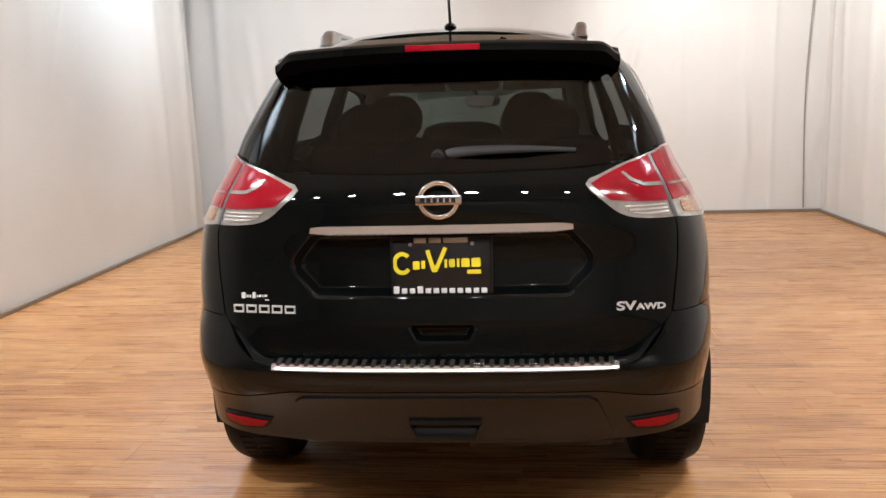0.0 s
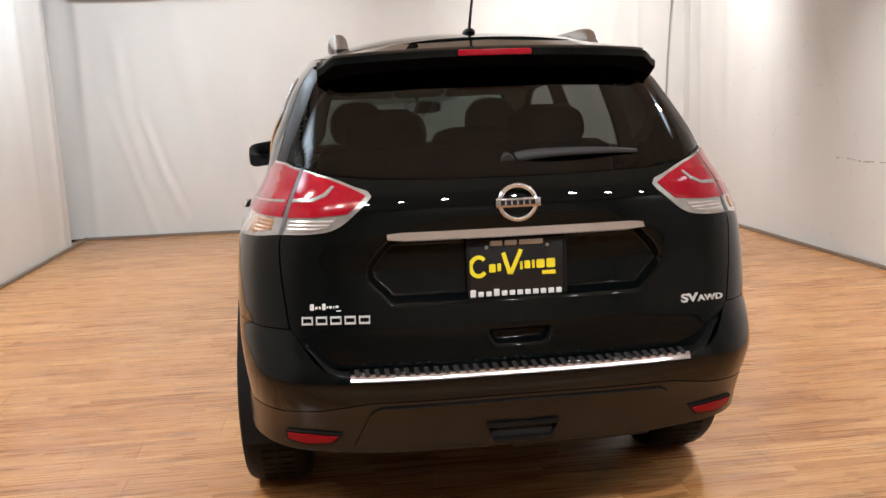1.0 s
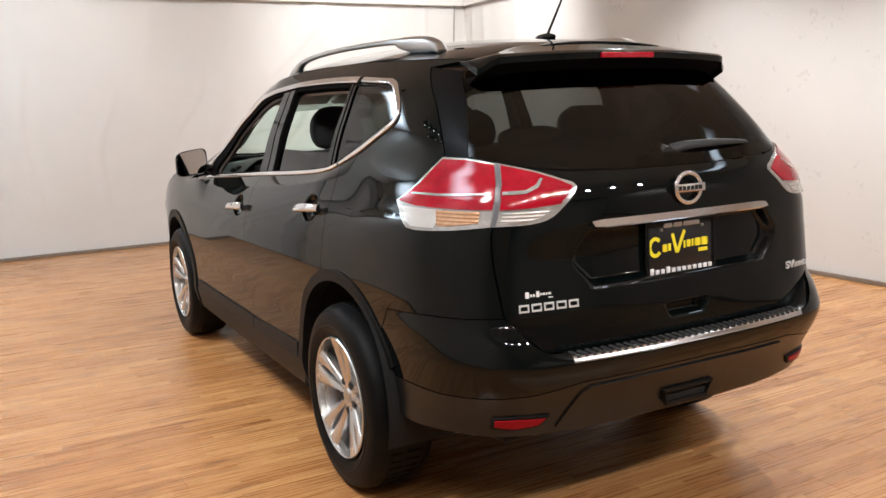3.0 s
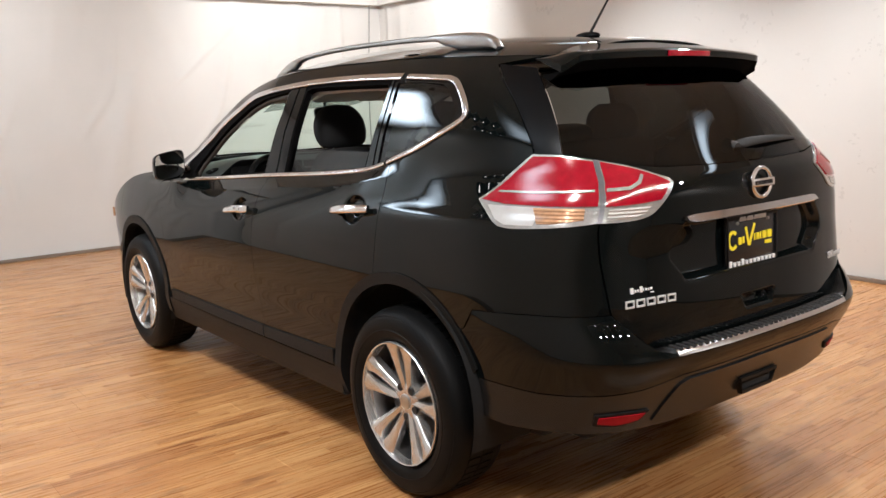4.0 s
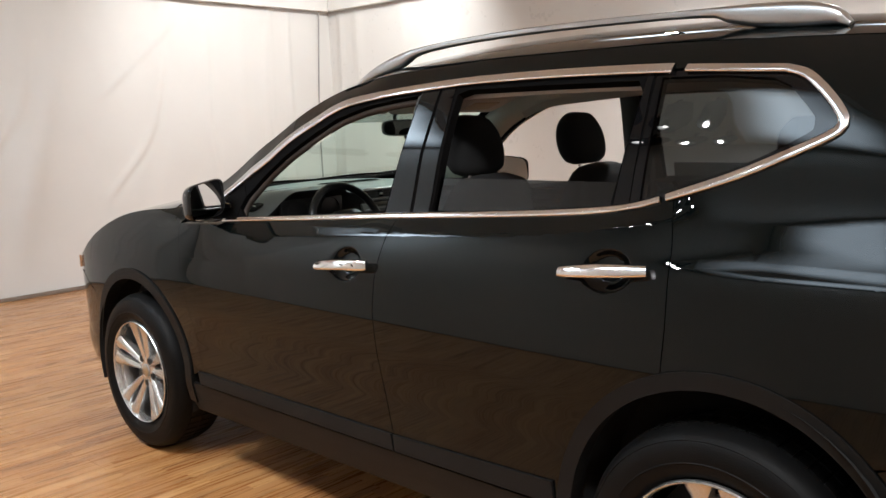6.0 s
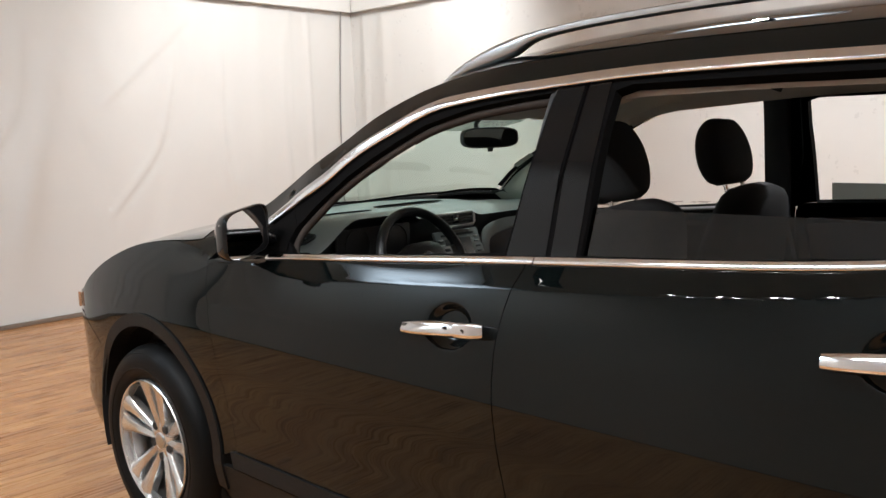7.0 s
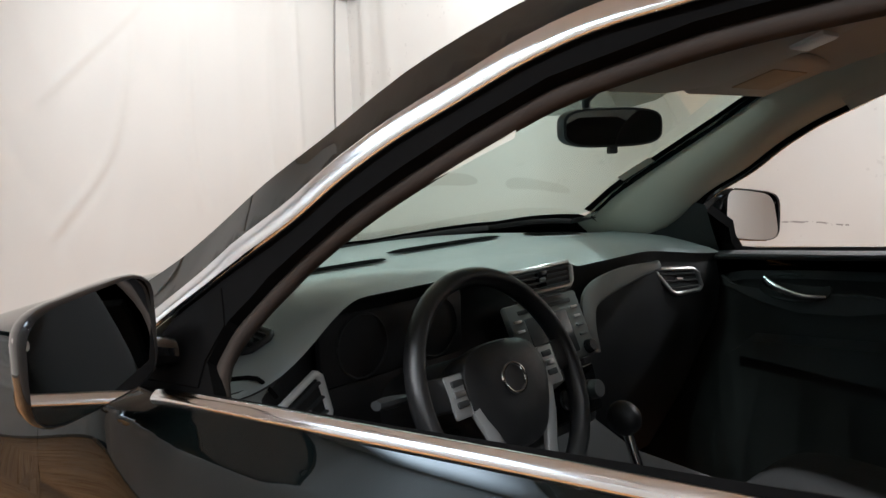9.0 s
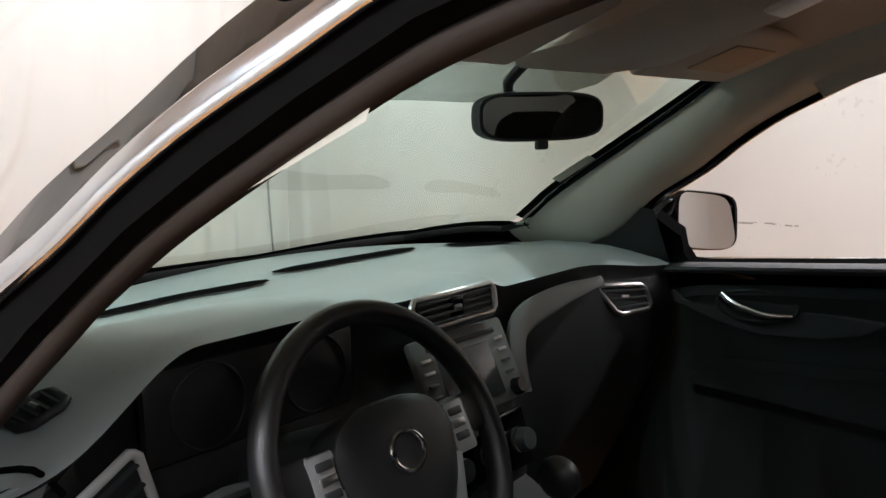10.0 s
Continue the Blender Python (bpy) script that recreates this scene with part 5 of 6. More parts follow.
part("chrome_bar", bm, CHROME, car, "wide chrome tailgate bar", sharp=30)

emblem_m = Matrix.Translation((-0.001, -0.864, 1.118)) @ pose(0, 0, 0, 86)
bm = bmesh.new()
ring = [(0.052 * math.cos(w), 0.047 * math.sin(w), 0.008) for w in np.linspace(0, 2 * math.pi, 48, endpoint=False)]
sweep(bm, ring, (0, 0, 1), oval(0.0075, 0.008, 10), closed=True)
emblem = part("emblem", bm, CHROME, car, "round chrome emblem with a cross bar", sharp=60)
emblem.matrix_basis = emblem_m
bm = bmesh.new()
box(bm, (-0.064, -0.0135, 0.004), (0.064, 0.0135, 0.019), 0.003)
part("emblem_bar", bm, CHROME, emblem)
bm = bmesh.new()
for k in range(6):
    box(bm, (-0.050 + k * 0.0172, -0.0065, 0.0185), (-0.0385 + k * 0.0172, 0.0065, 0.0205), 0.0)
part("emblem_mark", bm, PLATE_BLACK, emblem, smooth=False)


def badge_blocks(name, blocks, m, material, deep, parent=None, label=""):
    """Plain raised blocks of (x, low, high, width)."""
    made = []
    for x, lo, hi, w in blocks:
        bm = bmesh.new()
        box(bm, (x, lo, 0), (x + w, hi, deep), min(w, hi - lo) * 0.16)
        o = part(name, bm, material, parent or car, label)
        o.matrix_basis = m
        made.append(o)
    return made


def rear_frame(x, z, drop=0.0, tilt=None):
    """A frame lying on the tailgate at (x, z): its x runs across, y up, z out of the metal."""
    w = on_rear()
    u = float(u_rear(abs(x), z)) * (1 if x >= 0 else -1)
    p = w(np.array([u]), np.array([z]))[0]
    a = w(np.array([u + 0.02]), np.array([z]))[0] - w(np.array([u - 0.02]), np.array([z]))[0]
    b = w(np.array([u]), np.array([z + 0.02]))[0] - w(np.array([u]), np.array([z - 0.02]))[0]
    a = Vector(a).normalized()
    b = Vector(b)
    b = (b - a * b.dot(a)).normalized()
    n = a.cross(b)
    return Matrix.Translation(Vector(p) + n * drop) @ Matrix((a, b, n)).transposed().to_4x4()


# model badge: five outlined chrome blocks
m = rear_frame(-0.521, 0.806, 0.0005)
for k in range(5):
    bm = bmesh.new()
    w, h = 0.036, 0.026
    x0 = -0.100 + k * 0.0405
    sweep(bm, [(x0 + 0.004, -h / 2 + 0.004, 0.003), (x0 + w - 0.004, -h / 2 + 0.004, 0.003), (x0 + w - 0.004, h / 2 - 0.004, 0.003), (x0 + 0.004, h / 2 - 0.004, 0.003)], (0, 0, 1),
          oval(0.0038, 0.0035, 8, 0.6), closed=True)
    o = part("model_badge_block", bm, BADGE, car, "chrome model badge block", sharp=60)
    o.matrix_basis = m
# dealer sticker in white
m = rear_frame(-0.55, 0.843, 0.0005)
badge_blocks("dealer_sticker_bar", [(-0.044, -0.008, 0.010, 0.012), (-0.029, -0.005, 0.003, 0.007), (-0.019, -0.005, 0.003, 0.006), (-0.009, -0.007, 0.011, 0.010), (0.004, -0.003, 0.004, 0.004), (0.011, -0.003, 0.004, 0.008), (0.022, -0.003, 0.004, 0.004), (0.029, -0.002, 0.005, 0.009), (0.030, -0.012, -0.009, 0.014)],
             m, WHITE_INK, 0.0008, label="white sticker bar")


def lettering(name, text, size, m, material, parent, label="", deep=0.002, stretch=1.0, bold=0.0):
    cu = bpy.data.curves.new(name, "FONT")
    cu.body, cu.size, cu.extrude, cu.align_x, cu.align_y, cu.offset = text, size, deep, "CENTER", "CENTER", bold
    tmp = bpy.data.objects.new(name, cu)
    me = bpy.data.meshes.new_from_object(tmp)
    bpy.data.objects.remove(tmp)
    me.materials.clear()
    me.materials.append(material)
    o = new(name, me)
    o.parent = parent
    o.matrix_basis = m @ Matrix.Diagonal((stretch, 1, 1, 1))
    if label:
        o["label"] = label
    return o


m = rear_frame(0.550, 0.803, 0.002)
lettering("trim_badge", "SV", 0.034, m @ Matrix.Translation((-0.033, 0.001, 0)), BADGE, car, "chrome trim badge letters", 0.002, 1.55, 0.001)
lettering("drive_badge", "AWD", 0.024, m @ Matrix.Translation((0.04, -0.003, 0)), BADGE, car, "chrome drive badge letters", 0.002, 1.45, 0.0008)

# number plate with its frame
plate_m = Matrix.Translation((0.0, -0.845, 0.930)) @ pose(0, 0, 0, 88)
bm = bmesh.new()
box(bm, (-0.147, -0.083, -0.012), (0.147, 0.083, 0.0), 0.004)
plate = part("number_plate", bm, PLATE_BLACK, car, "black dealer plate in a black frame")
plate.matrix_basis = plate_m
bm = bmesh.new()
ring = [(-0.141, -0.077, 0.0), (0.141, -0.077, 0.0), (0.141, 0.077, 0.0), (-0.141, 0.077, 0.0)]
sweep(bm, ring, (0, 0, 1), [(-0.007, -0.003), (0.007, -0.003), (0.006, 0.004), (-0.006, 0.004)], closed=True)
part("plate_frame", bm, PLASTIC, plate)
flat = Matrix.Identity(4)
badge_blocks("phone_bar", [(-0.078, 0.064, 0.079, 0.036), (-0.036, 0.064, 0.079, 0.036), (0.006, 0.064, 0.079, 0.070)], flat, SATIN, 0.005, plate, "light grey bar")
for sx in (-0.088, 0.088):
    bm = bmesh.new()
    rod(bm, (sx, 0.060, 0.0), (sx, 0.060, 0.006), 0.006, 0.005, 12)
    part("plate_screw", bm, SATIN, plate)
def stroke(name, pts, wide, material, label):
    bm = bmesh.new()
    sweep(bm, [(x, y, 0.0008) for x, y in pts], (0, 0, 1), [(-wide, -0.0005), (wide, -0.0005), (wide, 0.0008), (-wide, 0.0008)])
    o = part(name, bm, material, plate, label)
    return o


# dealer's mark: a crescent, a wedge and small bars in yellow
stroke("yellow_crescent", [(-0.112 + 0.023 * math.cos(w), 0.006 + 0.027 * math.sin(w)) for w in np.linspace(0.75, 5.6, 20)], 0.006, YELLOW_INK, "yellow print crescent")
stroke("yellow_wedge", [(-0.040, 0.043), (-0.022, -0.018), (-0.019, -0.018), (0.012, 0.050)], 0.006, YELLOW_INK, "yellow print wedge")
badge_blocks("yellow_bar", [(-0.082, -0.012, 0.012, 0.019), (-0.058, -0.010, 0.013, 0.011), (0.008, -0.008, 0.016, 0.008), (0.021, -0.006, 0.017, 0.017), (0.043, -0.006, 0.018, 0.008), (0.056, -0.006, 0.019, 0.024),
                            (0.085, -0.006, 0.020, 0.026), (0.072, -0.026, -0.014, 0.040)], flat, YELLOW_INK, 0.0015, plate, "yellow print bar")
badge_blocks("white_bar", [(-0.139 + k * 0.0228, -0.0815, -0.066 + (0.006 if k in (0, 3) else 0), 0.0165) for k in range(12)], flat, WHITE_INK, 0.006, plate, "white print bar")

# bumper shelf with a ribbed step plate
bm = bmesh.new()
rows = []
for s in np.linspace(-0.60, 0.60, 49):
    p = on_rear(True)(np.array([s]), np.array([0.654]))[0]
    rise = 0.09 * ease(abs(s), 0.5, 0.62)
    rows.append([bm.verts.new((p[0], p[1] + dy + rise * 0.6, p[2] + dz + rise)) for dy, dz in ((0.004, -0.004), (0.012, 0.0), (0.10, 0.004), (0.16, 0.006))])
for a, b in zip(rows, rows[1:]):
    for i in range(3):
        bm.faces.new((a[i], a[i + 1], b[i + 1], b[i]))
part("bumper_shelf", bm, VALANCE, car, "black bumper top")
bm = bmesh.new()
rows = []
for s in np.linspace(-0.475, 0.475, 49):
    p = on_rear(True)(np.array([s]), np.array([0.654]))[0]
    rows.append([bm.verts.new((p[0], p[1] + dy, p[2] + dz)) for dy, dz in ((0.0, -0.011), (-0.009, -0.008), (-0.004, 0.003), (0.003, 0.009), (0.014, 0.011), (0.05, 0.0125), (0.05, 0.004), (0.02, 0.001))])
for a, b in zip(rows, rows[1:]):
    for i in range(8):
        bm.faces.new((a[i], a[(i + 1) % 8], b[(i + 1) % 8], b[i]))
bm.faces.new(rows[0])
bm.faces.new(rows[-1])
step_plate = part("step_plate", bm, CHROME, car, "chrome bumper step plate with black ribs", sharp=35)
first = None
for k in range(-17, 18):
    s = k * 0.0268
    p = on_rear(True)(np.array([s]), np.array([0.654]))[0]
    if first is None:
        bm = bmesh.new()
        box(bm, (-0.006, -0.002, 0.004), (0.006, 0.024, 0.0130), 0.002)
        box(bm, (-0.006, 0.018, 0.0106), (0.006, 0.044, 0.0142), 0.0015)
        first = part("rib", bm, RUBBER, step_plate)
        o = first
    else:
        o = new("rib", first.data)
        o.parent = step_plate
    o.matrix_basis = Matrix.Translation(p) @ pose(0, 0, 0, 0, 0, -math.degrees(0.10 * s))

# tow-eye opening in the valance, with its frame
bm = bmesh.new()
yy = float(on_rear(True)(np.array([0.0]), np.array([0.44]))[0][1])
ring = [(-0.105, yy - 0.024, 0.473), (-0.085, yy - 0.016, 0.425), (0.085, yy - 0.016, 0.425), (0.105, yy - 0.024, 0.473)]
sweep(bm, ring, (0, -1, 0), [(-0.007, -0.01), (0.007, -0.01), (0.006, 0.008), (-0.006, 0.008)], closed=True)
tow = part("tow_cover_frame", bm, PLASTIC, car)
bm = bmesh.new()
box(bm, (-0.092, yy - 0.016, 0.430), (0.092, yy + 0.03, 0.468), 0.004)
part("tow_cover", bm, DARK, tow)

# dark liners behind the outer panels
for sign in (-1, 1):
    sheet("body_liner", [(0.0, 0.38), (1.0, 0.42), (1.0, 1.10), (0.62, 1.17), (0.0, 1.17)], on_side(sign), DARK, car, proud=-0.075, thick=0, step=0.05, flip=sign < 0)
    sheet("body_liner", side_line([(-0.45, 0.82), (0.5, 0.82), (0.5, 1.10), (0.1, 1.17), (-0.12, 1.28), (-0.30, 1.15)]), on_side(sign), DARK, car, proud=-0.04, thick=0, step=0.05, flip=sign < 0)


# ---- the cabin ----
# dashboard: a moulded body with a fascia, lofted across the car
def dash_row(x):
    a = abs(x)
    mound = ease(0.20 - abs(x + 0.37), -0.05, 0.05) if x < -0.37 else None
    hood = ease((0.20 if x > -0.37 else 0.265) - abs(x + 0.37), -0.08, 0.14)            # binnacle before the driver
    mid = ease(0.16 - a, -0.03, 0.05)                          # centre stack
    out = ease(a, 0.42, 0.74)
    base_y = 2.48 - 0.14 * (a / 0.74) ** 2
    side = 0.06 * ease(x, 0.52, 0.74) + 0.055 * ease(-x, 0.50, 0.66)
    low = ease(-x, 0.50, 0.70)
    lip_y = 2.035 - 0.085 * hood - 0.005 * mid - side
    lip_z = 1.088 + 0.050 * hood + 0.020 * mid - 0.03 * out * (x > 0) - 0.06 * low
    return [(base_y, 1.132 - 0.050 * (a / 0.74) ** 2), (base_y - 0.05, 1.130 - 0.040 * (a / 0.74) ** 2), (2.28, 1.100 + 0.010 * hood), (2.13, 1.108 + 0.030 * (hood if mound is None else mound) + 0.008 * mid - 0.015 * out - 0.02 * ease(-x, 0.53, 0.62)), (lip_y + 0.03, lip_z + 0.010), (lip_y, lip_z), (lip_y + 0.012 + 0.06 * hood, lip_z - 0.022),
            (2.045 + 0.02 * hood - side, 1.035), (2.035 - 0.015 * mid - side, 0.98), (2.02 - 0.04 * mid - side * 0.6, 0.90), (2.03 - 0.08 * mid, 0.80), (2.08 - 0.12 * mid, 0.68), (2.18, 0.50), (2.55, 0.45)]


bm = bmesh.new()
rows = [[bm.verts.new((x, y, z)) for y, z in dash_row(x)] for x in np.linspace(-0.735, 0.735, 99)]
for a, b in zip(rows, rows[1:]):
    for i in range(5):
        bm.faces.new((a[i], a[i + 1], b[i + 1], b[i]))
dash = part("dashboard", bm, DASH_LIT, car, "grey soft-touch dashboard top, paled for window light", sharp=60)
bm = bmesh.new()
rows = [[bm.verts.new((x, y, z)) for y, z in dash_row(x)[5:]] for x in np.linspace(-0.735, 0.735, 99)]
for a, b in zip(rows, rows[1:]):
    for i in range(len(a) - 1):
        bm.faces.new((a[i], a[i + 1], b[i + 1], b[i]))
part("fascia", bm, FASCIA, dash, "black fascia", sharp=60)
# demister slots at the glass
def on_dash(x, y):
    row = sorted(dash_row(x)[0:6])
    return (x, y, float(np.interp(y, [a for a, _ in row], [b for _, b in row])) + 0.004)


for x0, x1, y0, y1 in ((-0.44, -0.09, 2.318, 2.342), (-0.055, 0.33, 2.372, 2.372), (0.42, 0.60, 2.36, 2.31)):
    bm = bmesh.new()
    rows = []
    for k in np.linspace(0, 1, 14):
        x, y = x0 + (x1 - x0) * k, y0 + (y1 - y0) * k
        wide = 0.013 * min(1.0, 0.35 + 6 * k, 0.35 + 6 * (1 - k))
        rows.append([bm.verts.new(on_dash(x, y + d)) for d in (wide, -wide)])
    for a, b in zip(rows, rows[1:]):
        bm.faces.new((a[0], a[1], b[1], b[0]))
    bmesh.ops.solidify(bm, geom=bm.faces[:], thickness=0.004)
    part("demister_slot", bm, SEAL, dash)
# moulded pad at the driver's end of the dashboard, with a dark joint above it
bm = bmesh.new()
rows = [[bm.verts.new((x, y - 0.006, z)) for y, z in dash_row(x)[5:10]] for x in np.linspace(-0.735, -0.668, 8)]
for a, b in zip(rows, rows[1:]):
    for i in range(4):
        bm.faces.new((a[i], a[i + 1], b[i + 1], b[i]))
part("end_pad", bm, DASH_LIT, dash, "grey moulded end pad, paled for window light", sharp=60)
bm = bmesh.new()
sweep(bm, glide([on_dash(-0.722, 2.045), on_dash(-0.70, 2.022), (-0.672, 1.984, 1.048), (-0.650, 1.972, 1.018)], 10), (0, -0.3, 1), oval(0.004, 0.003, 8))
part("dash_joint", bm, SEAL, dash)


def vent(corners, slats, rim, name="air_vent", wide=0.0055):
    """An air outlet: a bright rim round four corners, dark inside, with slats."""
    c = [Vector(p) for p in corners]
    n = (c[1] - c[0]).cross(c[3] - c[0]).normalized()
    if (n.z < 0 if abs(n.z) > 0.6 else n.y > 0):
        n = -n
    bm = bmesh.new()
    bm.faces.new([bm.verts.new(p + n * 0.002) for p in c])
    ob = part(name, bm, RUBBER, dash, "black air vent with a satin rim", smooth=False)
    bm = bmesh.new()
    pts = []
    for i in range(4):
        a, b, d = c[i - 1], c[i], c[(i + 1) % 4]
        for k in (0.0, 0.5, 1.0):
            p = b + (a - b).normalized() * 0.010 * (1 - k) + (d - b).normalized() * 0.010 * k
            pts.append(p + n * 0.004)
    sweep(bm, pts, tuple(n), oval(wide, 0.005, 8), closed=True)
    part("vent_rim", bm, rim, ob, "satin silver rim", sharp=60)
    for k in range(slats):
        f = (k + 0.7) / (slats + 0.4)
        a, b = c[0].lerp(c[3], f), c[1].lerp(c[2], f)
        bm = bmesh.new()
        sweep(bm, [tuple(a.lerp(b, 0.06) + n * 0.004), tuple(a.lerp(b, 0.94) + n * 0.004)], tuple(n), [(-0.0025, -0.004), (0.0025, -0.004), (0.0015, 0.005), (-0.0015, 0.005)])
        part("vent_slat", bm, CABIN, ob)
    bm = bmesh.new()
    m = c[0].lerp(c[2], 0.5) + n * 0.009
    sweep(bm, [tuple(m - (c[1] - c[0]).normalized() * 0.008), tuple(m + (c[1] - c[0]).normalized() * 0.008)], tuple(n), oval(0.004, 0.004, 8))
    part("vent_tab", bm, SATIN, ob)
    return ob


vent([(0.532, 2.055, 1.034), (0.635, 1.994, 1.026), (0.652, 1.984, 0.974), (0.572, 2.02, 0.968)], 3, SATIN)
vent([(-0.104, 2.008, 1.110), (0.104, 2.008, 1.110), (0.098, 1.998, 1.064), (-0.098, 1.998, 1.064)], 4, SATIN)
vent([(-0.652, 1.978, 0.995), (-0.562, 1.995, 1.034), (-0.545, 1.99, 0.958), (-0.640, 1.972, 0.925)], 3, BADGE, wide=0.0065)
bm = bmesh.new()
box(bm, (-0.014, 1.994, 1.068), (0.014, 2.008, 1.106), 0.003)
part("hazard_panel", bm, GLOSS_BLACK, dash)
# centre stack: head unit, knobs, climate panel
tilt = Matrix.Translation((0, 1.985, 0.98)) @ pose(0, 0, 0, 66)
GREYTRIM = mat("grey_trim", (0.13, 0.13, 0.126), 0.45, vary=0.06)
SCREEN = mat("unlit_screen", (0.05, 0.048, 0.05), 0.12, vary=0.03)
bm = bmesh.new()
box(bm, (-0.115, -0.065, 0.0), (0.115, 0.072, 0.016), 0.006, tilt)
unit = part("head_unit", bm, GREYTRIM, dash, "grey head unit with a dark screen")
bm = bmesh.new()
box(bm, (-0.072, -0.048, 0.014), (0.060, 0.040, 0.0185), 0.002, tilt)
part("screen", bm, SCREEN, unit, "unlit glossy screen")
bm = bmesh.new()
box(bm, (-0.085, 0.050, 0.014), (0.085, 0.058, 0.018), 0.001, tilt)
part("disc_slot", bm, RUBBER, unit)
for k in range(4):
    for sx in (-0.094, 0.088):
        bm = bmesh.new()
        box(bm, (sx - 0.011, 0.036 - 0.019 * k, 0.014), (sx + 0.011, 0.041 - 0.019 * k, 0.0195), 0.001, tilt)
        part("button", bm, SATIN if k < 2 else CABIN, unit)
for sx in (-0.094, 0.090):
    bm = bmesh.new()
    turned(bm, [(0.0, 0.030), (0.011, 0.030), (0.013, 0.027), (0.0145, 0.014)], 24)
    bmesh.ops.transform(bm, matrix=tilt @ Matrix.Translation((sx, -0.046, 0)) @ pose(0, 0, 0, 0, -90, 0), verts=bm.verts)
    part("knob", bm, GLOSS_BLACK, unit)
low = Matrix.Translation((0, 1.955, 0.855)) @ pose(0, 0, 0, 74)
bm = bmesh.new()
box(bm, (-0.115, -0.045, 0.0), (0.115, 0.05, 0.012), 0.006, low)
clim = part("climate_panel", bm, GLOSS_BLACK, dash, "black climate panel with three knobs")
for sx in (-0.082, 0.0, 0.082):
    bm = bmesh.new()
    turned(bm, [(0.0, 0.036), (0.017, 0.036), (0.0185, 0.032), (0.021, 0.010)], 28)
    bmesh.ops.transform(bm, matrix=low @ Matrix.Translation((sx, 0.0, 0)) @ pose(0, 0, 0, 0, -90, 0), verts=bm.verts)
    part("climate_knob", bm, CABIN, clim)
    bm = bmesh.new()
    sweep(bm, [tuple(low @ Vector((sx + 0.0195 * math.cos(w), 0.0195 * math.sin(w), 0.018))) for w in np.linspace(0, 2 * math.pi, 24, endpoint=False)], (0, -1, 0.3), oval(0.0012, 0.002, 6), closed=True)
    part("climate_ring", bm, CHROME, clim)
# grey sweep beside the stack
bm = bmesh.new()
sweep(bm, glide([(0.135, 1.965, 0.92), (0.150, 1.99, 0.985), (0.20, 2.012, 1.025), (0.33, 2.02, 1.045), (0.50, 2.02, 1.052)], 24), (0, -1, 0.5),
      oval(0.022, 0.006, 12, 0.7), scale=[(0.5 + 0.6 * math.sin(math.pi * min(1, 0.15 + k / 26)), 1) for k in range(24)])
part("fascia_strip", bm, GREYTRIM, dash, "grey satin fascia strip")

vent([on_dash(-0.652, 2.038), on_dash(-0.656, 2.086), on_dash(-0.602, 2.082), on_dash(-0.609, 2.024)], 4, RUBBER)
# instrument cluster
bm = bmesh.new()
box(bm, (-0.53, 2.025, 0.985), (-0.20, 2.04, 1.10), 0.01)
cluster = part("dial_panel", bm, FASCIA, dash, "unlit instrument cluster")
for cx in (-0.445, -0.275):
    bm = bmesh.new()
    sweep(bm, [(cx + 0.052 * math.cos(w), 2.022, 1.043 + 0.052 * math.sin(w)) for w in np.linspace(0, 2 * math.pi, 36, endpoint=False)], (0, -1, 0), oval(0.002, 0.002, 8), closed=True)
    part("dial_rim", bm, FASCIA, cluster)

# steering wheel
sw = Matrix.Translation((-0.352, 1.812, 0.993)) @ pose(0, 0, 0, 66) @ Matrix.Scale(0.955, 4)
bm = bmesh.new()
rim = [(0.182 * math.cos(w), 0.182 * math.sin(w), 0.0) for w in np.linspace(0, 2 * math.pi, 72, endpoint=False)]
sweep(bm, rim, (0, 0, 1), oval(0.0155, 0.018, 14), closed=True)
DOORTOP = mat("door_top", (0.009, 0.009, 0.009), 0.6, vary=0.1, bump=0.2, bump_scale=700)
WHEEL_SILVER = mat("wheel_silver", (0.33, 0.33, 0.325), 0.35, metal=0.4, vary=0.06)
LEATHER = mat("wheel_leather", (0.015, 0.015, 0.0155), 0.3, vary=0.1, bump=0.3, bump_scale=900)
wheel_ob = part("steering_wheel", bm, LEATHER, car, "black three-spoke steering wheel", sharp=80)
wheel_ob.matrix_basis = sw
bm = bmesh.new()
rows = []
for z, k in ((-0.05, 0.9), (0.0, 1.0), (0.014, 0.96), (0.022, 0.80), (0.025, 0.4)):
    ring = []
    for i in range(36):
        w = 2 * math.pi * i / 36
        c, s = math.cos(w), math.sin(w)
        hx, hy = math.copysign(abs(c) ** 0.7, c) * 0.100, math.copysign(abs(s) ** 0.7, s) * (0.068 if s > 0 else 0.105)
        ring.append(bm.verts.new((hx * (1 - 0.30 * max(0, -s)) * k, (hy + 0.004) * k, z)))
    rows.append(ring)
for p, q in zip(rows, rows[1:]):
    for i in range(36):
        bm.faces.new((p[i], p[(i + 1) % 36], q[(i + 1) % 36], q[i]))
bm.faces.new(rows[-1])
part("airbag_cover", bm, LEATHER, wheel_ob, "black padded hub")
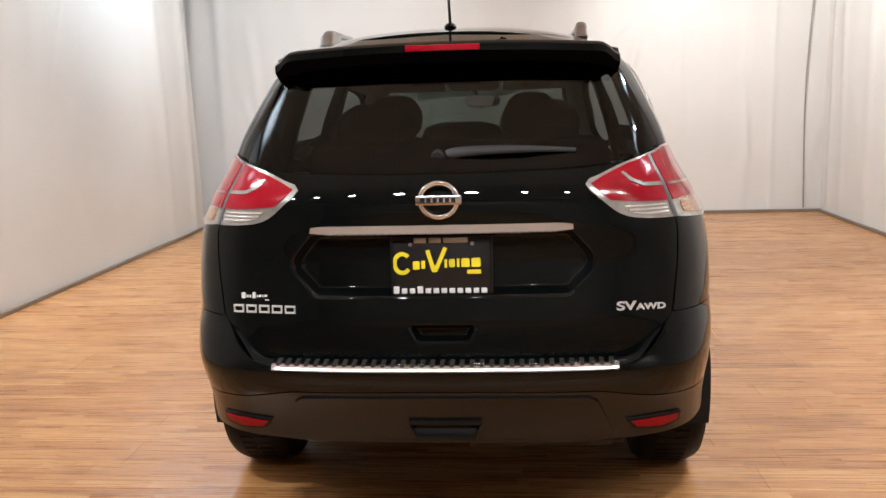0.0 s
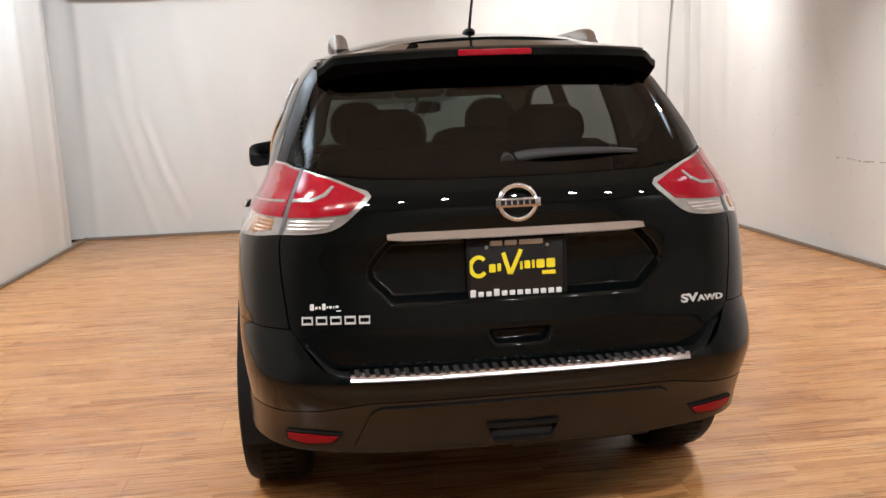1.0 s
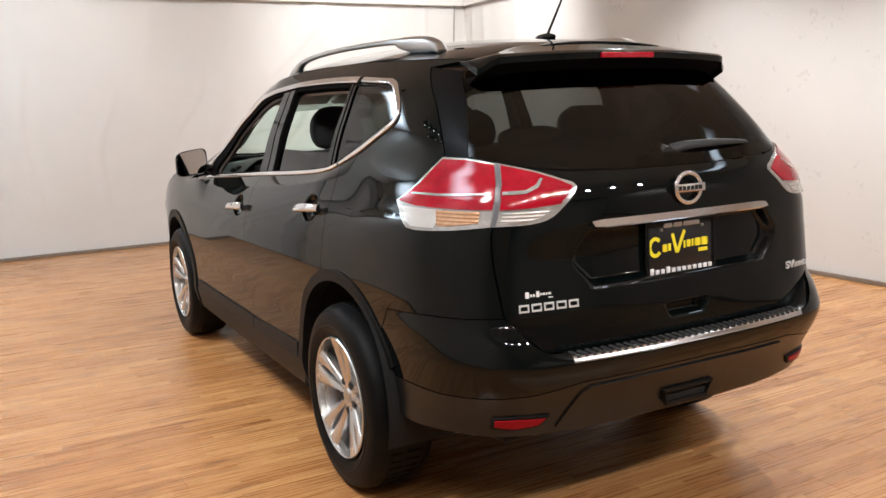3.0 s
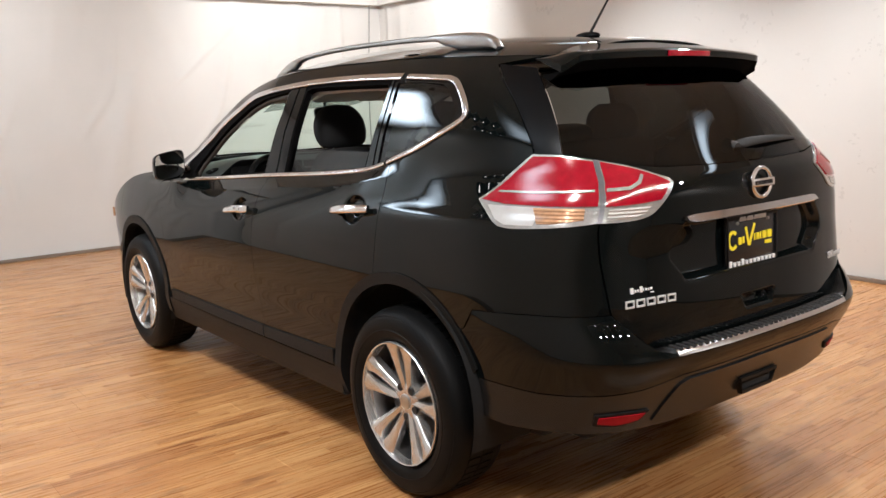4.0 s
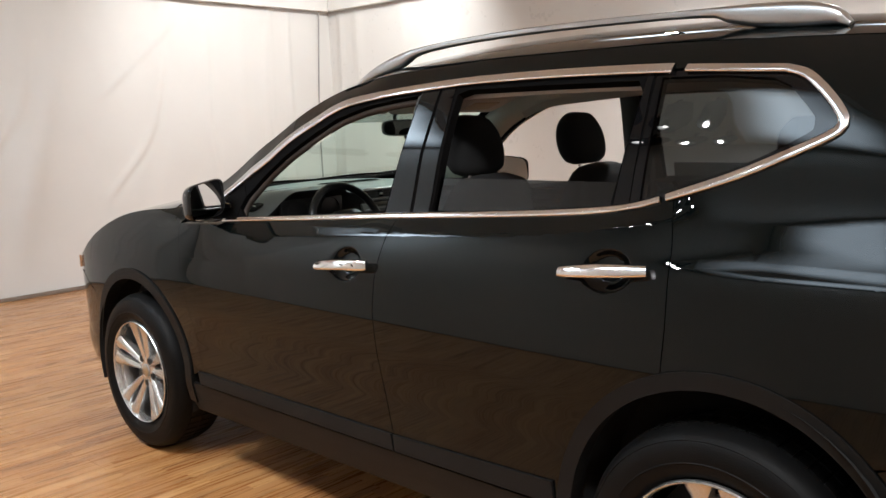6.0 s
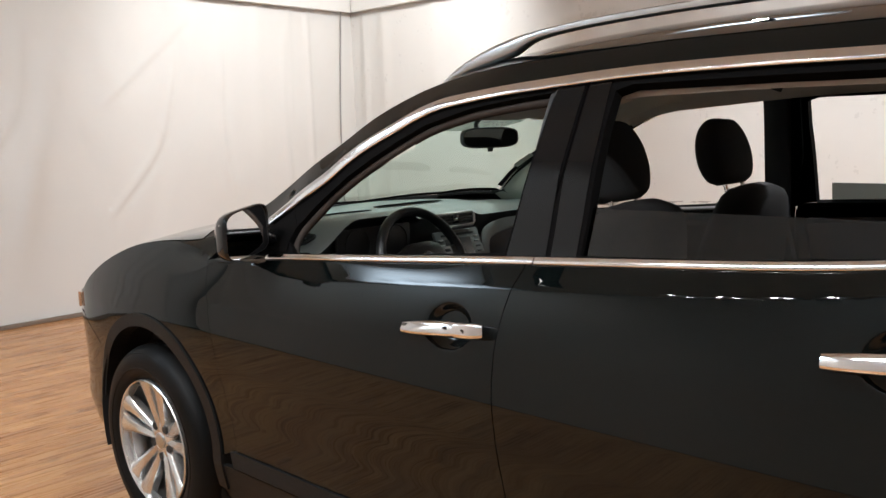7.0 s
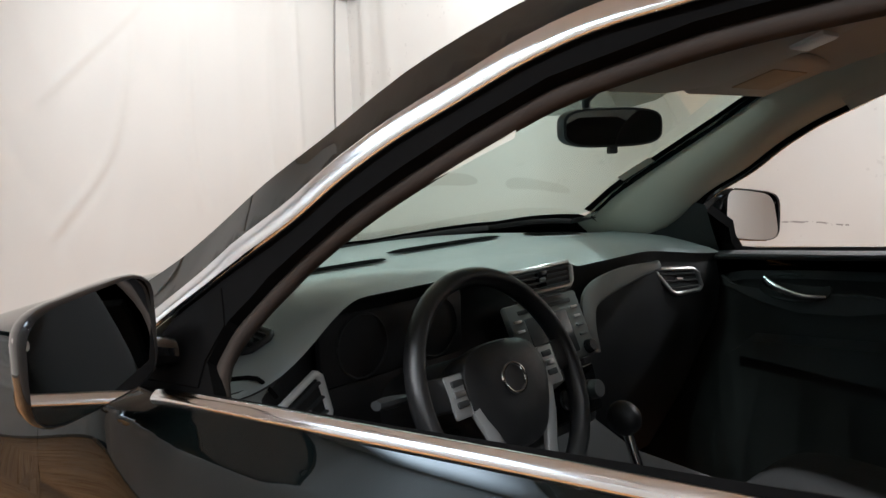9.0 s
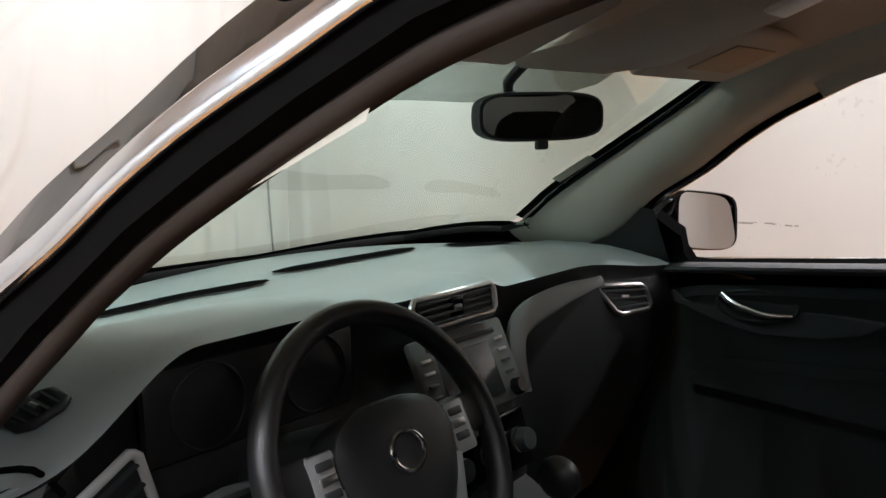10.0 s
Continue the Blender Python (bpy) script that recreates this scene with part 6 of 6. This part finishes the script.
for sign in (-1, 1):
    bm = bmesh.new()
    sweep(bm, glide([(sign * 0.075, 0.012, 0.004), (sign * 0.12, 0.014, 0.002), (sign * 0.178, 0.020, -0.002)], 8), (0, 0, 1), oval(0.029, 0.010, 12, 0.7), scale=[1.0, 0.98, 0.95, 0.93, 0.92, 0.92, 0.95, 1.0])
    spoke = part("spoke", bm, LEATHER, wheel_ob, "black spoke with a grey button panel")
    bm = bmesh.new()
    box(bm, (sign * 0.114 - 0.019, -0.026, 0.008), (sign * 0.114 + 0.019, 0.040, 0.0125), 0.004)
    part("button_panel", bm, WHEEL_SILVER, spoke, "silver-grey button panel")
    for k in range(3):
        bm = bmesh.new()
        box(bm, (sign * 0.112 - 0.012, 0.026 - 0.016 * k - 0.005, 0.010), (sign * 0.112 + 0.012, 0.026 - 0.016 * k + 0.005, 0.0155), 0.002)
        part("spoke_button", bm, CABIN if k != 1 else SATIN, wheel_ob)
    bm = bmesh.new()
    sweep(bm, glide([(sign * 0.088, -0.020, 0.010), (sign * 0.070, -0.07, 0.010), (sign * 0.052, -0.12, 0.004), (sign * 0.050, -0.172, 0.0)], 12), (0, 0, 1), oval(0.0125, 0.007, 12, 0.7))
    part("lower_spoke", bm, WHEEL_SILVER, wheel_ob, "satin silver lower spoke")
bm = bmesh.new()
sweep(bm, [(0.026 * math.cos(w), 0.023 * math.sin(w) + 0.006, 0.027) for w in np.linspace(0, 2 * math.pi, 32, endpoint=False)], (0, 0, 1), oval(0.003, 0.003, 8), closed=True)
part("hub_emblem", bm, CHROME, wheel_ob, "small chrome ring emblem")
bm = bmesh.new()
rod(bm, (-0.355, 1.86, 0.985), (-0.355, 2.06, 0.90), 0.05, 0.06, 24)
col = part("steering_column", bm, CABIN, car)
for sign in (-1, 1):
    bm = bmesh.new()
    sweep(bm, glide([(-0.355 + sign * 0.05, 1.90, 0.985), (-0.355 + sign * 0.12, 1.89, 0.99), (-0.355 + sign * 0.20, 1.875, 1.0)], 8), (0, 0, 1), oval(0.010, 0.008, 10), scale=[0.7, 0.7, 0.75, 0.8, 0.9, 1.1, 1.2, 0.9])
    part("stalk", bm, CABIN, col)

# centre console and gear lever
bm = bmesh.new()
rows = []
for y, z, w in ((1.98, 0.80, 0.13), (1.86, 0.745, 0.125), (1.55, 0.72, 0.115), (1.30, 0.74, 0.11), (1.25, 0.84, 0.105), (0.95, 0.84, 0.10), (0.93, 0.5, 0.10)):
    rows.append([bm.verts.new((x, y, zz)) for x, zz in ((-w, 0.4), (-w, z - 0.015), (-w + 0.015, z), (w - 0.015, z), (w, z - 0.015), (w, 0.4))])
for p, q in zip(rows, rows[1:]):
    for i in range(5):
        bm.faces.new((p[i], p[i + 1], q[i + 1], q[i]))
console = part("centre_console", bm, CABIN, car, "black centre console")
bm = bmesh.new()
rod(bm, (0.03, 1.80, 0.73), (0.04, 1.835, 0.81), 0.011, 0.009, 12)
lever = part("gear_lever", bm, CHROME, car, "gear lever with a black knob")
bm = bmesh.new()
bmesh.ops.create_uvsphere(bm, u_segments=20, v_segments=12, radius=1, matrix=Matrix.Translation((0.042, 1.842, 0.83)) @ pose(0, 0, 0, 20) @ Matrix.Diagonal((0.026, 0.036, 0.034, 1)))
part("knob", bm, LEATHER, lever)


# seats
def loft(bm, rows, cap=True):
    vs = [[bm.verts.new(p) for p in r] for r in rows]
    n = len(vs[0])
    for p, q in zip(vs, vs[1:]):
        for i in range(n):
            bm.faces.new((p[i], p[(i + 1) % n], q[(i + 1) % n], q[i]))
    if cap:
        bm.faces.new(vs[0])
        bm.faces.new(vs[-1])


def pad(bm, centre_line, widths, depths, power=0.55, n=32):
    """A stuffed shape: rounded sections along a line in the y-z plane."""
    fine = curve1([(*p, w, d) for p, w, d in zip(centre_line, widths, depths)], 22)[0]
    centre_line, widths, depths = [tuple(p[:3]) for p in fine], [p[3] for p in fine], [p[4] for p in fine]
    rows = []
    for i, (x, y, z) in enumerate(centre_line):
        a = Vector(centre_line[max(i - 1, 0)])
        b = Vector(centre_line[min(i + 1, len(centre_line) - 1)])
        t = (b - a).normalized()
        up = Vector((1, 0, 0)).cross(t)
        rows.append([Vector((x, y, z)) + Vector((1, 0, 0)) * s * widths[i] + up * h * depths[i] for s, h in oval(1, 1, n, power)])
    loft(bm, rows)


for sx, sy in ((-0.375, 0.01), (0.305, 0.03)):
    bm = bmesh.new()
    pad(bm, [(sx, 1.22, 0.60), (sx, 1.16, 0.70), (sx, 1.11, 0.85), (sx, 1.07, 1.0), (sx, 1.045, 1.12), (sx, 1.03, 1.19), (sx, 1.025, 1.215)],
        [0.18, 0.225, 0.235, 0.225, 0.195, 0.16, 0.08], [0.05, 0.075, 0.08, 0.075, 0.065, 0.05, 0.02])
    seat = part("front_seat", bm, CLOTH, car, "black cloth front seat", sharp=80)
    bm = bmesh.new()
    pad(bm, [(sx, 1.18, 0.57), (sx, 1.30, 0.575), (sx, 1.5, 0.60), (sx, 1.66, 0.61), (sx, 1.72, 0.585)], [0.2, 0.24, 0.245, 0.235, 0.2], [0.05, 0.075, 0.08, 0.07, 0.03])
    part("seat_cushion", bm, CLOTH, seat, sharp=80)
    bm = bmesh.new()
    pad(bm, [(sx, sy + y, z) for y, z in ((1.08, 1.215), (1.085, 1.235), (1.10, 1.285), (1.115, 1.345), (1.125, 1.39), (1.13, 1.410), (1.13, 1.417))],
        [0.085, 0.120, 0.136, 0.128, 0.096, 0.06, 0.02], [0.02, 0.042, 0.054, 0.052, 0.042, 0.027, 0.008], 0.75)
    part("headrest", bm, CLOTH, seat, "rounded black headrest", sharp=80)
    for dx in (-0.06, 0.06):
        bm = bmesh.new()
        rod(bm, (sx + dx, sy + 1.05, 1.15), (sx + dx, sy + 1.085, 1.25), 0.006)
        part("headrest_post", bm, CHROME, seat)
bm = bmesh.new()
pad(bm, [(0, 0.26, 0.58), (0, 0.18, 0.75), (0, 0.10, 0.95), (0, 0.05, 1.12), (0, 0.02, 1.225), (0, 0.015, 1.245)], [0.58, 0.61, 0.60, 0.58, 0.55, 0.45], [0.06, 0.085, 0.08, 0.07, 0.05, 0.02], 0.4, 32)
bench = part("rear_seat", bm, CLOTH, car, "black cloth rear bench", sharp=80)
bm = bmesh.new()
pad(bm, [(0, 0.25, 0.55), (0, 0.45, 0.57), (0, 0.7, 0.59), (0, 0.76, 0.56)], [0.55, 0.62, 0.62, 0.55], [0.06, 0.08, 0.075, 0.03], 0.4, 32)
part("seat_cushion", bm, CLOTH, bench, sharp=80)
for sx, up in ((-0.30, 0.145), (0.02, 0.07), (0.31, 0.145)):
    bm = bmesh.new()
    pad(bm, [(sx, 0.02, 1.235), (sx, 0.022, 1.235 + up * 0.3), (sx, 0.026, 1.235 + up * 0.75), (sx, 0.03, 1.235 + up)], [0.13, 0.150, 0.135, 0.08], [0.03, 0.04, 0.038, 0.012], 0.7)
    part("headrest", bm, CLOTH, bench, sharp=80)

# black printed border of the windscreen
for sign in (-1, 1):
    outer = [(0.862, 1.53), (0.868, 1.75), (0.86, 1.92), (0.85, 2.10), (0.835, 2.30)]
    sheet("windscreen_border", [(sign * (q - 0.036), y) for q, y in glide(outer, 14)] + [(sign * q, y) for q, y in glide(outer, 14)[::-1]], on_lid, SEAL, car, step=0.05, proud=-0.004, thick=0, flip=False)
sheet("windscreen_border", mirrored([(0, 2.49), (0.5, 2.44), (0.80, 2.33), (0.835, 2.325), (0.8, 2.36), (0.5, 2.468), (0.0, 2.518)]), on_lid, SEAL, car, step=0.05, proud=-0.004, thick=0)
sheet("windscreen_sticker", [(0.80, 2.06), (0.845, 2.06), (0.83, 2.15), (0.785, 2.15)], on_lid, PILLAR, car, "small dark windscreen sticker", step=0.05, proud=-0.006, thick=0)

sheet("windscreen_shade", [(-0.55, 1.72), (-0.55, 1.965), (0.0, 1.98), (0.22, 1.975), (0.34, 1.945), (0.43, 1.90), (0.44, 1.74), (0.0, 1.74)], on_lid, glass("dotted_shade", (0.42, 0.44, 0.42)), car, "grey dotted shade behind the mirror", step=0.05, proud=-0.008, thick=0)

# headliner, pillars, visors, overhead console, mirror
sheet("headliner", mirrored([(0, -0.40), (0.95, -0.40)] + [(0.965, y) for y in ys(-0.3, 1.45, 20)] + [(0.955, 1.56), (0.93, 1.63), (0.84, 1.675), (0.5, 1.71), (0, 1.74)]), on_lid, LINER, car, "brown-grey cloth headliner", step=0.08, proud=-0.035, thick=0)
for sign in (-1, 1):
    sheet("cant_rail_trim", side_line([(y, z - (0.03 if sign < 0 else 0.008)) for y, z in glide(HEAD, 40) if y < 1.66]) + side_line(edge_line(1.66, -0.3, 30)), on_side(sign), LINER, car, step=0.05, proud=-0.05, thick=0, flip=sign < 0)
    inner = [(0.81, 1.36), (0.845, 1.50), (0.85, 1.75), (0.842, 1.92), (0.832, 2.10), (0.82, 2.28), (0.81, 2.36)]
    if sign < 0:
        sheet("pillar_trim", [(sign * q, y) for q, y in glide(inner, 16)] + [(sign * 0.965, y) for y in ys(2.36, 1.36, 18)], on_lid, PILLAR, car, "pale grey windscreen pillar trim", step=0.05, proud=-0.022, thick=0.012)
    else:
        bm, rows = bmesh.new(), []
        for y in ys(1.40, 2.36, 40):
            z, bulge = float(HEAD_Z(y)) - 0.012, 0.022 * (1 - 0.8 * float(ease(y, 2.05, 2.36)))
            out = skin(u_side(y, z), z) - np.array([0.03, 0, 0])
            edge = on_lid(np.array(float(np.interp(y, [p[1] for p in inner], [p[0] for p in inner]))), y) + np.array([0.012, 0, -0.012])
            rows.append([bm.verts.new(edge * (1 - k) + out * k + np.array([-0.75, 0, -0.6]) * bulge * math.sin(math.pi * k) ** 0.8) for k in np.linspace(0, 1, 12)])
        for p, q in zip(rows, rows[1:]):
            for i in range(11):
                bm.faces.new((p[i], p[i + 1], q[i + 1], q[i]))
        part("pillar_trim", bm, PILLAR, car, "pale grey windscreen pillar trim", sharp=80)
    drop = 0.075 if sign < 0 else 0.012
    if sign < 0:
        sheet("pillar_side_trim", side_line([(y, z - drop) for y, z in glide(HEAD[:-2], 80) if 1.55 < y < 2.06]) + side_line([(2.12, 1.085), (2.25, 1.075)]) + side_line(edge_line(2.26, 1.57, 20)), on_side(sign), PILLAR, car, step=0.05, proud=-0.03, thick=0, flip=sign < 0)
    y0, py = (1.95, 1.08) if sign < 0 else (1.985, 1.11)
    sheet("mirror_sail", side_line([(y0, 1.045), (y0, 1.15 if sign < 0 else 1.20), (y0 + 0.03, 1.165 if sign < 0 else 1.205), (2.12, 1.145), (2.22, 1.11), (2.33, 1.065), (2.33, 0.96)]), on_side(sign), DOORTOP, car, "black inner mirror corner", step=0.05, proud=-0.04, thick=0, flip=sign < 0)
    bm = bmesh.new()
    sweep(bm, glide([(sign * 0.73, py + 0.02, 1.08), (sign * 0.69, py + 0.01, 1.25), (sign * 0.62, py - 0.01, 1.46), (sign * 0.56, py - 0.02, 1.54)], 12), (-sign, 0, 0.3), oval(0.055 if sign < 0 else 0.045, 0.02, 12, 0.7))
    part("door_pillar_trim", bm, CABIN, car)
    # rear pillar lining
    sheet("rear_lining", side_line([(-0.1, 1.18), (-0.14, 1.32), (-0.22, 1.36), (-0.22, 1.40), (-0.1, 1.52), (-0.40, 1.50), (-0.50, 1.25), (-0.35, 1.13)]), on_side(sign), CABIN, car, step=0.05, proud=-0.04, thick=0, flip=sign < 0)
    # visor
    bm = bmesh.new()
    x0, x1 = sorted((sign * 0.16, sign * 0.52))
    box(bm, (x0, -0.085, -0.010), (x1, 0.085, 0.010), 0.009, Matrix.Translation((0, 1.705, 1.468)) @ pose(0, 0, 0, -19), 3)
    visor = part("sun_visor", bm, LINER, car, "cloth sun visor folded up")
    if sign > 0:
        bm = bmesh.new()
        box(bm, (0.27, -0.045, -0.0125), (0.44, 0.04, -0.0095), 0.001, Matrix.Translation((0, 1.705, 1.468)) @ pose(0, 0, 0, -19))
        part("visor_label", bm, mat("visor_print", (0.42, 0.30, 0.19), 0.6), visor, "tan warning label")
bm = bmesh.new()
rows = []
for y, w, z in ((1.815, 0.09, 1.462), (1.795, 0.13, 1.434), (1.70, 0.145, 1.442), (1.55, 0.14, 1.485), (1.38, 0.12, 1.55), (1.28, 0.09, 1.59)):
    rows.append([bm.verts.new(p) for p in ((-w, y, 1.62), (-w, y, z + 0.012), (-w * 0.85, y, z), (w * 0.85, y, z), (w, y, z + 0.012), (w, y, 1.62))])
for p, q in zip(rows, rows[1:]):
    for i in range(5):
        bm.faces.new((p[i], p[i + 1], q[i + 1], q[i]))
bm.faces.new(rows[0])
over = part("overhead_console", bm, LINER, car, "overhead console with map lamp")
bm = bmesh.new()
box(bm, (0.03, -0.028, -0.006), (0.10, 0.028, 0.012), 0.005, Matrix.Translation((0, 1.515, 1.497)) @ pose(0, 0, 0, -19))
part("map_lamp", bm, WHITE_INK, over, "white unlit map lamp")
bm = bmesh.new()
mm = Matrix.Translation((0.04, 1.865, 1.376)) @ pose(0, 0, 0, 91, 0, -24)
loft(bm, [[mm @ Vector((s * k * 0.110, h * k * 0.036, z)) for s, h in oval(1, 1, 32, 0.55)] for z, k in ((-0.02, 0.8), (-0.012, 0.97), (0.0, 1.0), (0.012, 0.97))])
im = part("interior_mirror", bm, CABIN, car, "black interior mirror", sharp=50)
bm = bmesh.new()
bm.faces.new([bm.verts.new(mm @ Vector((s * 0.102, h * 0.031, 0.0135))) for s, h in oval(1, 1, 32, 0.55)])
part("mirror_glass", bm, MIRROR, im, "mirror glass", smooth=False)
bm = bmesh.new()
sweep(bm, glide([(0.03, 1.875, 1.39), (0.01, 1.90, 1.415), (0.0, 1.875, 1.44), (0.0, 1.80, 1.49)], 10), (1, 0, 0), oval(0.008, 0.009, 10))
part("mirror_stem", bm, CABIN, im)
bm = bmesh.new()
box(bm, (-0.010, -0.048, 0.0), (0.010, -0.034, 0.010), 0.003, mm)
part("dip_lever", bm, CABIN, im)

# door linings
INLAY = mat("door_inlay", (0.065, 0.065, 0.065), 0.5, vary=0.08)
for sign in (-1, 1):
    ol = side_line([(2.22, 0.34), (2.22, 1.02), (2.05, 1.036)] + belt_piece(1.95, 1.1, -0.012) + [(1.04, 0.34)])
    lining = sheet("door_lining", ol, on_side(sign), DOOR_BLACK, car, "black moulded door lining", step=0.05, proud=-0.085, thick=-0.03, flip=sign < 0)
    ol = side_line([(2.05, 1.017), (1.95, 1.019), (1.79, 1.017), (1.65, 1.011), (1.545, 1.003), (1.59, 0.968), (1.67, 0.947), (1.79, 0.938), (1.88, 0.960), (1.95, 0.988), (2.05, 0.992)])
    sheet("lining_strip", ol, on_side(sign), INLAY, lining, "dark grey inlay round the door handle", step=0.05, proud=-0.095, thick=-0.01, flip=sign < 0)
    bm = bmesh.new()
    tops = [p for p in belt_piece(2.02, 1.09)]
    uz = np.array(side_line(tops))
    q = on_side(sign)(uz[:, 0], uz[:, 1])
    sweep(bm, [(a[0] - sign * (0.058 if sign > 0 else 0.042), a[1], a[2] - (0.006 if sign > 0 else 0.022)) for a in q], (0, 0, 1), oval(0.034 if sign > 0 else 0.02, 0.011, 14, 0.8))
    part("lining_top", bm, DOORTOP, lining, "dark grey padded door top")
    ol = side_line([(1.95, 0.80), (1.9, 0.86), (1.6, 0.88), (1.15, 0.90), (1.12, 0.80), (1.5, 0.76)])
    sheet("armrest", ol, on_side(sign), DOOR_BLACK, lining, step=0.05, proud=-0.15, thick=-0.06, flip=sign < 0)
    x = sign * (float(skin(u_side(1.79, 0.98), 0.98)[0]) - 0.10)
    bm = bmesh.new()
    sweep(bm, [(x, 1.79 + 0.085 * math.cos(w), 0.980 + 0.033 * math.sin(w)) for w in np.linspace(0, 2 * math.pi, 32, endpoint=False)], (-sign, 0, 0), oval(0.004, 0.005, 8), closed=True)
    bm.faces.new([bm.verts.new((x - sign * 0.001, 1.79 + 0.085 * math.cos(w), 0.980 + 0.033 * math.sin(w))) for w in np.linspace(0, 2 * math.pi, 32, endpoint=False)])
    pull = part("handle_cup", bm, RUBBER, lining)
    bm = bmesh.new()
    sweep(bm, glide([(x - sign * 0.006, 1.865, 0.998), (x - sign * 0.018, 1.83, 0.980), (x - sign * 0.016, 1.77, 0.965), (x - sign * 0.006, 1.715, 0.965)], 12), (-sign, 0, 0), oval(0.009, 0.004, 10), scale=[(1.3 - 0.8 * k / 11, 1) for k in range(12)])
    part("inner_handle", bm, CHROME, pull, "chrome inner door handle")
    ol = side_line([(1.03, 0.34)] + belt_piece(1.03, 0.25, -0.012) + [(0.35, 0.80), (0.45, 0.60), (0.47, 0.34)])
    sheet("rear_door_lining", ol, on_side(sign), DOOR_BLACK, car, "black moulded rear door lining", step=0.05, proud=-0.085, thick=-0.03, flip=sign < 0)
# boot lining and cargo floor
bm = bmesh.new()
box(bm, (-0.62, -0.72, 0.60), (0.62, 0.1, 0.66), 0.01)
part("cargo_floor", bm, CLOTH, car)
bm = bmesh.new()
box(bm, (-0.70, 0.1, 0.35), (0.70, 2.45, 0.40), 0.01)
part("cabin_carpet", bm, CLOTH, car)


# ---- floor planks ----
floor = bpy.data.objects["floor"]
PLANK_W, PLANK_L = 0.192, 1.285


def plank_data():
    w, d, h, c = PLANK_W / 2 - 0.0002, PLANK_L / 2 - 0.0002, 0.0, 0.0005
    v = [(-d, -w, -0.011), (d, -w, -0.011), (d, w, -0.011), (-d, w, -0.011), (-d, -w, h - c), (d, -w, h - c), (d, w, h - c), (-d, w, h - c),
         (-d + c, -w + c, h), (d - c, -w + c, h), (d - c, w - c, h), (-d + c, w - c, h)]
    f = [(0, 1, 5, 4), (1, 2, 6, 5), (2, 3, 7, 6), (3, 0, 4, 7), (4, 5, 9, 8), (5, 6, 10, 9), (6, 7, 11, 10), (7, 4, 8, 11), (8, 9, 10, 11)]
    return v, f


pv, pf = plank_data()
spots = []
rng = random.Random(4)
row, y = 0, WALL_BACK
while y < WALL_FRONT + 0.1:
    x = WALL_LEFT - rng.uniform(0.1, PLANK_L)
    while x < WALL_RIGHT:
        spots.append((x + PLANK_L / 2, y + PLANK_W / 2))
        x += PLANK_L
    y += PLANK_W
    row += 1
spots.sort(key=lambda p: math.hypot((p[0] + 0.8) * 0.8, p[1] - 0.5))
me = bpy.data.meshes.new("plank")
me.from_pydata(pv, [], pf)
me.materials.append(WOOD)
EDGE_L, EDGE_R = WALL_LEFT - 0.1, WALL_RIGHT + 0.1
whole = [p for p in spots if p[0] - PLANK_L / 2 > EDGE_L and p[0] + PLANK_L / 2 < EDGE_R and p[1] + PLANK_W / 2 < WALL_FRONT + 0.1][:300]
cut = [p for p in spots if p not in set(whole)]
for x, y in whole:
    o = new("plank", me)
    o.parent = floor
    o.location = (x, y, 0)
vs, fs = [], []
for x, y in cut:
    b = len(vs)
    vs += [(min(max(a + x, EDGE_L), EDGE_R), min(c + y, WALL_FRONT + 0.1), d) for a, c, d in pv]
    fs += [tuple(i + b for i in f) for f in pf]
rest = link_mesh("far_plank", vs, fs, WOOD, floor, smooth=False)
tagged(rest, kind="stuff")
